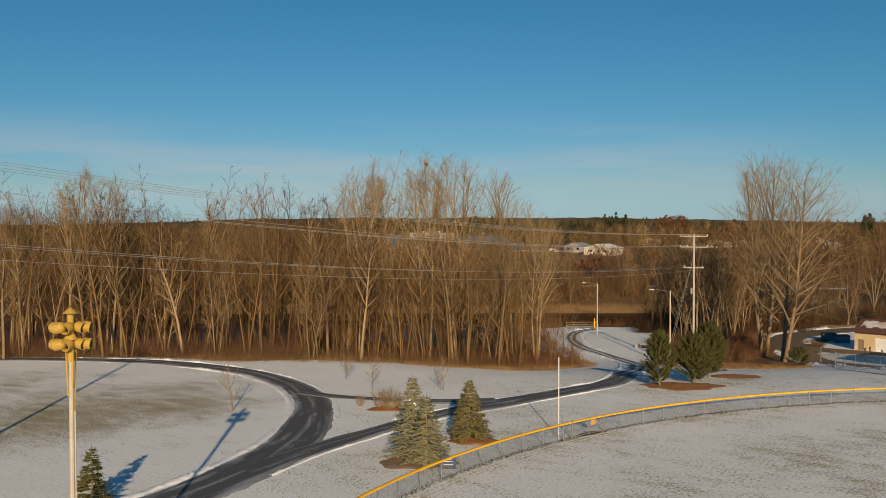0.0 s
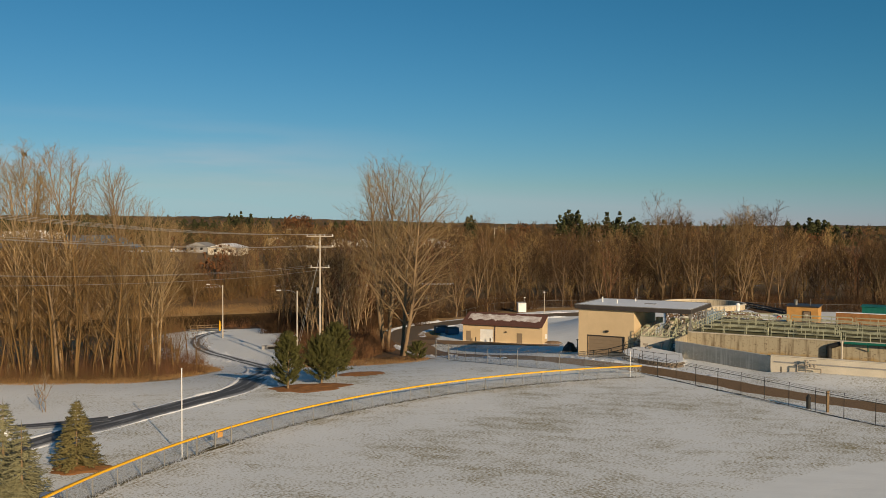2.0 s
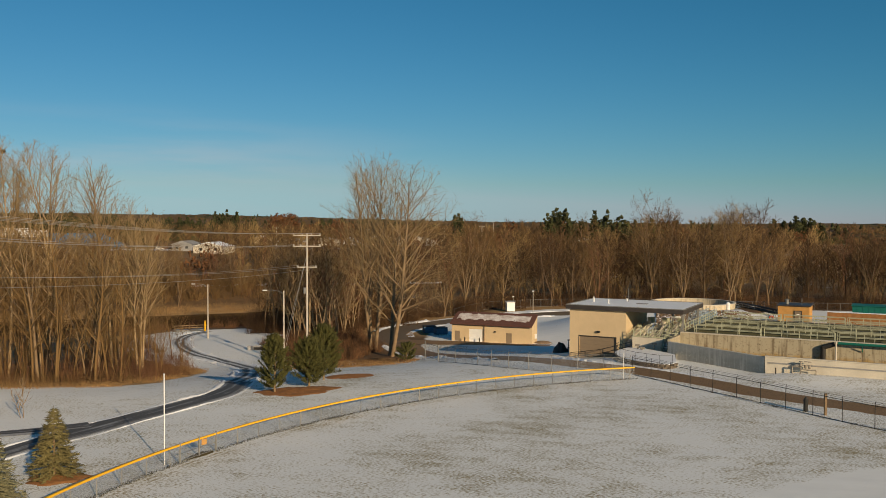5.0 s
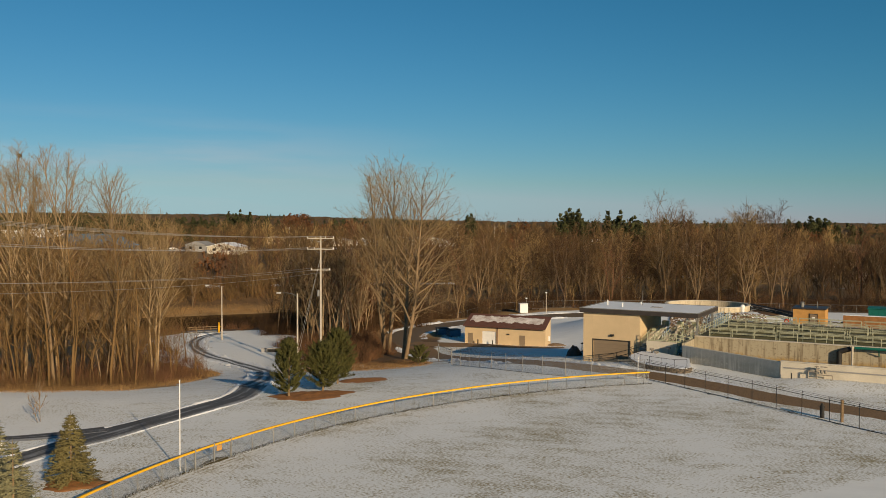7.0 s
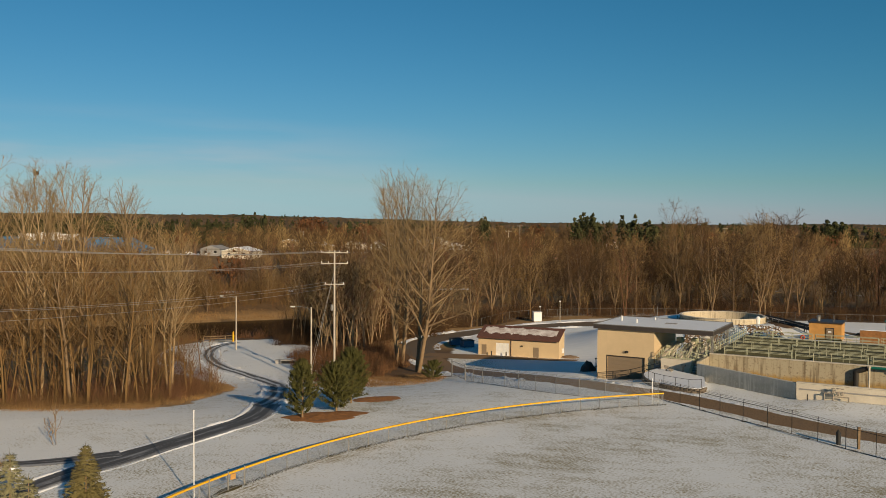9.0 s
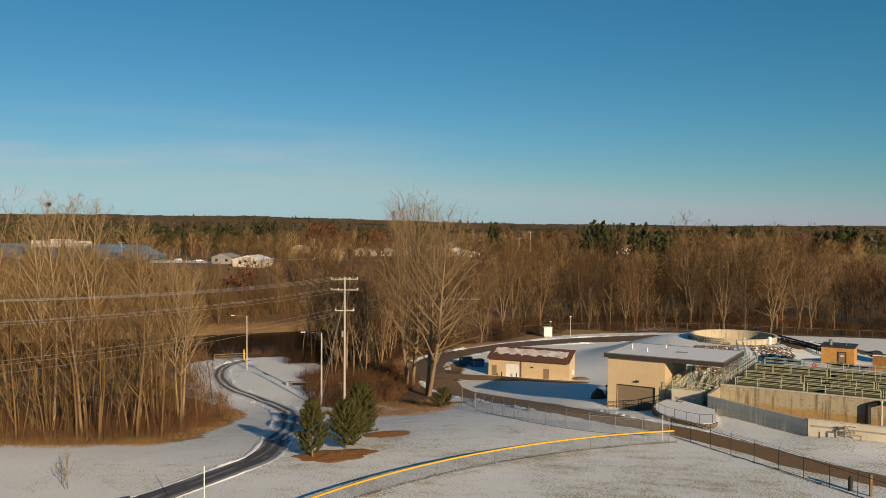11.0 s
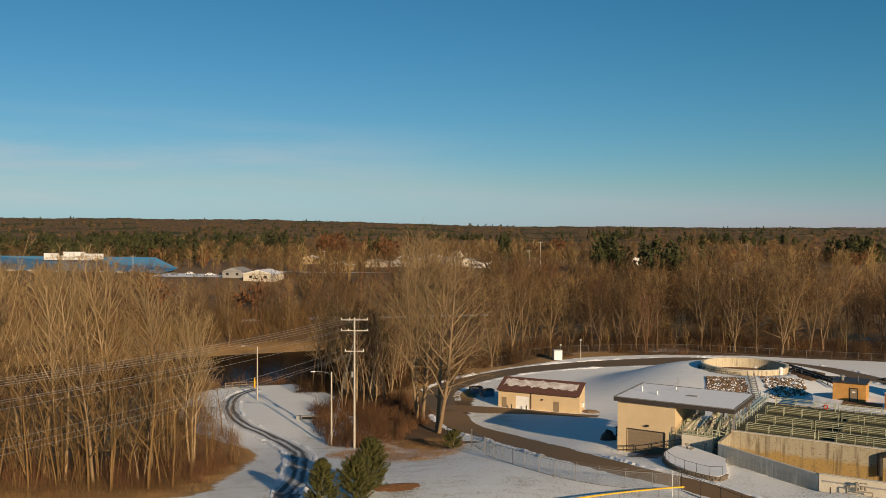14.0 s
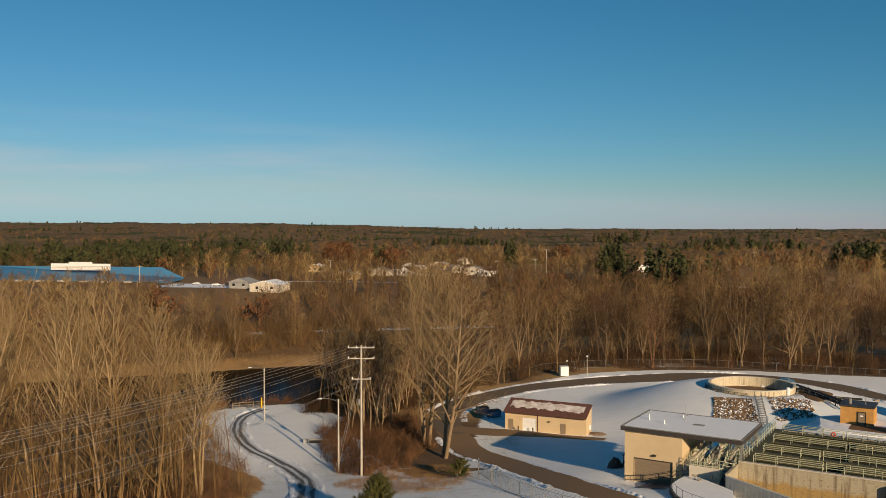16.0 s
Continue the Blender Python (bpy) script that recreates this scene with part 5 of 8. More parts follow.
# thick brush round the utility pole, and tall dead grass by the river
def in_brush(x, y):
    z = noise.noise(Vector((x * 0.15, y * 0.15, 2)))
    left_edge = np.interp(y, [136, 147, 169, 182], [-31, -36.5, -43, -39])
    right_edge = np.interp(y, [136, 150, 158, 182], [-23, -21, -20, -28])
    return 135 + 4 * z < y < 182 and left_edge + 3 * z < x < right_edge + 3 * z


def in_dry(x, y):
    return ((x + 20) / 9.5) ** 2 + ((y - 131) / 11) ** 2 < 1 + 0.5 * noise.noise(Vector((x * 0.2, y * 0.2, 5))) and x < -11.5


brush([(x, y, rw.uniform(0.6, 1.2)) for x, y in scatter(190, in_brush, -50, -10, 105, 185, 1.3)], 5, "undergrowth", "dense dark red-brown brush round the utility pole", "brush", 50, (0.5, 3.2), 0.75, 0.022)
brush(rand_pts(150, in_brush, (-50, -10, 105, 185)), 27, "undergrowth", "dark bare thicket round the utility pole", "twig_dark", 40, (0.4, 3.0), 1.0, 0.02)
brush(rand_pts(120, in_dry, (-35, -10, 105, 150)), 16, "undergrowth", "sparse brown weeds on the slope by the pole", "brush", 14, (0.3, 1.2), 1.4, 0.014)
brush(rand_pts(150, lambda x, y: 108 < su(x, y)[0] < 152 and 10 + 0.3 * (su(x, y)[0] - 108) < su(x, y)[1] < 16 + 0.40 * (su(x, y)[0] - 108) and zone_litter(np.array(x), np.array(y)) > 0.6, (-80, -30, 85, 160)), 26, "dry_grass", "orange-brown dead grass beside the river lane", "dry_grass", 46, (0.15, 0.7), 1.3, 0.015)
brush(rand_pts(300, in_dry, (-35, -10, 105, 150)), 6, "dry_grass", "tufts of straw-coloured dead grass", "dry_grass", 40, (0.15, 0.6), 1.0, 0.015)
brush(rand_pts(420, lambda x, y: 300 < su(x, y)[0] < 336 and su(x, y)[1] < 100, (-290, 10, 140, 400)), 17, "undergrowth", "brown scrub behind the far river bank", "twig", 52, (2.0, 8.5), 3.2, 0.08)
brush(rand_pts(700, lambda x, y: 281 < su(x, y)[0] < 294 and su(x, y)[1] < 90, (-330, 10, 90, 360)), 7, "reeds", "straw-coloured reeds along the far river bank", "dry_grass", 26, (0.4, 1.4), 2.2, 0.04)
brush(rand_pts(300, lambda x, y: 196 < su(x, y)[0] < 210 and su(x, y)[1] < 66 and not (abs(x + 62) < 9 and y < 196), (-190, -30, 90, 260)), 8, "undergrowth", "brown brush on the near river bank", "brush", 34, (0.8, 2.6), 1.4, 0.024)
brush(rand_pts(260, lambda x, y: in_far(x, y) and su(x, y)[0] < 330, (-200, 200, 180, 340)), 9, "undergrowth", "brown undergrowth in the far wood", "brush", 34, (1.0, 4.5), 2.2, 0.035)

# ---- lights, poles and wires ----
def light_pole(x, y, h, label):
    ob = thing("light_pole", pose(x, y, 0, 0, 0, 52), label, "light pole", "field light poles")
    part("pole", rod((0, 0, -0.3), (0, 0, h - 1.9), 0.115, 0.09, 10), M["wood_pole"], ob, "weathered pale wooden pole")
    col = part("column", rod((0, 0, h - 2.2), (0, 0, h - 0.2), 0.14, 0.14, 16), M["yellow_metal"], ob, "yellow steel column")
    part("cap", rod((0, 0, h - 0.24), (0, 0, h), 0.31, 0.03, 18), M["yellow_metal"], col)
    part("collar", rod((0, 0, h - 1.3), (0, 0, h - 1.1), 0.3, 0.16, 16), M["yellow_metal"], col)
    for z in (h - 0.8, h - 1.48):
        part("crossarm", rod((-0.6, 0.05, z - 0.02), (0.6, 0.05, z - 0.02), 0.04, n=8), M["yellow_metal"], ob)
        for fx, fy, dx, dy, dip in ((-0.52, 0.12, -0.6, 0.75, 6), (-0.4, -0.12, -0.75, 0.35, 10), (-0.12, -0.22, -0.5, -0.6, 16), (0.34, -0.06, 0.62, -0.5, 10), (0.58, 0.0, 0.85, -0.35, 8)):
            aim = Vector((dx, dy, -math.tan(math.radians(dip)))).normalized()
            m = pose(fx, fy, z) @ aim.to_track_quat("Z", "Y").to_matrix().to_4x4()
            bm = bmesh.new()
            prof = ((0.05, -0.24), (0.13, -0.22), (0.19, -0.15), (0.225, -0.04), (0.225, 0.22), (0.205, 0.22), (0.205, -0.02), (0.12, -0.14), (0.02, -0.17))
            rings = [[bm.verts.new(m @ Vector((r_ * math.cos(q * 0.3491), r_ * math.sin(q * 0.3491), z_))) for q in range(18)] for r_, z_ in prof]
            for ra, rb in zip(rings[:-1], rings[1:]):
                for q in range(18):
                    bm.faces.new((ra[q], ra[(q + 1) % 18], rb[(q + 1) % 18], rb[q]))
            bm.faces.new(rings[0][::-1])
            lamp = part("floodlight", bm, M["yellow_metal"], ob, "yellow drum-shaped floodlight")
            # near-black disc: lamp glass with the drum's inner shade painted in
            part("lens", rod(m @ Vector((0, 0, 0.0)), m @ Vector((0, 0, 0.02)), 0.2, 0.2, 18), M["dark"], lamp, "lamp glass coloured near-black for the shade inside the drum")
    for k in range(4):
        a_ = 1.57 * k + 0.4
        part("conduit", rod((0.13 * math.cos(a_), 0.13 * math.sin(a_), h - 4.3 + 0.35 * k), (0.2 * math.cos(a_), 0.2 * math.sin(a_), h - 1.75), 0.035, n=8), M["yellow_metal"], ob)
    part("conduit", rod((0.14, -0.12, -0.2), (0.13, -0.1, h - 4.2), 0.03, n=6), M["wood_pole"], ob)
    return ob


light_pole(-28.1, 24.3, 13.5, "wooden field light pole with two rows of yellow floodlights")


def street_lamp(x, y, top, arm, label, yaw):
    z = h1(x, y)
    ob = thing("street_lamp", pose(x, y, z, 0, 0, yaw), label, "street lamp", "lane lamps")
    part("pole", rod((0, 0, -0.3), (0, 0, top - z), 0.16, 0.11, 10), M["wood_pole"], ob, "pale round pole")
    cu = [(0, 0, top - z - 0.5), (-0.7, 0, top - z - 0.05), (-1.7, 0, top - z + 0.12), (-2.6, 0, top - z + 0.12)]
    bm = bmesh.new()
    for a, b in zip(cu[:-1], cu[1:]):
        rod(a, b, 0.04, n=6, bm=bm)
    part("arm", bm, M["galv"], ob)
    part("lamp_head", box((0.75, 0.3, 0.16), (-2.9, 0, top - z + 0.1), bevel=0.05), M["white"], ob, "pale cobra-head lamp")


street_lamp(-32.3, 138.3, 6.7, 2.4, "pale street lamp rising from brush beside the lane", 8)
street_lamp(-57.4, 177.0, 4.9, 2.4, "pale street lamp where the lane meets the river", 8)


def utility_pole(x, y, top, yaw, arms, label, r=0.18):
    z = h1(x, y)
    ob = thing("utility_pole", pose(x, y, z, 0, 0, yaw), label, "utility pole", "utility poles")
    H = top - z
    part("pole", rod((0, 0, -0.4), (0, 0, H + 0.15), r, r * 0.72, 10), M["wood_pole"], ob, "weathered pale pole")
    for az, half, pins in arms:
        a = part("crossarm", box((half * 2, 0.12, 0.14), (0, -0.18, az - z)), M["wood_pole"], ob)
        for k in pins:
            part("insulator", rod((k * half, -0.18, az - z + 0.07), (k * half, -0.18, az - z + 0.32), 0.055, 0.04, 8), M["white"], a, "pale insulator")
        for sgn in (-1, 1):
            part("brace", rod((0, -0.14, az - z - 0.75), (sgn * half * 0.5, -0.18, az - z - 0.05), 0.025, n=5), M["galv"], a)
    return ob


ob = utility_pole(-27.9, 135.0, 15.6, 8, ((15.4, 2.05, (-0.95, -0.35, 0.35, 0.95)), (13.75, 2.05, (-0.95, -0.45, 0.95)), (10.6, 1.5, (-0.9, 0.9))), "tall pale utility pole with three crossarms in brush")
z0 = h1(-27.9, 135)
part("transformer", rod((-0.35, -0.1, 6.6 - z0), (-0.35, -0.1, 7.5 - z0), 0.22, n=12), M["galv"], ob, "small grey canister")
utility_pole(-48.8, 22.0, 21.6, 8, ((21.4, 2.05, (-0.95, -0.35, 0.35, 0.95)), (19.6, 2.05, (-0.95, 0.95)), (16.6, 1.5, (-0.9, 0.9))), "tall utility pole beside the asphalt lane", 0.22)


def wire(a, b, sag, r=0.014, label="thin overhead wire between utility poles"):
    n = 28
    P = [Vector(a).lerp(Vector(b), i / n) - Vector((0, 0, sag * 4 * (i / n) * (1 - i / n))) for i in range(n + 1)]
    S = [(*P[i], *P[i + 1], r, r) for i in range(n)]
    return solo("overhead_wire", mesh_from("overhead_wire", *tubes(S, 4), M["cable"]), M["cable"], label, "wire", "overhead wires")


ca, sa = math.cos(math.radians(8)), math.sin(math.radians(8))
for za, zb, half, ks in ((15.7, 21.7, 2.05, (-0.95, -0.35, 0.35, 0.95)), (14.0, 19.9, 2.05, (-0.95, -0.45, 0.95)), (10.9, 16.9, 1.5, (-0.9, 0.9)), (10.2, 16.0, 0.1, (0,))):
    for k in ks:
        o = (k * half * ca, k * half * sa)
        wire((-27.9 + o[0], 135 + o[1], za), (-48.8 + o[0], 22 + o[1], zb), 1.6)
for dx, dy in ((-3.5, -2.0), (-4.6, 1.0)):
    wire((-27.9, 135, 12.6), (-27.9 + dx, 135 + dy, h1(-27.9 + dx, 135 + dy)), 0, 0.02, "taut guy wire staying the utility pole")

# river end of the lane
ob = thing("marker_post", pose(-62.6, 190.5, h1(-62.6, 190.5)), "bright yellow marker post at the river landing", "post")
part("post", rod((0, 0, -0.2), (0, 0, 2.0), 0.2, 0.18, 10), M["yellow"], ob)
part("cap", rod((0, 0, 2.0), (0, 0, 2.35), 0.19, 0.04, 10), M["yellow"], ob)
part("arm", box((0.8, 0.12, 0.12), (0.2, 0, 1.3)), M["yellow"], ob)
ob = thing("landing_rail", pose(-66.2, 190.5, h1(-66.2, 190.5), 0, 0, 28), "grey plank landing with a railing by the river", "landing")
part("deck", box((6.5, 2.2, 0.14), (0, 0, 0.25)), M["concrete_grey"], ob)
for k in range(5):
    part("post", box((0.14, 0.14, 1.2), (-3.1 + 1.55 * k, -1.0, 0.75)), M["bark"], ob)
for z in (0.8, 1.3):
    part("rail", box((6.4, 0.08, 0.14), (0, -1.0, z)), M["bark"], ob)
ob = thing("culvert", pose(-41.6, 158.8, h1(-41.6, 158.8), 0, 0, 10), "low concrete culvert headwall beside the lane", "culvert")
part("headwall", box((4.6, 0.5, 0.8), (0, 0, 0.3), bevel=0.04), M["concrete_grey"], ob)
# no hole: a near-black panel paints the shade of the culvert mouth
part("opening", box((2.4, 0.06, 0.5), (0, -0.26, 0.25)), M["dark"], ob)

# a bird's nest of sticks high in the wood
nt = tall[3]
stemv = np.array([v.co[:] for v in nt.children[0].data.vertices])
tip = stemv[stemv[:, 2].argmax()]
level = stemv[np.argsort(np.abs(stemv[:, 2] - 28.4))[:6]].mean(0)
nest_at = nt.matrix_world @ Vector(level)
r9 = np.random.default_rng(4)
S = []
for k in range(160):
    a, e = r9.uniform(0, 6.28), r9.uniform(-0.4, 0.4)
    c = np.array([math.cos(a) * 0.16, math.sin(a) * 0.16, e * 0.45])
    v = np.array([-math.sin(a), math.cos(a), r9.normal(0, 0.4)]) * 0.2
    S.append((*(c - v), *(c + v), 0.035))
solo("nest", mesh_from("nest", *spikes(S), M["dark"]), M["dark"], "dark round nest of sticks in a bare treetop", "nest", m=pose(*nest_at))

ob = thing("banner_sign", pose(-26.35, 53.2, -0.12, -14, 0, 28), "small dark blue sign leaning behind the outfield fence", "sign")
part("panel", box((1.1, 0.05, 0.9), (0, 0, 0.55), bevel=0.01), M["navy"], ob)
for k, z in enumerate((0.4, 0.62, 0.78)):
    part("stripe", box((0.7 - 0.12 * k, 0.01, 0.06), (0, -0.032, z)), M["white"], ob, "plain white bar")
for sx in (-0.4, 0.4):
    part("leg", rod((sx, 0.02, -0.15), (sx, 0.02, 0.2), 0.02, n=6), M["galv"], ob)


# ---- security fence ----
def security_fence(pts, label, h=1.95, step=3.0, name="security_fence", dark=True, arms=True, yaw_arm=1, mesh_grey=False):
    C = curve_points([(x, y, 0) for x, y in pts], 0.5)
    L = np.concatenate([[0], np.cumsum(np.linalg.norm(np.diff(C[:, :2], axis=0), axis=1))])
    m = "black" if dark else "galv"
    ob = thing(name, None, label, "fence")
    ks = np.arange(0, L[-1], step)
    P = [(float(np.interp(k, L, C[:, 0])), float(np.interp(k, L, C[:, 1]))) for k in ks]
    part("chain_link", link_panel(P, h, None), M["link_grey" if mesh_grey else "link_black"], ob)
    bm = rod((0, 0, -0.2), (0, 0, h + 0.03), 0.032, n=8)
    if arms:
        rod((0, 0, h), (0.12, 0.22 * yaw_arm, h + 0.32), 0.025, n=5, bm=bm)
    me_ = bpy.data.meshes.new("post")
    bm.to_mesh(me_)
    bm.free()
    me_.materials.append(M[m])
    for k, (x, y) in enumerate(P):
        o = new("post", me_)
        o.parent, o.location = ob, (x, y, h1(x, y))
    rails = [h] + ([h + 0.17, h + 0.31] if arms else [])
    for i, z in enumerate(rails):
        S = [(a[0], a[1], h1(*a) + z, b[0], b[1], h1(*b) + z, 0.03 if i == 0 else 0.012, 0.03 if i == 0 else 0.012) for a, b in zip(P[:-1], P[1:])]
        part("top_rail" if i == 0 else "barbed_wire", mesh_from("rail", *tubes(S, 5), M[m]), M[m], ob)
    S = [(a[0], a[1], h1(*a) + 0.06, b[0], b[1], h1(*b) + 0.06, 0.03, 0.03) for a, b in zip(P[:-1], P[1:])]
    part("bottom_rail", mesh_from("rail", *tubes(S, 5), M[m]), M[m], ob)
    return ob


security_fence([(16.2, 105.0), (18.2, 102.0), (21.4, 96.8), (24.3, 92.7), (29.5, 84.0), (33.1, 78.7), (42, 68), (60, 48)], "dark chain-link security fence with barbed wire along the drive")
security_fence([(-7.2, 124.6), (-3.7, 117.5), (0.6, 111.0), (5.8, 106.6), (11, 105.0), (16.2, 105.0)], "galvanised chain-link fence along the service drive", dark=False, mesh_grey=True)
security_fence([(-40, 178), (-37, 196), (-30, 215), (-16, 234), (0, 247.5), (16, 256), (35, 259), (47, 260), (66, 254), (80, 248), (110, 238), (150, 221)], "long chain-link fence before the far wood", 2.1, 3.2, dark=False, arms=False)
ob = thing("vehicle_gate", pose(-7.4, 126.6, h1(-7.4, 126.6), 0, 0, 118), "galvanised chain-link swing gate at the service drive", "gate")
for x in (0, 4.6):
    part("gate_post", rod((x, 0, -0.2), (x, 0, 2.3), 0.08, n=10), M["galv"], ob)
for z in (0.15, 2.05):
    part("gate_rail", rod((0.1, 0, z), (4.5, 0, z), 0.035, n=8), M["galv"], ob)
bm = bmesh.new()
uvl = bm.loops.layers.uv.new("uv")
f = bm.faces.new([bm.verts.new(p) for p in ((0.1, 0, 0.15), (4.5, 0, 0.15), (4.5, 0, 2.05), (0.1, 0, 2.05))])
for lp, q in zip(f.loops, ((0, 0), (4.4, 0), (4.4, 1.9), (0, 1.9))):
    lp[uvl].uv = q
part("chain_link", bm, M["link_grey"], ob)
ob = thing("standpipe", pose(29.0, 86.4, 0), "short dark standpipe with a domed cap by the fence", "standpipe")
part("pipe", rod((0, 0, -0.2), (0, 0, 1.0), 0.2, n=12), M["black"], ob)
part("cap", rod((0, 0, 1.0), (0, 0, 1.35), 0.24, 0.05, 12), M["black"], ob)
ob = thing("gate_column", pose(30.2, 84.9, 0), "dark square post at the security fence", "post")
part("post", box((0.22, 0.22, 2.0), (0, 0, 0.9), bevel=0.02), M["bark"], ob)
part("cap", box((0.26, 0.26, 0.06), (0, 0, 1.93), bevel=0.01), M["bark"], ob)
# ---- treatment plant ----
PL = pose(10.8, 129.5, 0, 0, 0, -25)


def plant(name, label, category, group=""):
    return thing(name, PL, label, category, group)


def span(lo, hi, bevel=0.0, bm=None):
    return box([b - a for a, b in zip(lo, hi)], [(a + b) / 2 for a, b in zip(lo, hi)], bevel=bevel, bm=bm)


hw = plant("headworks_building", "tan block plant building with a flat snowy roof", "building")
GZ = -1.9
part("wall_front", span((0.45, 0, GZ), (1.87, 0.3, 5.2)), M["tan"], hw)
part("wall_front", span((7.22, 0, GZ), (8.6, 0.3, 5.2)), M["tan"], hw)
part("lintel", span((1.87, 0, 1.42), (7.22, 0.3, 5.2)), M["tan"], hw)
part("wall_left", span((0.45, 0.3, GZ), (0.75, 11, 5.2)), M["tan"], hw)
part("wall_right", span((8.3, 0.3, GZ), (8.6, 11, 5.2)), M["tan"], hw)
part("wall_back", span((0.75, 10.7, GZ), (8.3, 11, 5.2)), M["tan"], hw)
dr = part("overhead_door", span((1.87, 0.2, GZ), (7.22, 0.27, 1.42)), M["door"], hw, "brown sectional overhead door")
for k in range(6):
    part("door_panel", span((1.93, 0.17, -1.85 + 0.54 * k), (7.16, 0.2, -1.35 + 0.54 * k), 0.01), M["door"], dr)
part("door_frame", span((1.79, -0.02, GZ), (1.89, 0.02, 1.5)), M["fascia"], hw)
part("door_frame", span((7.2, -0.02, GZ), (7.3, 0.02, 1.5)), M["fascia"], hw)
part("door_frame", span((1.79, -0.02, 1.42), (7.3, 0.02, 1.52)), M["fascia"], hw)
part("wall_lamp", box((0.5, 0.3, 0.26), (4.75, -0.15, 2.15), bevel=0.05), M["black"], hw, "dark wall-pack lamp")
rf = part("roof", span((-0.02, -0.45, 5.2), (16.6, 12.0, 5.78), 0.03), M["fascia"], hw, "flat roof with a dark fascia")
part("snow_cover", span((0.28, -0.15, 5.78), (16.3, 11.7, 5.83), 0.02), M["snow"], rf, "thin even snow on the roof")
for lo, hi in (((-0.02, -0.45, 5.78), (16.6, -0.3, 5.87)), ((-0.02, 11.85, 5.78), (16.6, 12.0, 5.87)), ((-0.02, -0.3, 5.78), (0.13, 11.85, 5.87)), ((16.45, -0.3, 5.78), (16.6, 11.85, 5.87))):
    part("roof_edge", span(lo, hi), M["galv"], rf)
for a, b, h in ((2.2, 5.4, 0.9), (4.9, 3.9, 0.7), (6.0, 9.4, 0.5)):
    part("vent_pipe", rod((a, b, 5.7), (a, b, 5.7 + h), 0.1, n=10), M["white"], rf)
an = part("antenna", rod((6.8, 7.5, 5.7), (6.8, 7.5, 8.0), 0.035, n=6), M["galv"], rf)
part("antenna_arm", rod((6.4, 7.5, 6.6), (7.2, 7.5, 6.6), 0.025, n=5), M["galv"], an)
part("roof_hatch", span((8.6, 5.0, 5.72), (10.2, 6.0, 5.9), 0.03), M["concrete_grey"], rf)
part("roof_drain", span((7.9, 5.4, 5.72), (8.5, 5.7, 5.8), 0.02), M["black"], rf)
for a, b, z in ((16.0, 1.7, 2.6), (16.0, 11.2, 0.9), (12.4, 11.2, 0.9)):
    part("column", span((a - 0.12, b - 0.12, z), (a + 0.12, b + 0.12, 5.2)), M["galv"], hw, "steel canopy column")
for k in range(4):
    part("truss_bar", rod((16.0, 0.4 + 2.7 * k, 5.1), (16.0, 3.1 + 2.7 * k, 2.9), 0.06, n=6), M["galv"], hw)
    part("truss_bar", rod((16.0, 0.4 + 2.7 * k, 2.9), (16.0, 3.1 + 2.7 * k, 5.1), 0.06, n=6), M["galv"], hw)

# raised channel under the canopy, with screens and conveyors
pf = plant("screen_platform", "pale concrete screening platform under the canopy", "platform")
part("channel_wall", span((9.9, -1.3, GZ), (14.0, -1.0, 1.9)), M["concrete"], pf)
part("channel_wall", span((15.3, -1.0, GZ), (15.6, 11.5, 1.0)), M["concrete"], pf)
part("channel_wall", span((9.9, -1.0, GZ), (10.2, 11.5, 1.0)), M["concrete"], pf)
part("grating", span((10.2, -1.0, 1.3), (15.3, 11.5, 1.42)), M["concrete_grey"], pf)
part("slab", span((8.6, 0.4, GZ), (9.9, 11.0, 0.3)), M["concrete"], pf)
part("shade_wall", span((8.6, -0.1, GZ), (9.9, 0.35, 0.9)), M["concrete_grey"], pf)
for k in range(3):
    a0 = 9.2 + 2.1 * k
    sc = thing("screw_conveyor", PL, "inclined galvanised screw conveyor trough", "conveyor", "conveyors")
    part("trough", box((0.4, 6.4, 0.36), (a0 + 0.6, 2.6, 2.1), (22, 0, -14)), M["concrete"], sc)
    part("cover", box((0.46, 6.0, 0.07), (a0 + 0.6, 2.6, 2.38), (22, 0, -14)), M["concrete"], sc, "pale weathered cover")
    part("drive_box", box((0.8, 0.8, 0.8), (a0 + 1.4, 5.8, 3.6), (0, 0, -14), 0.06), M["rail"], sc)
    part("leg", rod((a0 + 0.4, 1.0, 0.3), (a0 + 0.4, 1.0, 1.5), 0.06, n=6), M["galv"], sc)
    part("leg", rod((a0 + 1.1, 4.6, 0.3), (a0 + 1.1, 4.6, 2.9), 0.06, n=6), M["galv"], sc)
pp = plant("process_pipe", "bent white pipe among the screens", "pipe")
part("riser", rod((14.6, 7.2, 0.9), (14.6, 7.2, 4.0), 0.18, n=12), M["white"], pp)
part("bend", rod((14.6, 7.2, 4.0), (13.2, 7.2, 4.0), 0.18, n=12), M["white"], pp)


def railing(points, label, material="rail", h=1.07, step=1.8, rails=(1.07, 0.6, 0.12), name="railing", group="plant railings", m=PL, r=0.042):
    """Posts and rails along a line of points x, y, z."""
    ob = thing(name, m, label, "railing", group)
    for p, q in zip(points[:-1], points[1:]):
        p, q = Vector(p), Vector(q)
        n = max(1, round((q - p).length / step))
        for i in range(n + (q == Vector(points[-1]))):
            c = p.lerp(q, i / n)
            part("post", rod(c, c + Vector((0, 0, h)), r * 1.15, n=5), M[material], ob)
        for z in rails:
            part("rail", rod(p + Vector((0, 0, z)), q + Vector((0, 0, z)), r if z > 0.2 else r * 1.6, n=5), M[material], ob)
    return ob


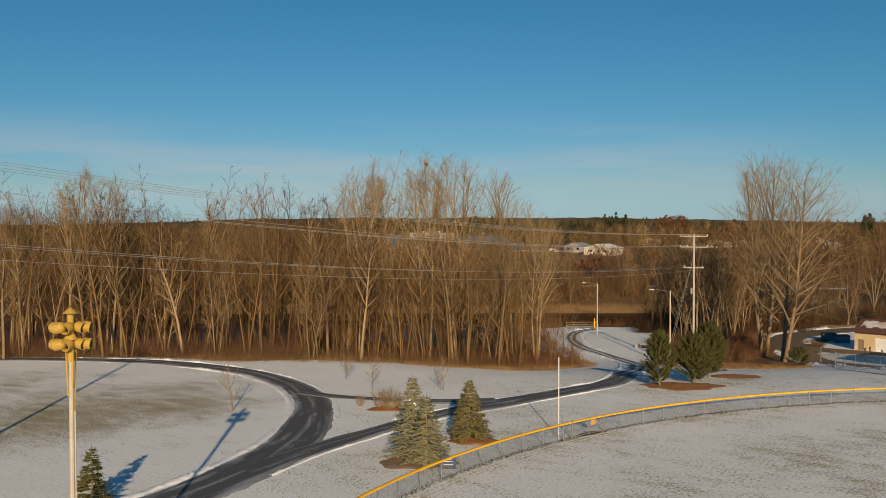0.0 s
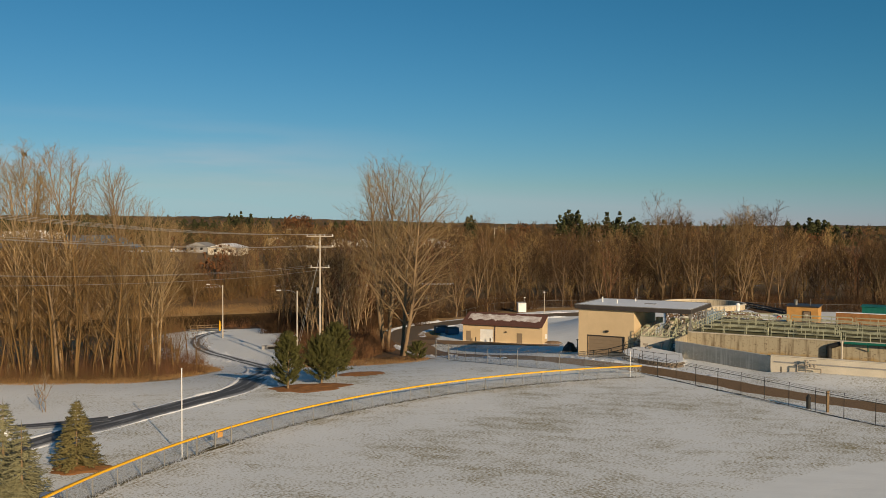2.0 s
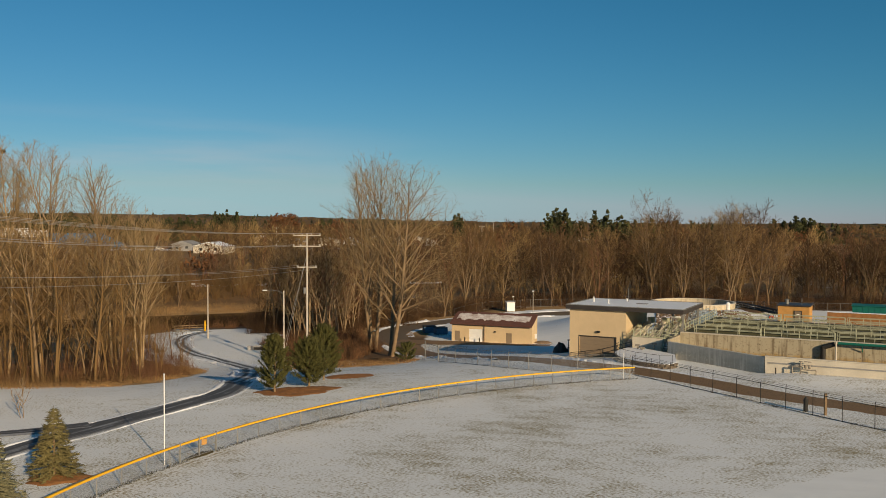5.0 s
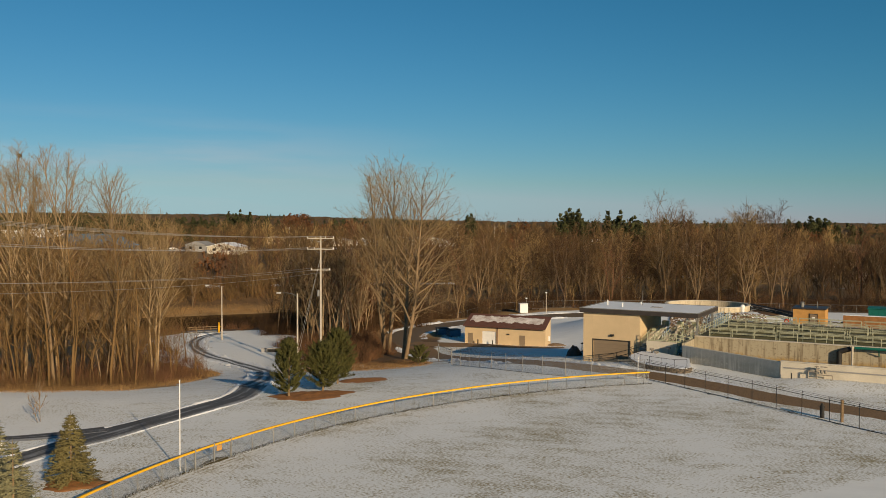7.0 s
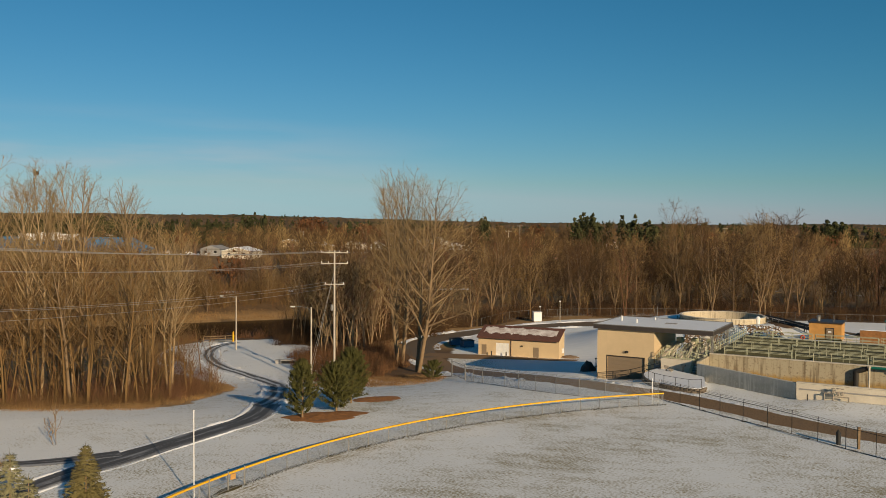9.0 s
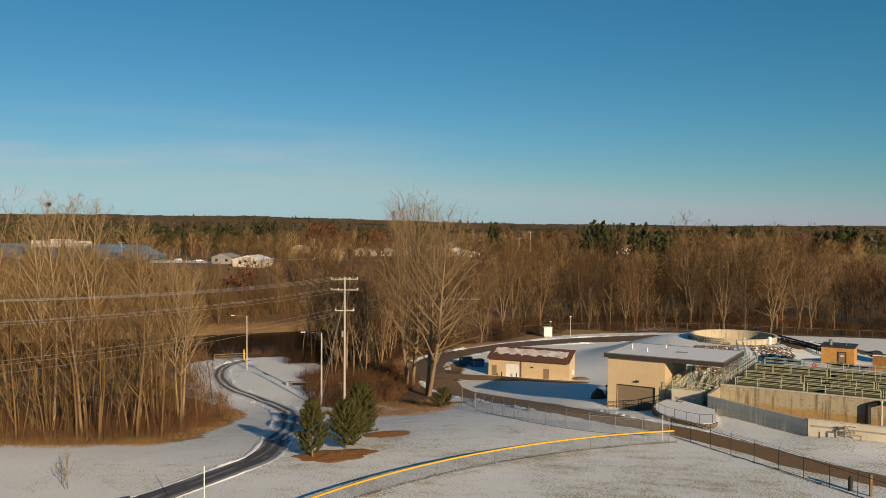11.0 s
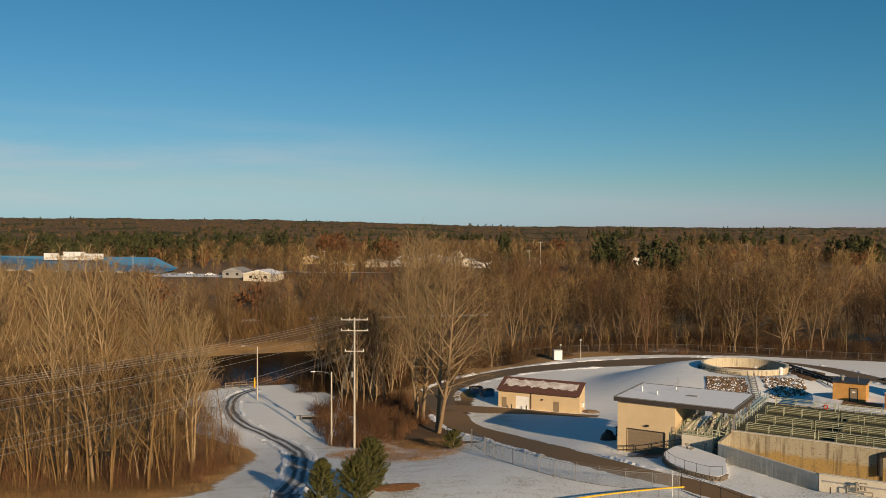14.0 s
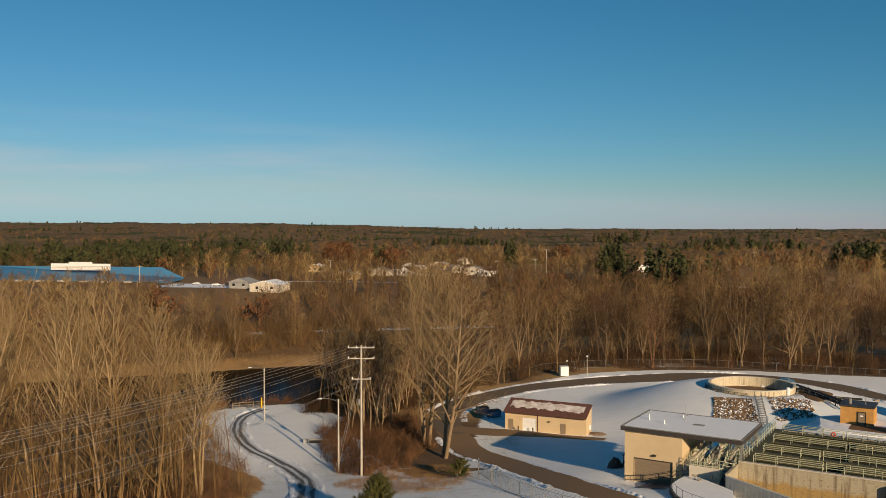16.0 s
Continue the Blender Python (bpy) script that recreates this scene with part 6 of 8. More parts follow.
railing([(10.0, -1.15, 1.9), (13.9, -1.15, 1.9), (15.5, 0, 1.42), (15.5, 10, 1.42)], "weathered grey-green railing round the screen platform", "rail", step=1.1)
railing([(10.1, 10.5, 0.82), (10.1, -0.8, 0.82)], "weathered grey-green railing over the channels", "rail", step=1.3)
railing([(12.6, -0.8, 0.82), (12.6, 9.5, 2.4)], "sloping railing beside a conveyor", "rail", step=1.3)

# aeration basin
bs = plant("aeration_basin", "large stained concrete basin with walkways over dark water", "basin")
wing = part("wing_wall", span((0, -0.2, -2.6), (15.1, 0.2, 2.02), 0.03), M["weathered"], bs, "angled grey retaining wall")
wing.matrix_local = pose(15.6, -4.3, 0, 0, 0, -31)
part("outer_wall", span((28.5, -12.35, -2.6), (82, -11.95, 2.05), 0.03), M["concrete"], bs, "low pale outer wall")
part("outer_cap", span((28.5, -12.42, 2.05), (82, -11.88, 2.16), 0.02), M["concrete"], bs)
part("end_wall", span((15.4, -4.3, -2.6), (15.8, 1.0, 2.3), 0.02), M["stained"], bs)
fb = bmesh.new()
ft = [fb.verts.new((a, b, -1.5)) for a, b in ((15.8, -4.6), (28.6, -11.9), (82, -11.9), (82, 1.0), (15.8, 1.0))]
ff = fb.faces.new(ft)
fx_ = bmesh.ops.extrude_face_region(fb, geom=[ff])
bmesh.ops.translate(fb, vec=(0, 0, -1.0), verts=[v for v in fx_["geom"] if isinstance(v, bmesh.types.BMVert)])
bmesh.ops.recalc_face_normals(fb, faces=list(fb.faces))
part("basin_floor", fb, M["basin_floor"], bs, "tan sludge-covered basin floor")
part("inner_wall", span((15.8, 1.0, -2.8), (82, 1.4, 2.6), 0.02), M["stained"], bs, "ochre-stained inner wall")
part("wall_cap", span((15.8, 0.92, 2.6), (82, 1.5, 2.72), 0.02), M["concrete"], bs)
part("end_wall", span((15.8, 1.4, -2.6), (16.2, 23.2, 2.6)), M["concrete"], bs)
part("back_wall", span((15.8, 23.2, -2.6), (82, 23.7, 2.6)), M["stained"], bs, "stained back wall")
part("back_slab", span((19.5, 23.7, -2.6), (36, 27.2, 2.2), 0.03), M["concrete"], bs, "low concrete slab behind the basin")
part("slab_snow", span((19.7, 23.75, 2.2), (35.8, 27.0, 2.27), 0.02), M["snow"], bs, "snow on the slab")
tank_water = bpy.data.materials.new("tank_water")
tank_water.use_nodes = True
tb = tank_water.node_tree.nodes["Principled BSDF"]
tb.inputs["Base Color"].default_value, tb.inputs["Roughness"].default_value = (0.016, 0.016, 0.009, 1), 0.5
part("tank_water", span((16.2, 1.4, 0.8), (82, 23.2, 1.35)), tank_water, bs, "dark green tank water")
DECKS = (2.1, 8.1, 15.0, 22.2)
for k, b in enumerate(DECKS):
    part("walkway", span((16.4, b - 0.5, 2.48), (82, b + 0.5, 2.6)), M["deck"], bs, "green-brown walkway deck")
    part("divider", span((16.2, b - 0.15, 0.8), (82, b + 0.15, 2.44)), M["deck"], bs)
part("walkway", span((16.2, 1.5, 2.62), (17.5, 23.1, 2.72)), M["deck"], bs)
for a in (28, 40, 52, 64):
    part("baffle", span((a - 0.1, 1.4, 0.9), (a + 0.1, 23.2, 2.2)), M["deck"], bs)
for k, b in enumerate(DECKS):
    for sgn in (-0.5, 0.5):
        a = 17.6
        while a < 74:
            L = (7.2, 9.6, 8.4)[int(a + k) % 3]
            railing([(a, b + sgn, 2.6), (min(a + L, 76), b + sgn, 2.6)], "pale green pipe railing along a basin walkway", "rail", step=2.4, rails=(1.07, 0.58), group="basin railings")
            a += L + (0.35 if sgn > 0 else 0.5)
railing([(16.3, 2.0, 2.72), (16.3, 23.0, 2.72)], "pale green pipe railing at the basin's end", "rail", step=1.6, rails=(1.07, 0.58), group="basin railings")
st = plant("basin_stair", "steel stair climbing from the platform to the basin", "stair")
for k in range(11):
    part("tread", span((14.2, -3.0 + 0.45 * k, -0.2 + 0.26 * k), (15.3, -2.6 + 0.45 * k, -0.12 + 0.26 * k)), M["galv"], st)
for a in (14.15, 15.35):
    part("stringer", rod((a, -3.1, -0.35), (a, 2.0, 2.6), 0.08, n=6), M["galv"], st)
railing([(14.15, -3.1, -0.3), (14.15, 2.0, 2.6), (14.15, 10, 2.6)], "sloping pale green stair railing", "rail", step=1.2)
railing([(15.4, -3.1, -0.3), (15.4, 2.0, 2.6), (15.4, 8, 2.6)], "sloping pale green stair railing", "rail", step=1.2)
bw = plant("raised_walkway", "blue-grey steel catwalk beside the basin", "catwalk")
part("deck", span((14.4, 12.5, 2.5), (15.6, 27, 2.62)), M["blue_rail"], bw)
for b in (13, 17.5, 22, 26.5):
    part("leg", span((14.9, b, -1.5), (15.1, b + 0.2, 2.5)), M["blue_rail"], bw)
for a in (14.4, 15.6):
    railing([(a, 12.5, 2.62), (a, 27, 2.62)], "blue-grey pipe railing on the catwalk", "blue_rail", step=1.4)
lr = plant("life_ring", "red life ring on a walkway railing", "life ring")
bm = bmesh.new()
ringm = pose(24.7, 21.58, 3.2, 90, 0, 0)
prev, first = None, None
for i in range(16):
    a = 2 * math.pi * i / 16
    vs = [bm.verts.new(ringm @ Vector(((0.26 + 0.09 * math.cos(g)) * math.cos(a), (0.26 + 0.09 * math.cos(g)) * math.sin(a), 0.09 * math.sin(g)))) for g in (0, 1.57, 3.14, 4.71)]
    if prev:
        for j in range(4):
            bm.faces.new((prev[j], prev[(j + 1) % 4], vs[(j + 1) % 4], vs[j]))
    else:
        first = vs
    prev = vs
for j in range(4):
    bm.faces.new((prev[j], prev[(j + 1) % 4], first[(j + 1) % 4], first[j]))
part("ring", bm, M["red"], lr)
gp = plant("header_pipe", "long dark green header pipe on brackets along the wall", "pipe")
part("pipe", rod((35.3, 0.35, 2.55), (82, 0.35, 2.55), 0.17, n=12), M["teal"], gp)
for k in range(9):
    part("bracket", rod((38 + 5 * k, 0.9, 1.6), (38 + 5 * k, 0.2, 2.35), 0.07, n=6), M["teal"], gp)
part("drop_leg", rod((35.1, 0.1, -1.5), (35.1, 0.1, 2.75), 0.12, n=12), M["concrete"], gp, "pale drop pipe")
part("dark_bend", rod((33.6, 0.55, -0.5), (33.6, 0.55, 2.0), 0.3, n=12), M["black"], gp)
part("dark_bend", rod((33.6, 0.55, 1.9), (34.9, 0.55, 2.4), 0.3, n=12), M["black"], gp)
vp = plant("valve_assembly", "rusty pipe and valve assembly before the basin wall", "valve")
for a, h in ((31.5, 1.3), (32.4, 1.9), (34.0, 1.0)):
    part("riser", rod((a, -13.0, -0.2), (a, -13.0, h), 0.07, n=8), M["stone"], vp)
part("header", rod((31.5, -13.0, 1.3), (32.4, -13.0, 1.3), 0.07, n=8), M["stone"], vp)
part("header", rod((32.4, -13.0, 1.0), (34.0, -13.0, 1.0), 0.07, n=8), M["stone"], vp)
for a in (32.4, 32.9, 33.3):
    part("valve_body", box((0.32, 0.32, 0.4), (a, -13.0, 1.35 + 0.15 * (a < 32.6)), bevel=0.08), M["stone"], vp)
    w = bmesh.new()
    bmesh.ops.create_cone(w, cap_ends=True, segments=12, radius1=0.2, radius2=0.2, depth=0.05, matrix=pose(a, -13.0, 1.9))
    part("handwheel", w, M["stone"], vp)
part("stripe", span((28.9, -12.43, 1.35), (82, -12.36, 1.47)), M["concrete_grey"], bs, "grey conduit along the wall")
part("post", rod((29.8, -13.2, -0.2), (29.8, -13.2, 1.0), 0.07, n=8), M["black"], vp)
yv = plant("yard_valve", "rusty yard valve with handwheels on the snow", "valve")
for a, b, h in ((11.2, -3.2, 1.1), (11.9, -3.5, 0.8), (13.2, -2.4, 1.3)):
    part("body", rod((a, b, -0.4), (a, b, h), 0.12, n=8), M["stone"], yv)
    part("handwheel", rod((a - 0.3, b, h), (a + 0.3, b, h), 0.14, n=8), M["stone"], yv)

# curved stone wall with a dark railing
sw = thing("stone_wall", None, "low curved fieldstone wall holding up the snowy yard", "wall")
C = curve_points([(17.6, 122.0, 0), (16.3, 119.3, 0), (16.2, 116, 0), (17.0, 113.2, 0), (18.9, 110.8, 0), (21.0, 109.4, 0), (22.4, 110.8, 0)], 0.55)
stone_meshes = []
for k in range(6):
    bm = bmesh.new()
    bmesh.ops.create_cube(bm, size=1)
    for v in bm.verts:
        v.co += Vector((random.uniform(-0.1, 0.1), random.uniform(-0.1, 0.1), random.uniform(-0.08, 0.08)))
    bmesh.ops.bevel(bm, geom=list(bm.edges), offset=0.12, segments=1, affect="EDGES", profile=0.5)
    q = bpy.data.meshes.new("stone")
    bm.to_mesh(q)
    bm.free()
    q.materials.append(M["stone_dark"])
    stone_meshes.append(q)
for row in range(4):
    for i in range(len(C) - 1):
        t = (0.5 if row % 2 else 0.0)
        p = C[i] + (C[i + 1] - C[i]) * t
        ang = math.degrees(math.atan2(C[i + 1][1] - C[i][1], C[i + 1][0] - C[i][0]))
        o = new("stone", stone_meshes[(i * 3 + row) % 6])
        o.parent = sw
        o.matrix_world = pose(p[0], p[1], -0.45 + 0.27 * row, 0, 0, ang + random.uniform(-6, 6)) @ Matrix.Diagonal((0.56, 0.5, 0.29, 1))
cp = [(p[0], p[1], 0.52) for p in C[::3]]
railing(cp, "thin black pipe railing on the curved stone wall", "black", step=1.7, rails=(1.05,), m=pose(0, 0, 0), group="dark railings", r=0.024)
railing([(0.9, -1.0, -2.0), (5.4, -1.3, -1.2), (9.9, -1.3, 0.2)], "dark pipe railing beside the overhead door", "black", step=1.9, rails=(1.05, 0.5), group="dark railings")
yard = bmesh.new()
pv = [yard.verts.new((p[0], p[1], 0.56)) for p in C] + [yard.verts.new((x, y, 0.56)) for x, y in ((23.6, 117.6), (20.5, 123.0), (18.6, 123.5))]
yard.faces.new(pv)
yr = bmesh.ops.extrude_face_region(yard, geom=list(yard.faces))
bmesh.ops.translate(yard, vec=(0, 0, -1.2), verts=[v for v in yr["geom"] if isinstance(v, bmesh.types.BMVert)])
bmesh.ops.recalc_face_normals(yard, faces=list(yard.faces))
solo("raised_yard", yard, M["snow"], "level snowy yard behind the stone wall", "yard", kind="structure")

# equipment beside the headworks
eq = plant("covered_machine", "dark tarpaulin-covered machine in the building's shade", "machine")
bm = bmesh.new()
bmesh.ops.create_icosphere(bm, subdivisions=3, radius=1)
for v in bm.verts:
    f_ = 1 + 0.2 * noise.noise(v.co * 2.2)
    v.co = Vector((v.co.x * 1.2 * f_ * (1 - 0.3 * max(0, v.co.z)), v.co.y * 0.9 * f_, max(-0.1, v.co.z) * 1.5 * f_))
part("tarpaulin", bm, M["fascia"], eq).matrix_local = pose(-3.2, 6.0, -2.1)
rk = plant("pipe_rack", "dark steel rack beside the building", "rack")
for a in (-2.2, -0.5):
    for b in (6.6, 8.4):
        part("leg", span((a, b, -2.8), (a + 0.1, b + 0.1, -0.3)), M["black"], rk)
part("shelf", span((-2.3, 6.5, -0.3), (-0.3, 8.6, -0.2)), M["black"], rk)
part("shelf", span((-2.3, 6.5, -1.5), (-0.3, 8.6, -1.42)), M["black"], rk)

# ---- brick shed behind the basin ----
sh = plant("brick_shed", "small orange brick shed with a flat roof", "shed")
part("wall", span((22.6, 45.7, -2.5), (27.8, 51.0, 3.0), 0.02), M["brick"], sh)
part("roof", span((22.4, 45.5, 3.0), (28.0, 51.2, 3.2), 0.02), M["fascia"], sh)
part("door", span((25.4, 45.62, 0.0), (26.5, 45.69, 2.15)), M["door"], sh)
part("door_frame", span((25.28, 45.6, 0.0), (25.4, 45.69, 2.27)), M["black"], sh)
part("door_frame", span((26.5, 45.6, 0.0), (26.62, 45.69, 2.27)), M["black"], sh)
part("door_frame", span((25.4, 45.6, 2.15), (26.5, 45.69, 2.27)), M["black"], sh)
part("door_notice", span((25.7, 45.6, 1.45), (26.2, 45.615, 1.7)), M["white"], sh)
terrace = bmesh.new()
tops, feet = [], []
for i in range(40):
    g = 2 * math.pi * i / 40
    c_, s_ = math.cos(g), math.sin(g)
    wob = 1 + 0.05 * math.sin(3 * g + 1) + 0.03 * math.sin(7 * g)
    kx, ky = math.copysign(abs(c_) ** 0.6, c_) * wob, math.copysign(abs(s_) ** 0.6, s_) * wob
    tops.append(terrace.verts.new((27.5 + 8.5 * kx, 46.0 + 6.5 * ky, 0.0 + 0.04 * math.sin(5 * g))))
    feet.append(terrace.verts.new((27.5 + 13 * kx, 46.0 + 10 * ky, -3.2)))
terrace.faces.new(tops)
for i in range(40):
    terrace.faces.new((feet[i], feet[(i + 1) % 40], tops[(i + 1) % 40], tops[i]))
bmesh.ops.recalc_face_normals(terrace, faces=list(terrace.faces))
tr_ = plant("ground_terrace", "snow-covered earth terrace round the brick shed", "terrace")
part("bank", terrace, M["snow"], tr_)
part("path", span((24.4, 41.2, -0.3), (30.5, 45.58, 0.05), 0.03), M["rust_mud"], tr_, "muddy path before the shed")
part("vent", rod((23.9, 47.5, 3.2), (23.9, 47.5, 4.0), 0.3, 0.3, 12), M["galv"], sh)
part("vent_pipe", rod((26.4, 47.2, 3.2), (26.4, 47.2, 4.3), 0.06, n=8), M["galv"], sh)
part("vent_cap", rod((23.9, 47.5, 4.0), (23.9, 47.5, 4.15), 0.42, 0.2, 12), M["galv"], sh)
lw = plant("rust_wall", "long low rust-orange wall behind the basin", "wall")
part("panel", span((31, 41.0, -0.8), (46, 41.4, 2.7)), M["mulch"], lw)
part("panel", span((46, 41.0, -0.8), (66, 41.4, 3.0)), M["mulch"], lw)
part("cap", span((31, 40.9, 2.7), (46, 41.5, 2.8)), M["snow"], lw, "snow along the top")
tl = plant("teal_container", "teal-green metal building beyond the basin", "building")
part("body", span((33.6, 64, -2), (47.5, 69, 2.0), 0.03), M["teal"], tl)
part("roof", span((33.4, 63.8, 2.0), (47.7, 69.2, 2.12), 0.02), M["teal"], tl)
for k in range(13):
    part("rib", span((34.4 + k, 63.95, -1.6), (34.5 + k, 64.0, 1.9)), M["teal"], tl)
tl2 = plant("blower_hood", "white curved blower hood beyond the basin", "blower")
part("duct", rod((45.5, 62, -1), (45.5, 62, 1.0), 0.5, n=12), M["white"], tl2)
part("elbow", rod((45.5, 62, 0.9), (46.6, 62, 0.9), 0.5, 0.6, 12), M["white"], tl2)

# ---- round tank on its mound ----
def tube_ring(r0, r1, z0, z1, n=72):
    bm = bmesh.new()
    rings = [[bm.verts.new((r * math.cos(2 * math.pi * i / n), r * math.sin(2 * math.pi * i / n), z)) for i in range(n)] for r, z in ((r0, z0), (r0, z1), (r1, z1), (r1, z0))]
    for a, b in ((0, 1), (1, 2), (2, 3), (3, 0)):
        for i in range(n):
            bm.faces.new((rings[a][i], rings[a][(i + 1) % n], rings[b][(i + 1) % n], rings[b][i]))
    bmesh.ops.recalc_face_normals(bm, faces=list(bm.faces))
    return bm


tk = thing("round_tank", pose(*TANK, -0.5), "round pale concrete tank with a half-empty basin", "tank")
part("tank_wall", tube_ring(8.7, 8.3, -3.0, 1.2), M["tank_wall"], tk, "streaked pale concrete wall")
part("tank_floor", rod((0, 0, -3.0), (0, 0, -0.75), 8.3, n=48), M["rust_mud"], tk, "rust-brown tank bottom")
part("rim", tube_ring(8.85, 8.25, 1.2, 1.34), M["concrete"], tk)
hood = part("vent_hood", rod((5.6, -6.9, -0.6), (5.6, -6.9, 1.25), 0.4, n=14), M["white"], tk, "white domed vent")
bm = bmesh.new()
bmesh.ops.create_uvsphere(bm, u_segments=14, v_segments=8, radius=0.5, matrix=pose(5.6, -6.9, 1.35))
part("dome", bm, M["white"], hood)
part("access_box", box((0.8, 0.6, 0.9), (-2.6, -8.9, -0.2), (0, 0, -16), 0.03), M["brick"], tk)
railing([(9.3 * math.cos(math.radians(a)), 9.3 * math.sin(math.radians(a)), -0.6) for a in range(165, 260, 8)], "thin dark railing round the tank", "black", step=1.8, rails=(1.1, 0.6), m=pose(*TANK, -0.25), group="dark railings")

# rip-rap slope below the tank
def slope_rocks(corners, n, seed, name, label, material):
    r = np.random.default_rng(seed)
    (ax, ay), (bx, by), (cx, cy), (dx, dy) = corners
    base = bmesh.new()
    bmesh.ops.create_icosphere(base, subdivisions=1, radius=1)
    bv = np.array([v.co[:] for v in base.verts])
    bf = np.array([[v.index for v in f.verts] for f in base.faces])
    base.free()
    Vs, Fs = [], []
    for i in range(n):
        s, t = r.uniform(0, 1, 2)
        x = (ax * (1 - s) + bx * s) * (1 - t) + (dx * (1 - s) + cx * s) * t
        y = (ay * (1 - s) + by * s) * (1 - t) + (dy * (1 - s) + cy * s) * t
        sz = r.uniform(0.11, 0.29) * np.array([1, r.uniform(0.6, 1), r.uniform(0.5, 0.9)])
        a = r.uniform(0, 6.28)
        q = bv * (1 + r.normal(0, 0.14, (len(bv), 1))) * sz
        W = np.stack([q[:, 0] * math.cos(a) - q[:, 1] * math.sin(a) + x, q[:, 0] * math.sin(a) + q[:, 1] * math.cos(a) + y, q[:, 2] + h1(x, y) + 0.1], 1)
        Vs.append(W)
        Fs.append(bf + i * len(bv))
    return tagged(new(name, mesh_from(name, np.concatenate(Vs), np.concatenate(Fs), M[material])), label, "rocks", kind="stuff")


slope_rocks(((33.6, 184), (40.5, 181.8), (38.5, 165), (30.5, 168)), 2100, 1, "riprap", "brown rip-rap stones on the tank slope", "rock")
slope_rocks(((33.6, 184), (40.5, 181.8), (38.5, 165), (30.5, 168)), 420, 4, "riprap", "snow-capped stones in the rip-rap slope", "snow")
slope_rocks(((44, 184), (52, 183), (50, 173), (42.5, 170)), 100, 2, "riprap", "snow-covered rip-rap beside the tank", "snow")
slope_rocks(((44, 184), (52, 183), (50, 173), (42.5, 170)), 420, 3, "riprap", "bare rip-rap stones among the snowy ones", "rock")
ts = thing("tank_steps", None, "steel steps with railings up the tank slope", "stair")
for k in range(16):
    x, y = 41.9 - 0.16 * k, 183.0 - 1.05 * k
    part("tread", box((1.1, 0.35, 0.08), (x, y, h1(x, y) + 0.35), (0, 0, -9)), M["galv"], ts)
for dx in (-0.6, 0.6):
    railing([(41.9 + dx, 183.0, h1(41.9, 183) + 0.3), (39.4 + dx, 167.2, h1(39.4, 167.2) + 0.3)], "grey pipe railing beside the tank steps", "galv", step=1.9, rails=(1.05, 0.55), m=pose(0, 0, 0), group="step railings")
cl = thing("pipe_stack", pose(57.5, 186, h1(57.5, 186), 0, 0, -20), "stack of dark pipes and planks on bare ground", "pipes")
for k in range(7):
    part("pipe", rod((-5, -1 + 0.35 * k, 0.2 + 0.12 * (k % 3)), (5, -0.8 + 0.32 * k, 0.35 + 0.1 * (k % 2)), 0.14, n=8), M["black"] if k % 2 else M["stone"], cl)

# ---- small service building ----
SB = pose(-7.8, 174.2, -5.7, 0, 0, -18.5)
sb = thing("service_building", SB, "low tan service building with a brown snow-streaked roof", "building")
W_, D_, Hw, RISE = 16.3, 3.6, 3.6, 1.75
part("wall_front", span((0, 0, -0.5), (3.6, 0.25, Hw)), M["tan"], sb)
part("wall_front", span((6.4, 0, -0.5), (W_, 0.25, Hw)), M["tan"], sb)
part("lintel", span((3.6, 0, 2.65), (6.4, 0.25, Hw)), M["tan"], sb)
part("wall_back", span((0.25, D_ - 0.25, -0.5), (W_ - 0.25, D_, Hw + 1.65)), M["tan"], sb)
for x in (0, W_ - 0.25):
    gb = bmesh.new()
    gf = gb.faces.new([gb.verts.new((x, y, z)) for y, z in ((0.25, -0.5), (D_, -0.5), (D_, Hw + 1.68), (0.25, Hw + 0.22))])
    ex = bmesh.ops.extrude_face_region(gb, geom=[gf])
    bmesh.ops.translate(gb, vec=(0.25, 0, 0), verts=[v for v in ex["geom"] if isinstance(v, bmesh.types.BMVert)])
    bmesh.ops.recalc_face_normals(gb, faces=list(gb.faces))
    part("wall_end", gb, M["tan"], sb)
od = part("overhead_door", span((3.6, 0.12, -0.2), (6.4, 0.18, 2.65)), M["white"], sb, "white sectional overhead door")
for k in range(5):
    part("door_panel", span((3.64, 0.09, 0.02 + 0.53 * k), (6.36, 0.12, 0.5 + 0.53 * k), 0.01), M["white"], od)
part("door", span((0.7, -0.03, 0), (1.7, 0.03, 2.15)), M["door"], sb, "brown steel door")
part("door", span((11.2, -0.03, 0), (12.3, 0.03, 2.15)), M["door"], sb, "brown steel door")
part("wall_lamp", box((0.4, 0.25, 0.2), (9.0, -0.14, 2.3), bevel=0.04), M["black"], sb)
part("downspout", rod((6.75, -0.08, 0), (6.75, -0.08, Hw), 0.07, n=8), M["roof_red"], sb)
part("gutter", span((-0.15, -0.64, Hw - 0.12), (W_ + 0.15, -0.5, Hw + 0.04), 0.02), M["roof_red"], sb)
part("meter_box", box((0.3, 0.6, 0.9), (W_ + 0.16, 2.0, 1.6), bevel=0.03), M["white"], sb)
sl, ln = math.degrees(math.atan2(RISE, 4.0)), math.hypot(RISE, 4.0)
rp = part("roof_slope", box((W_ + 0.3, ln + 0.3, 0.16), (W_ / 2, 1.6, Hw + 0.99), (sl, 0, 0), 0.02), M["roof_red"], sb, "brown shingled roof slope")
rs = np.random.default_rng(8)
V, tri = [], []
nx_, ny_ = 110, 24
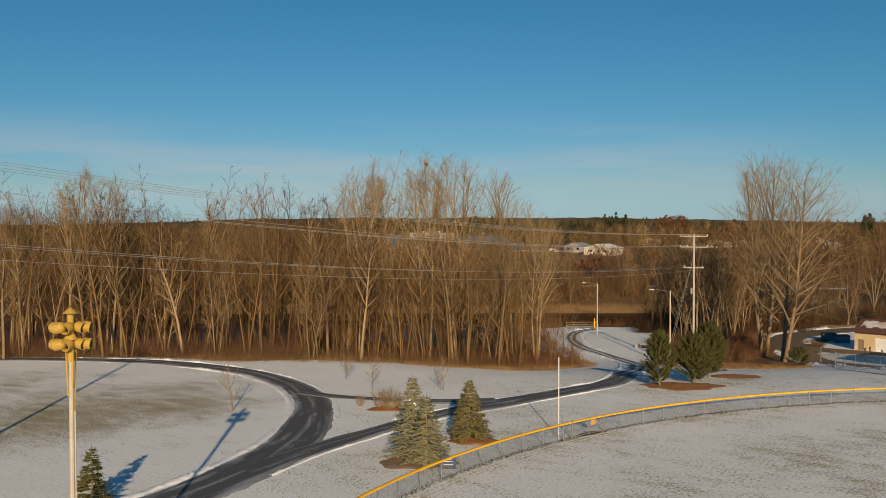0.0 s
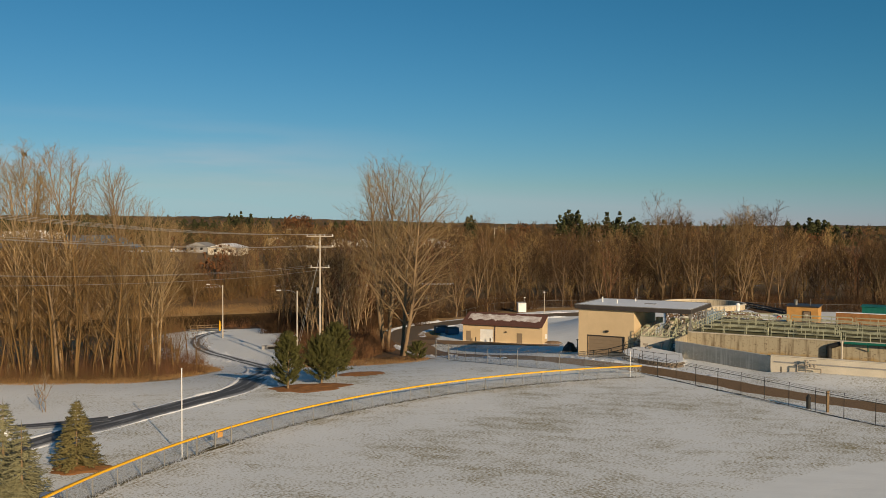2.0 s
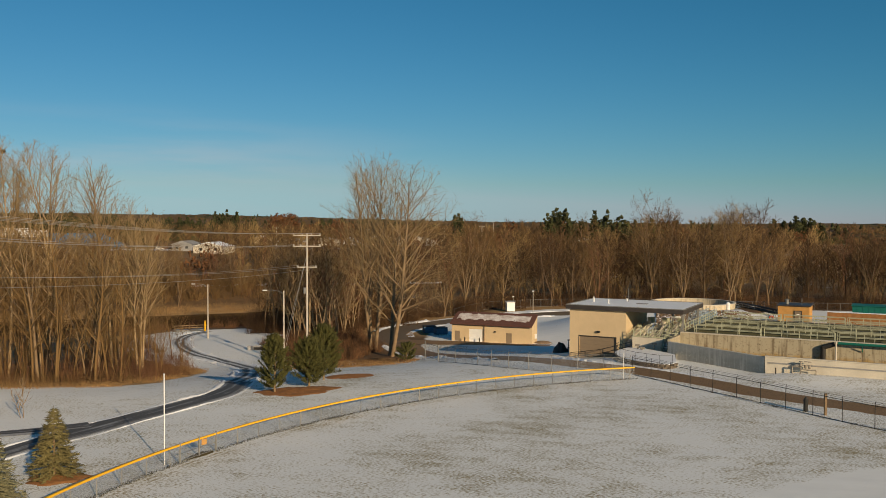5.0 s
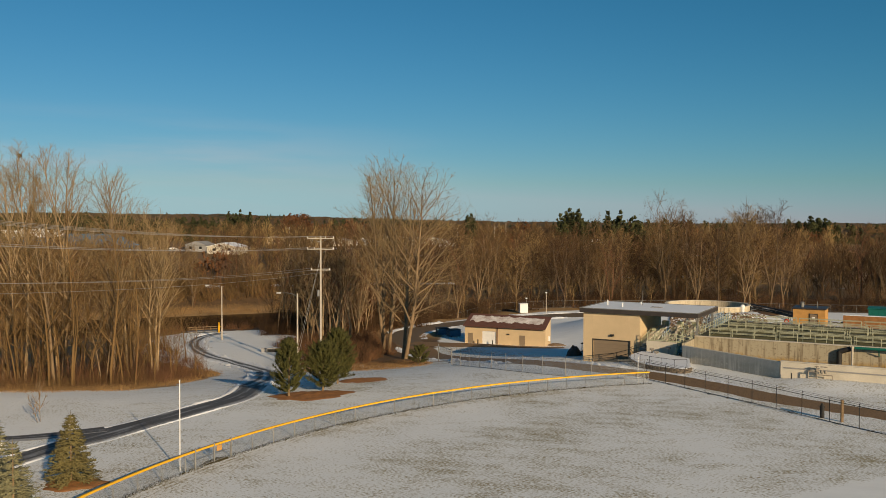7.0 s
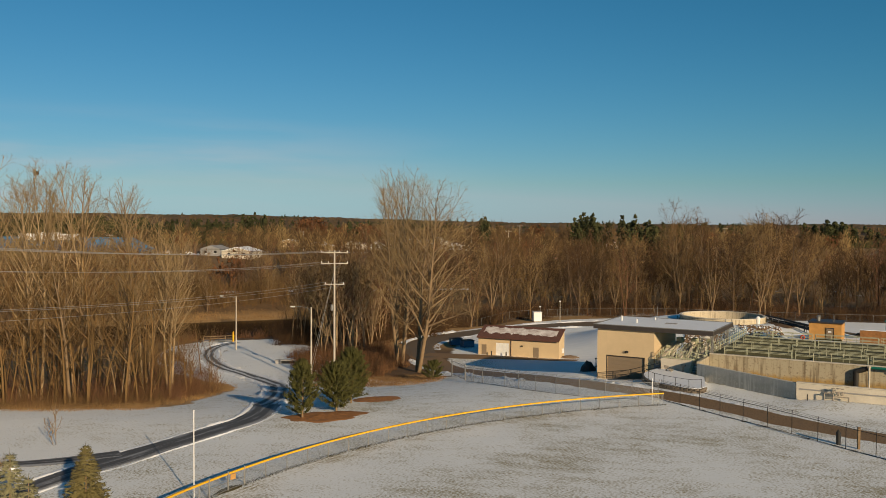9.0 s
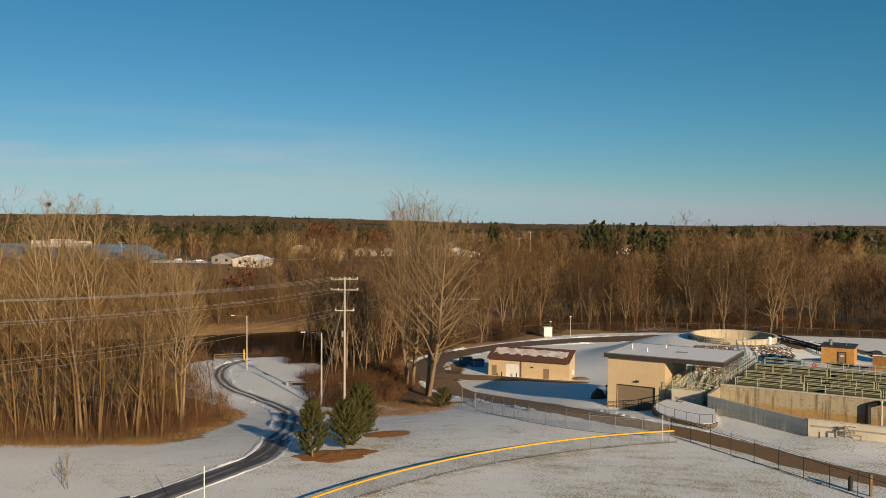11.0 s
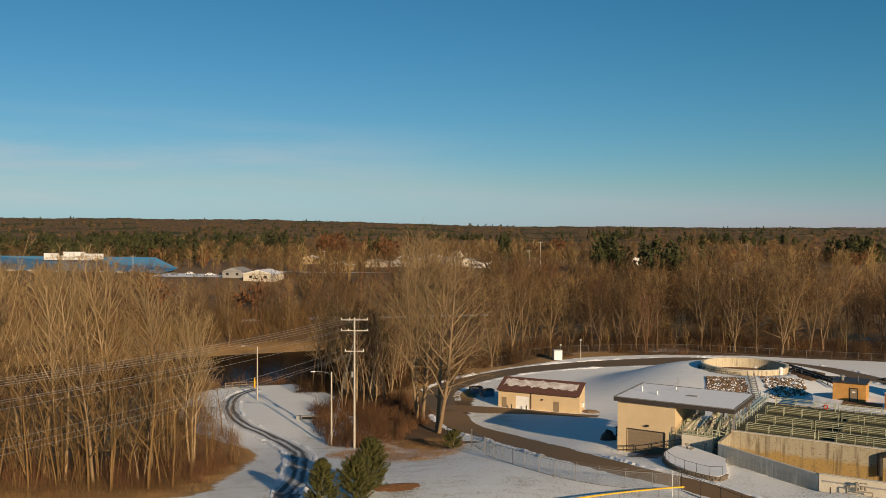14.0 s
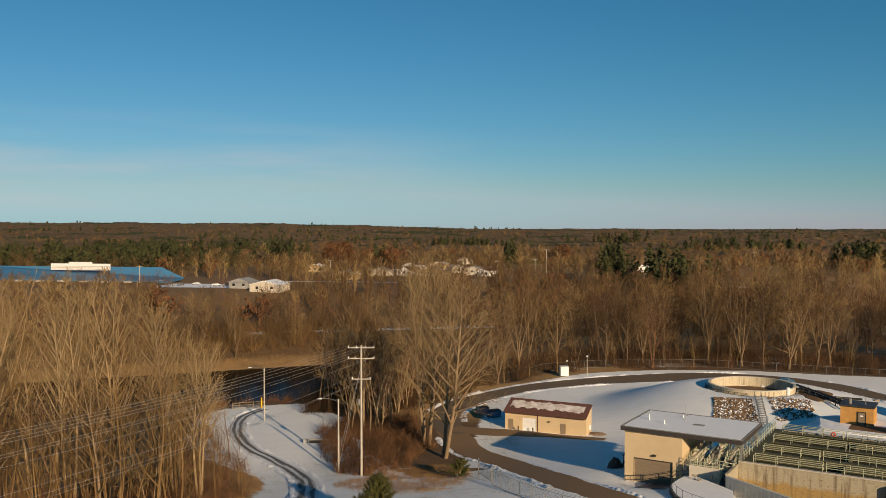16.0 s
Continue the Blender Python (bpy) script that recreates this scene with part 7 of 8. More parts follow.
for j in range(ny_ + 1):
    for i in range(nx_ + 1):
        x = 0.6 + (W_ - 1.4) * i / nx_
        lo_ = 0.75 + 0.45 * (noise.noise(Vector((i * 0.09, 0.3, 5))) + 0.6 * noise.noise(Vector((i * 0.33, 2, 1))))
        hi_ = 3.0 + 0.4 * (noise.noise(Vector((i * 0.1, 7.7, 2))) + 0.5 * noise.noise(Vector((i * 0.37, 4, 1))))
        y = min(3.3, lo_ + (hi_ - lo_) * j / ny_)
        V.append((x, y, Hw + 0.15 + RISE * (y + 0.5) / 4.0 + (0.05 + rs.normal(0, 0.012) if 0 < j < ny_ and 0 < i < nx_ else -0.02)))
for j in range(ny_):
    for i in range(nx_):
        a = j * (nx_ + 1) + i
        if 0.6 * noise.noise(Vector((i * 0.12, j * 0.2, 9))) + 0.25 * noise.noise(Vector((i * 0.45, j * 0.6, 4))) + 0.8 * min(j, ny_ - j) / 8 < 0.06:
            continue
        tri += [(a, a + 1, a + nx_ + 2), (a, a + nx_ + 2, a + nx_ + 1)]
part("snow_patch", mesh_from("snow_patch", V, tri, M["thin_snow"], True), M["thin_snow"], rp, "ragged strip of snow")
part("ridge_cap", span((-0.15, D_ - 0.1, Hw + 1.72), (W_ + 0.15, D_ + 0.2, Hw + 1.96), 0.03), M["roof_red"], sb)
mulch_bed(9.9, 170.4, 1.9, 1.2, "low heap of brown chips beside the service building", 51, -18, "gravel", 0.45)
for x in (3.1, 6.1):
    bo = thing("bollard", SB @ pose(x, -1.0, 0), "short dark bollard before the white door", "bollard", "door bollards")
    part("post", rod((0, 0, -0.4), (0, 0, 1.05), 0.12, n=12), M["black"], bo)
    part("cap", rod((0, 0, 1.05), (0, 0, 1.12), 0.12, 0.06, 12), M["black"], bo)
for k, (x, y) in enumerate(((-13.2, 187.5), (-10.6, 184.5))):
    d = thing("dumpster", pose(x, y, h1(x, y), 0, 0, 20 + 12 * k), "blue steel waste container on the yard", "dumpster", "dumpsters")
    part("body", box((2.6, 1.5, 1.3), (0, 0, 0.75), bevel=0.05), M["blue_bin"], d)
    part("lid", box((2.7, 1.6, 0.1), (0, 0, 1.46), (4, 0, 0), 0.02), M["black"], d)
    for sx in (-1, 1):
        part("wheel", rod((sx, -0.6, 0.1), (sx + 0.12, -0.6, 0.1), 0.12, n=10), M["black"], d)

# ---- far side of the yard ----
wb_ = thing("instrument_box", pose(4.9, 240.0, h1(4.9, 240), 0, 0, 12), "white equipment cabinet on a bank", "cabinet")
part("body", box((2.2, 1.8, 2.4), (0, 0, 1.35), bevel=0.05), M["white"], wb_)
part("hood", box((2.4, 2.0, 0.15), (0, 0, 2.62), bevel=0.03), M["white"], wb_)
# grey sheet paints shade onto one side of the white cabinet
part("shade_side", box((0.06, 1.6, 2.2), (1.13, 0, 1.3)), M["concrete_grey"], wb_)
part("mast", rod((1.0, 0.6, 2.6), (1.0, 0.6, 4.0), 0.05, n=6), M["galv"], wb_)
part("sensor", box((0.5, 0.25, 0.25), (1.0, 0.6, 4.0), bevel=0.05), M["white"], wb_)
yl = thing("yard_lamp", pose(11.0, 238.5, h1(11.0, 238.5)), "slim pale yard lamp by the service road", "lamp post")
part("pole", rod((0, 0, -0.2), (0, 0, 5.6), 0.11, 0.08, 10), M["wood_pole"], yl)
part("lamp_head", box((0.55, 0.35, 0.25), (0, 0, 5.75), bevel=0.06), M["white"], yl)


def car(m, paint, label):
    c = thing("car", m, label, "car")
    bm = bmesh.new()
    prof = [(-2.2, 0.35), (-2.25, 0.75), (-1.6, 0.95), (-1.0, 1.42), (0.55, 1.45), (1.2, 1.0), (2.1, 0.85), (2.25, 0.4)]
    L_ = [bm.verts.new((x, -0.85, z)) for x, z in prof]
    R_ = [bm.verts.new((x, 0.85, z)) for x, z in prof]
    bm.faces.new(L_)
    bm.faces.new(R_[::-1])
    for i in range(len(prof)):
        j = (i + 1) % len(prof)
        bm.faces.new((L_[j], L_[i], R_[i], R_[j]))
    bmesh.ops.recalc_face_normals(bm, faces=list(bm.faces))
    bmesh.ops.bevel(bm, geom=list(bm.edges), offset=0.06, segments=2, affect="EDGES", profile=0.5)
    part("body", bm, M[paint], c)
    part("window", box((1.5, 1.72, 0.36), (-0.2, 0, 1.2), bevel=0.05), M["dark"], c, "dark side glass")
    for x in (-1.4, 1.4):
        for y in (-0.8, 0.8):
            w = part("wheel", rod((x, y - 0.1, 0.33), (x, y + 0.1, 0.33), 0.33, n=16), M["black"], c)
            part("rim", rod((x, y - 0.11, 0.33), (x, y + 0.11, 0.33), 0.18, n=10), M["galv"], w)
    return c


car(pose(60.5, 233, h1(60.5, 233) + 0.08, 0, 0, -10), "blue_bin", "dark blue car parked on the far service road")
for k, (x, y, s_) in enumerate(((80, 214, 1.0), (82, 211, 0.7), (77, 207, 0.6), (72, 204, 0.5), (85, 215, 0.8))):
    boulder("debris_heap", (1.6 * s_, 1.0 * s_, 0.6 * s_), (x, y, h1(x, y) + 0.2), "dark heap of spoil lying on the snow", k, "stone" if k % 2 else "black", "heap")


# trench with a dark steel walkway between the tank and the brick shed
mulch_bed(54.6, 189.0, 3.4, 6.0, "churned brown mud beside the tank", 41, -14, "rust_mud", 0.25)
tw_ = thing("pipe_bridge", None, "dark steel pipe bridge over churned mud", "pipe bridge")
for k, (dx, dz) in enumerate(((0, 0.5), (1.1, 0.5), (0.5, 1.1))):
    p0, p1 = Vector((51.8 + dx, 193.5, h1(52, 193) + dz)), Vector((57.0 + dx, 177.0, h1(56, 178) + dz + 0.6))
    part("beam", rod(p0, p1, 0.2, n=8), M["black"], tw_)
for k in range(5):
    f_ = k / 4
    x, y = 52.2 + 5.2 * f_, 193.5 - 16.5 * f_
    part("support", rod((x, y, h1(x, y) - 0.4), (x, y, h1(x, y) + 1.2 + 0.6 * f_), 0.1, n=6), M["black"], tw_)
railing([(51.4, 194.5, h1(51.4, 194.5)), (53.8, 186, h1(53.8, 186)), (58.4, 178, h1(58.4, 178))], "grey pipe railing beside the pipe bridge", "galv", step=2.0, rails=(1.07, 0.55), m=pose(0, 0, 0), group="dark railings", r=0.05)

# screens, chutes and pipes crowded under the canopy
mc = np.random.default_rng(61)
for k in range(5):
    a0 = 9.4 + 1.15 * k
    mq = plant("bar_screen", "pale weathered screening machine under the canopy", "machine", "screening machines")
    part("frame", box((0.32, 2.6, 0.2), (a0, 2.0 + 1.1 * (k % 3), 2.0 + 0.25 * (k % 2)), (28 + 4 * k, 0, -8), 0.03), M["concrete"], mq)
    part("motor", rod((a0, 3.2 + 1.1 * (k % 3), 2.9), (a0 + 0.5, 3.2 + 1.1 * (k % 3), 2.9), 0.2, n=10), M["rail"], mq)
    part("chute", box((0.36, 0.8, 0.5), (a0 + 0.2, 0.6 + 0.8 * (k % 2), 1.5), (-18, 0, 10), 0.03), M["rail"], mq)
    part("leg", rod((a0 - 0.2, 1.0, 0.0), (a0 - 0.2, 1.0, 1.9), 0.06, n=6), M["galv"], mq)
for k in range(5):
    a0 = 9.0 + 1.25 * k
    railing([(a0, -0.7 + 0.2 * k, 0.9), (a0 + 0.25, 4.2, 2.1), (a0 + 0.3, 8.0, 2.1)], "pale pipe railing between the screens", "rail", step=0.9, rails=(1.07, 0.6))
# ---- far land ----
def fuzzy(seed, H, R, n, r0, z0=0.15):
    """A far bare tree: a cloud of upswept twigs on a stem."""
    r = np.random.default_rng(seed)
    f = r.uniform(0, 1, n)
    a = r.uniform(0, 6.28, n)
    z = H * (z0 + (0.95 - z0) * f ** 0.8)
    rad = R * np.sin(np.pi * np.clip(0.12 + 0.85 * f, 0, 1)) ** 0.6 * r.uniform(0.3, 1.05, n)
    q = np.stack([np.cos(a) * rad, np.sin(a) * rad, z], 1)
    p = np.stack([np.cos(a) * rad * 0.35, np.sin(a) * rad * 0.35, z - H * r.uniform(0.10, 0.26, n)], 1)
    S = np.concatenate([np.concatenate([p, q, np.full((n, 1), r0)], 1), [(0, 0, -0.5, 0, 0, H * 0.8, r0 * 1.6)]])
    return spikes(S)


def leafy(seed, H, R, n, size):
    """A far broad crown: clumps of leaf sprays about a short stem."""
    r = np.random.default_rng(seed)
    v = r.normal(0, 1, (n, 3))
    v = v / np.linalg.norm(v, axis=1, keepdims=True)
    lump = 0.78 + 0.22 * np.sin(4 * v[:, 0] + seed) * np.cos(5 * v[:, 1]) + r.uniform(-0.25, 0.08, n)
    p = v * np.array([R, R, H * 0.42]) * lump[:, None] + np.array([0, 0, H * 0.56])
    d = r.normal(0, 1, (n, 3))
    d = d / np.linalg.norm(d, axis=1, keepdims=True) * size * r.uniform(0.7, 1.4, (n, 1))
    S = np.concatenate([p, p + d, np.full((n, 1), size * 0.42)], 1)
    limbs = [(0, 0, H * 0.2, R * 0.6 * math.cos(a), R * 0.6 * math.sin(a), H * 0.6, 0.3) for a in range(6)]
    return spikes(np.concatenate([S, limbs, [(0, 0, -0.5, 0, 0, H * 0.7, 0.6)]]))


def strew(kinds, pts, name, label, material, seed, category="wood", sc=(0.75, 1.25)):
    r = np.random.default_rng(seed)
    P = np.array(pts)
    zz = height(P[:, 0], P[:, 1])
    Vs, Fs, k = [], [], 0
    for j in range(len(P)):
        V, Fa = kinds[j % len(kinds)]
        a, s_ = r.uniform(0, 6.28), r.uniform(*sc)
        c, s = math.cos(a) * s_, math.sin(a) * s_
        Vs.append(np.stack([V[:, 0] * c - V[:, 1] * s + P[j, 0], V[:, 0] * s + V[:, 1] * c + P[j, 1], V[:, 2] * s_ + zz[j]], 1))
        Fs.append(Fa + k)
        k += len(V)
    return tagged(new(name, mesh_from(name, np.concatenate(Vs), np.concatenate(Fs), M[material])), label, category, kind="stuff")


def fan(n, d0, d1, seed, a0=-30, a1=62, power=1.0, keep=None):
    """Places in a wide sector towards the horizon."""
    r = np.random.default_rng(seed)
    out = []
    while len(out) < n:
        d = d0 * (d1 / d0) ** (r.uniform(0, 1) ** power)
        a = math.radians(r.uniform(a0, a1))
        x, y = -math.sin(a) * d, math.cos(a) * d
        if keep is None or keep(x, y):
            out.append((x, y))
    return out


CLEAR = ((-250, 420, 90, 60), (-134, 380, 24, 44), (-170, 405, 34, 40), (-75, 515, 55, 14), (90, 480, 60, 5), (-80, 600, 40, 10))


def wooded(x, y):
    if su(x, y)[0] < 340 or (y < 330 and x > -60):
        return False
    return all(abs(x - a) > c or abs(y - b) > d for a, b, c, d in CLEAR)


def patch(x, y, s=0.006, o=0.0):
    return noise.noise(Vector((x * s + o, y * s, 3.3)))


def stand(left_deg, half_deg, d, depth, n, seed):
    """A clump of trees about one bearing, degrees left of north."""
    r = np.random.default_rng(seed)
    return [(-math.sin(a) * q, math.cos(a) * q) for a, q in ((math.radians(left_deg + r.normal(0, half_deg * 0.55)), d + r.uniform(-depth, depth)) for _ in range(n))]


fz = [fuzzy(i, 11 + i, 4.4 + 0.4 * i, 34, 0.125) for i in range(5)]
strew(fz, fan(1750, 345, 860, 1, keep=lambda x, y: wooded(x, y) and patch(x, y) > -0.35), "far_woods", "brown leafless woods over gently rolling land", "twig_mid", 1)
strew(fz, fan(650, 340, 900, 2, keep=lambda x, y: wooded(x, y) and patch(x, y, 0.008, 7) > 0.05), "far_woods", "paler leafless trees among far woods", "twig_pale", 2)
plainw = np.random.default_rng(77)
strew(fz, [(plainw.uniform(-60, 210), plainw.uniform(300, 430)) for _ in range(330)], "far_woods", "brown leafless treetops behind the plant wood", "twig_mid", 12, sc=(1.0, 1.6))
strew([leafy(61, 22, 13, 900, 1.3)], [(-139, 573)], "rust_oak", "broad rust-leaved oak above the far woods", "rust_leaf", 33, "tree", (1.0, 1.0))
strew([leafy(62 + i, 13 + i, 6, 160, 1.2) for i in range(3)], stand(10.6, 1.0, 640, 40, 5, 3) + stand(-0.5, 0.8, 700, 30, 3, 4), "far_woods", "rust-leaved oaks beyond the river", "rust_leaf", 34)
strew([leafy(20 + i, 10 + i, 4.6, 70, 1.2) for i in range(3)], fan(70, 340, 800, 3, keep=lambda x, y: wooded(x, y) and patch(x, y, 0.01, 13) > 0.12), "far_woods", "rust-leaved oaks among bare woods", "rust_leaf", 3)


def far_conifer(seed, H, R, n=84, size=1.45):
    """A far pine: lumpy dark crown of short sprays on a bare stem."""
    r = np.random.default_rng(seed)
    f, a = r.uniform(0, 1, n), r.uniform(0, 6.28, n)
    lump = 1 + 0.3 * np.sin(3 * a + 5 * f + seed)
    rad = R * (1 - f) ** 0.6 * np.minimum(1, 0.45 + 2.2 * f) * lump * r.uniform(0.3, 1.0, n)
    p = np.stack([np.cos(a) * rad, np.sin(a) * rad, H * (0.22 + 0.76 * f)], 1)
    d = r.normal(0, 1, (n, 3)) + np.stack([np.cos(a), np.sin(a), 0.2 + 0 * a], 1)
    d = d / np.linalg.norm(d, axis=1, keepdims=True) * size * r.uniform(0.7, 1.4, (n, 1))
    return spikes(np.concatenate([np.concatenate([p - d * 0.4, p + d * 0.6, np.full((n, 1), size * 0.45)], 1), [(0, 0, -0.5, 0, 0, H * 0.95, 0.35)]]))


fc = [far_conifer(i, 12 + 1.2 * i, 3.6 + 0.3 * i) for i in range(5)]
tallc = [far_conifer(20 + i, 17 + 1.2 * i, 4.4) for i in range(4)]
ever = []
for k, (bear, half, d, depth, n) in enumerate(((26.4, 4.4, 720, 150, 430), (20.5, 2.2, 900, 60, 60), (10.5, 1.0, 660, 30, 10), (-19.2, 1.5, 690, 30, 44), (34, 2.0, 700, 60, 60), (-12.5, 3.5, 980, 60, 70), (5.5, 3.0, 1150, 60, 60))):
    ever += stand(bear, half, d, depth, n, 50 + k)
strew(fc, ever, "far_conifers", "dark green pine stands in the distance", "far_pine", 6)
ever = []
for k, (bear, half, d, depth, n) in enumerate(((16.9, 1.4, 700, 35, 22), (2.3, 0.8, 640, 20, 10), (-4.4, 1.1, 490, 16, 20), (-8.1, 1.9, 455, 22, 42), (-5.0, 1.4, 1500, 40, 40))):
    ever += stand(bear, half, d, depth, n, 70 + k)
strew(tallc, ever, "far_conifers", "tall dark pines standing over bare woods", "far_pine", 7)
strew(fz, [(plainw.uniform(-345, -178), plainw.uniform(392, 416)) for _ in range(90)], "far_woods", "brown scrub before the blue-roofed store", "twig", 14, sc=(0.4, 0.75))
soft = [fuzzy(80 + i, 10 + 0.5 * i, 5.5, 44, 0.22, 0.05) for i in range(5)]
strew(soft, fan(420, 640, 1000, 17, power=1.0, keep=wooded), "far_canopy", "brown treetops of woods beyond the houses", "twig", 17, sc=(0.8, 1.3))
haze = [fuzzy(90 + i, 10 + 0.7 * i, 5.5, 20, 0.34, 0.2) for i in range(5)]
strew(haze, fan(1900, 760, 2300, 18, power=0.9, keep=lambda x, y: patch(x, y, 0.004, 4) > -0.3), "far_canopy", "bare brown crowns rolling to the horizon", "twig", 18, sc=(0.8, 1.35))
strew(haze, fan(400, 780, 2300, 19, power=0.9, keep=lambda x, y: patch(x, y, 0.004, 9) > 0.0), "far_canopy", "reddish bare crowns among far woods", "twig_red", 19, sc=(0.8, 1.25))
strew([far_conifer(30 + i, 10 + i, 4, 34, 2.2) for i in range(4)], fan(300, 1000, 3200, 20, power=0.8, keep=lambda x, y: patch(x, y, 0.0035, 21) > 0.22), "far_conifers", "dark pine belts on far slopes", "far_pine", 20, sc=(0.9, 1.4))


def canopy_material():
    """Bare brown crowns with stands of dark pine."""
    m = bpy.data.materials.new("distant_canopy")
    m.use_nodes = True
    n, l = m.node_tree.nodes, m.node_tree.links
    b = n["Principled BSDF"]
    b.inputs["Roughness"].default_value, b.inputs["Specular IOR Level"].default_value = 0.95, 0.05
    tc = n.new("ShaderNodeTexCoord")

    def nz(scale, detail=4):
        t = n.new("ShaderNodeTexNoise")
        t.inputs["Scale"].default_value, t.inputs["Detail"].default_value = scale, detail
        l.new(tc.outputs["Object"], t.inputs["Vector"])
        return t.outputs[0]

    def rng(v, lo, hi):
        q = n.new("ShaderNodeMapRange")
        q.inputs["From Min"].default_value, q.inputs["From Max"].default_value = lo, hi
        l.new(v, q.inputs["Value"])
        return q.outputs[0]

    def mix(f, c1, c2):
        q = n.new("ShaderNodeMix")
        q.data_type = "RGBA"
        l.new(f, q.inputs[0])
        for i, v in ((6, c1), (7, c2)):
            if isinstance(v, tuple):
                q.inputs[i].default_value = (*v, 1)
            else:
                l.new(v, q.inputs[i])
        return q.outputs[2]

    brown = mix(rng(nz(0.12), 0.35, 0.65), (0.105, 0.07, 0.038), (0.2, 0.135, 0.072))
    brown = mix(rng(nz(0.03), 0.62, 0.75), brown, (0.15, 0.075, 0.038))
    green = mix(nz(0.1), (0.04, 0.046, 0.02), (0.085, 0.09, 0.036))
    l.new(mix(rng(nz(0.0055), 0.555, 0.60), brown, green), b.inputs["Base Color"])
    return m


# the roof of the woods that run on to the horizon
cw = np.random.default_rng(91)
na_, nd_ = 640, 120
ang = np.radians(np.linspace(-34, 64, na_))
dist = 700 * (4600 / 700) ** np.linspace(0, 1, nd_)
AA, DD = np.meshgrid(ang + 0 * ang, dist)
AA = AA + cw.normal(0, 0.0006, AA.shape)
DD = DD * (1 + cw.normal(0, 0.003, DD.shape))
CX, CY = -np.sin(AA) * DD, np.cos(AA) * DD
tops = 6.2 + cw.normal(0, 0.8, AA.shape) + 1.6 * np.sin(CX / 23 + 3 * np.sin(CY / 61)) * np.sin(CY / 31 + 1) + 2.0 * np.sin(CX / 71) * np.sin(CY / 93 + 1)
tops[0] = -1
CZ = height(CX, CY) + tops
ci = np.arange(na_ * nd_).reshape(nd_, na_)
CF = np.stack([ci[:-1, :-1], ci[1:, :-1], ci[1:, 1:], ci[:-1, 1:]], -1).reshape(-1, 4)
CF = np.concatenate([CF[:, [0, 2, 1]], CF[:, [0, 3, 2]]])
tagged(new("far_canopy", mesh_from("far_canopy", np.stack([CX, CY, CZ], -1).reshape(-1, 3), CF, canopy_material())), "brown and dark green woods rolling to the horizon", "wood", kind="stuff")


strip([(-120, 306, 5), (-100, 316, 5), (-75, 327, 5), (-50, 338, 5), (-20, 350, 5)], 0.12, M["snow"], "road", "snow-covered track along the far river bank")


# houses and sheds across the river
def house(x, y, w, d, h, rise, yaw, walls, roof, label, windows=3):
    z = h1(x, y)
    ob = thing("house", pose(x, y, z, 0, 0, yaw), label, "house", "houses across the river")
    part("wall", box((w, d, h + 1), (0, 0, h / 2 - 0.5)), M[walls], ob)
    bm = bmesh.new()
    o = 0.5
    pr = [bm.verts.new((sx, -d / 2 - o, zz_)) for sx, zz_ in ((-w / 2 - o, h), (0, h + rise), (w / 2 + o, h))]
    pb = [bm.verts.new((v.co.x, d / 2 + o, v.co.z)) for v in pr]
    bm.faces.new(pr)
    bm.faces.new(pb[::-1])
    for i in range(3):
        j = (i + 1) % 3
        bm.faces.new((pr[j], pr[i], pb[i], pb[j]))
    bmesh.ops.recalc_face_normals(bm, faces=list(bm.faces))
    rp = part("roof", bm, M[roof], ob)
    gb_ = bmesh.new()
    g = [gb_.verts.new((sx, -d / 2 - o - 0.04, zz_)) for sx, zz_ in ((-w / 2, h - 0.02), (w / 2, h - 0.02), (0, h + rise - 0.3))]
    gb_.faces.new(g)
    part("gable", gb_, M[walls], rp)
    for k in range(windows):
        px = -w / 2 + w * (k + 0.5) / windows
        wi = part("window", box((1.3, 0.06, 1.3), (px, -d / 2 - 0.03, h * 0.55)), M["dark"], ob, "dark window")
        part("frame", box((1.6, 0.04, 0.12), (px, -d / 2 - 0.04, h * 0.55 - 0.72)), M["white"], wi)
    return ob


house(-129.5, 400, 14.5, 14, 3.0, 2.0, -4, "concrete", "snow", "pale hall with a low white gable across the river", 2)
house(-146, 410, 10, 12, 3.0, 1.8, -4, "concrete_grey", "concrete_grey", "low grey shed beside a pale hall", 2)
bl = thing("store_building", pose(-247, 452, 4.6, 0, 0, -4), "long blue-roofed store with a white front panel", "building")
part("wall", box((114, 20, 4.0), (-10, 0, -0.6)), M["concrete_grey"], bl)
rb = bmesh.new()
top = [(-72, -13, 1.2), (40, -13, 1.2), (52, -12, 0.6), (52, 4, 2.0), (38, 6, 7.6), (-72, 6, 7.6)]
vt = [rb.verts.new(p) for p in top]
rb.faces.new(vt)
exr = bmesh.ops.extrude_face_region(rb, geom=list(rb.faces))
bmesh.ops.translate(rb, vec=(0, 0, -0.5), verts=[v for v in exr["geom"] if isinstance(v, bmesh.types.BMVert)])
bmesh.ops.recalc_face_normals(rb, faces=list(rb.faces))
part("roof", rb, M["blue_metal"], bl, "bright blue metal roof slope")
fp_ = part("front_panel", box((36, 0.6, 3.6), (-8, 1.0, 7.6)), M["white"], bl, "white fascia panel")
part("front_panel", box((14, 0.6, 1.0), (-8, 1.0, 9.8)), M["white"], bl, "white raised panel")
for k in range(3):
    part("stripe", box((35, 0.1, 0.25), (-8, 0.64, 6.4 + 0.75 * k)), M["wood_pole"], fp_, "thin tan line")
for k in range(8):
    part("awning", box((4.6, 0.4, 0.9), (-62 + 13 * k, -13.2, 0.5)), M["wood_pole"] if k % 2 else M["white"], bl)
rh = np.random.default_rng(77)
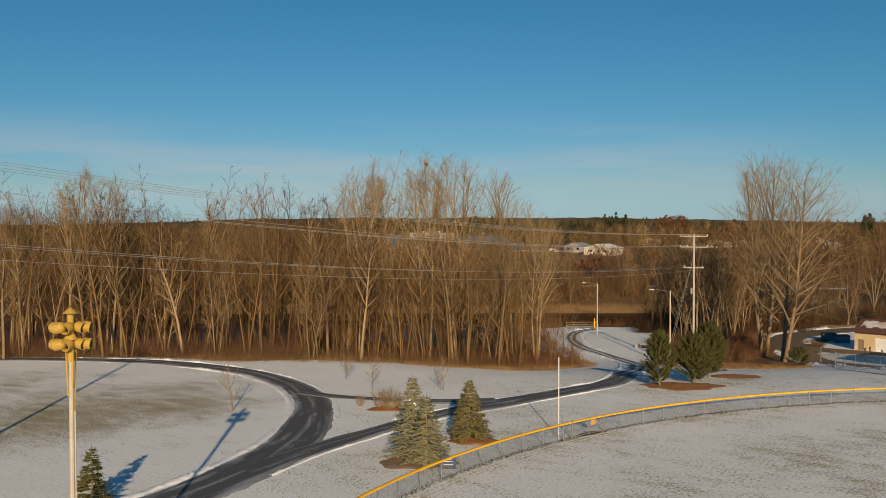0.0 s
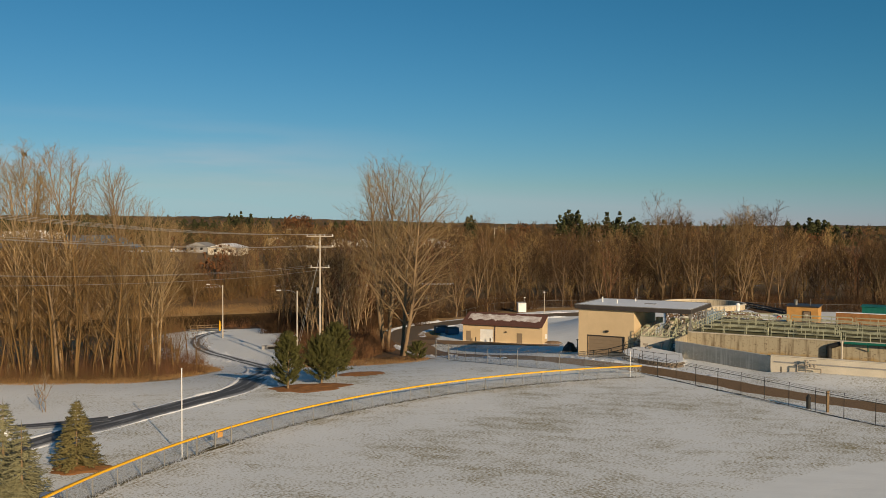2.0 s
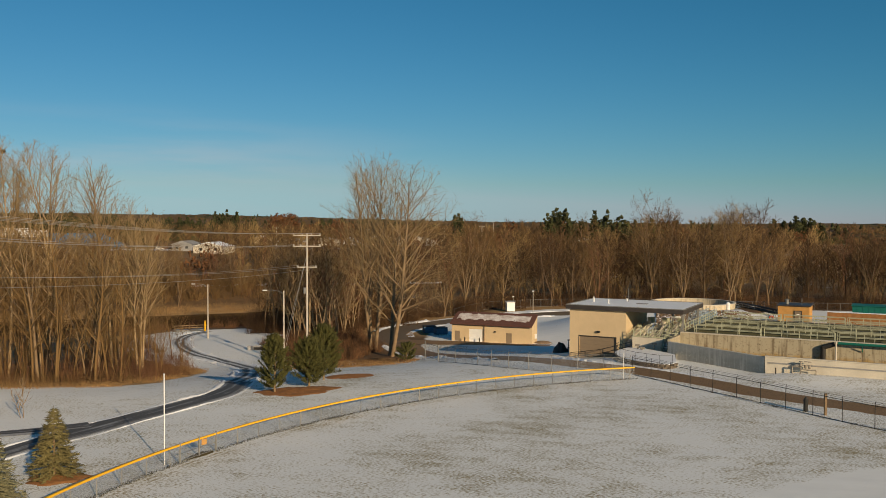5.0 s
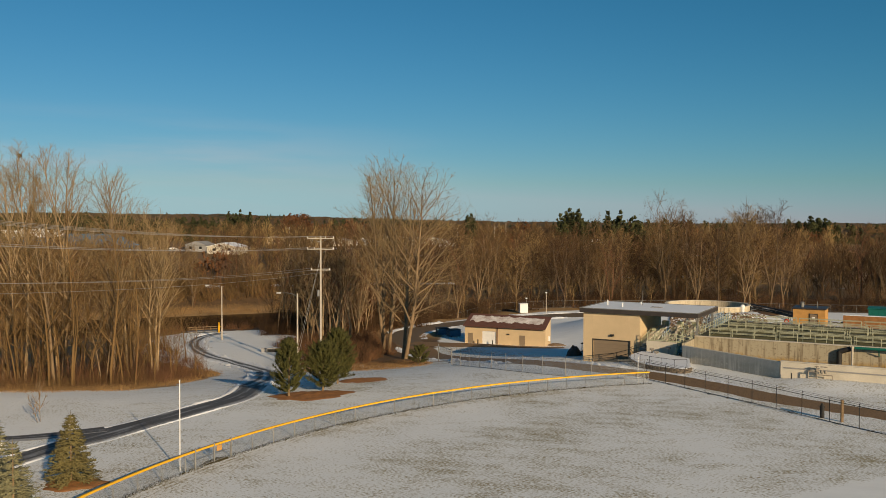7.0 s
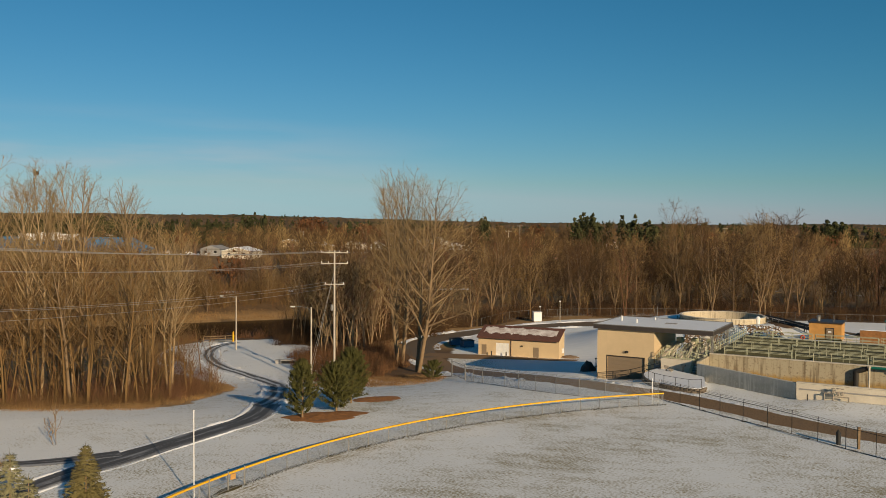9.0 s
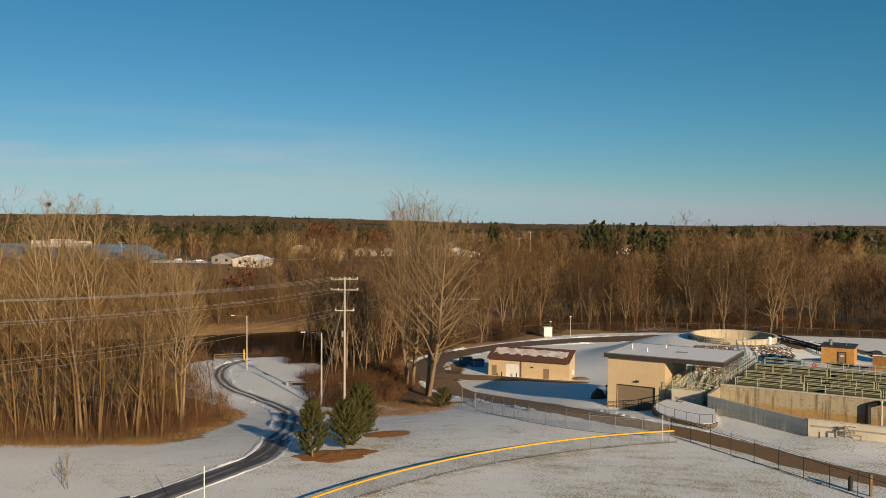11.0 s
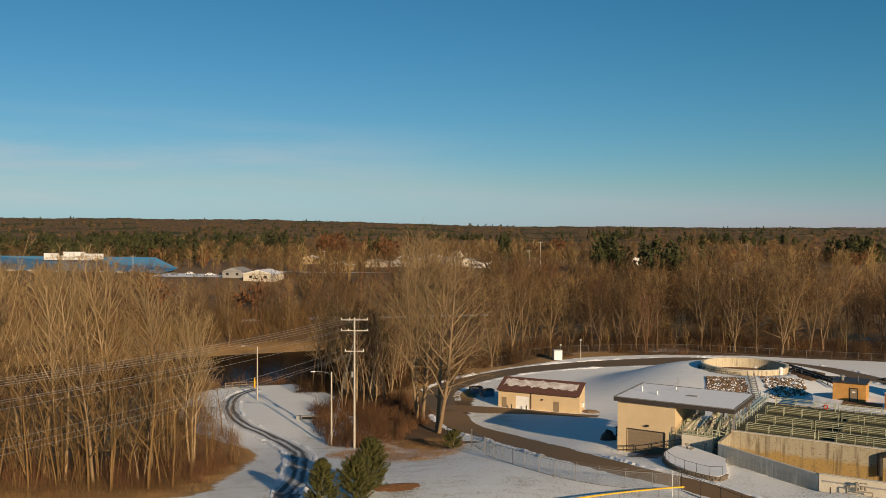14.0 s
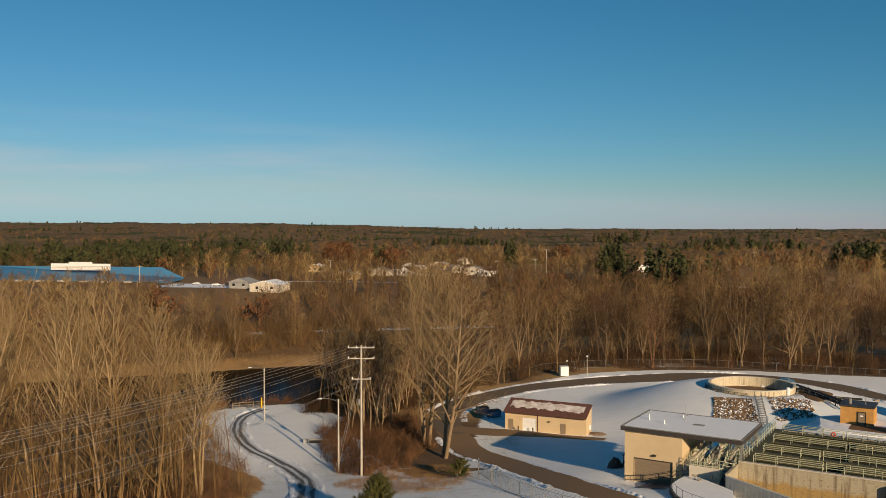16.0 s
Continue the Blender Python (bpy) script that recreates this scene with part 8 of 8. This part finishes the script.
for k, (x, y) in enumerate(((-100, 520), (-84, 527), (-70, 517), (-58, 560), (-92, 600), (-75, 612), (-45, 540), (-36, 522), (-112, 482), (-66, 690), (62, 590), (-150, 560))):
    w = rh.uniform(9, 15)
    house(x, y, w, 9, rh.uniform(2.8, 4.2), rh.uniform(1.4, 2.4), rh.uniform(-30, 30), ("concrete", "white", "tan")[k % 3], ("concrete_grey", "roof_red", "snow")[k % 3], "small far house among bare trees", 3)
for k, (x, y) in enumerate(((-163, 418), (-158, 421), (-176, 424), (-152, 424), (-182, 419))):
    car(pose(x, y, h1(x, y) + 0.05, 0, 0, rh.uniform(0, 180)), ("white", "black", "white", "blue_bin", "galv")[k], "car parked on a snowy lot across the river")
lot = bmesh.new()
for i in range(13):
    for j in range(9):
        x, y = -192 + 5 * i, 406 + 3.4 * j
        lot.verts.new((x, y, h1(x, y) + 0.08))
lot.verts.ensure_lookup_table()
for i in range(12):
    for j in range(8):
        lot.faces.new([lot.verts[q] for q in (i * 9 + j, (i + 1) * 9 + j, (i + 1) * 9 + j + 1, i * 9 + j + 1)])
solo("parking_lot", lot, M["snow"], "snow-covered parking lot across the river", "parking lot", kind="structure")
for k, (x, y, t_) in enumerate(((94.5, 537, 14.3), (-26, 470, 16), (-6, 470, 17), (30, 480, 17), (62, 500, 18), (-70, 480, 15), (-118, 470, 16), (128, 560, 19), (-210, 432, 14), (40, 560, 20), (0, 560, 20))):
    utility_pole(x, y, t_, 8, ((t_ - 0.4, 1.6, (-0.9, 0.9)),), "thin far utility pole above bare trees", 0.2)
# pale open ground between the far woods
for k, (x, y, w, d) in enumerate(((96, 478, 52, 4), (-75, 512, 50, 6), (-120, 455, 40, 4), (-85, 596, 36, 5))):
    bm = bmesh.new()
    n = 24
    vs = []
    for i in range(n):
        a = 2 * math.pi * i / n
        q = 1 + 0.15 * math.sin(3 * a + k)
        px, py = x + w * q * math.cos(a), y + d * q * math.sin(a)
        vs.append(bm.verts.new((px, py, h1(px, py) + 0.25)))
    c = bm.verts.new((x, y, h1(x, y) + 0.35))
    for i in range(n):
        bm.faces.new((vs[i], vs[(i + 1) % n], c))
    solo("snow_clearing", bm, M["snow" if k > 1 else "dry_grass"], "snowy clearing among far bare woods", "clearing", kind="structure")
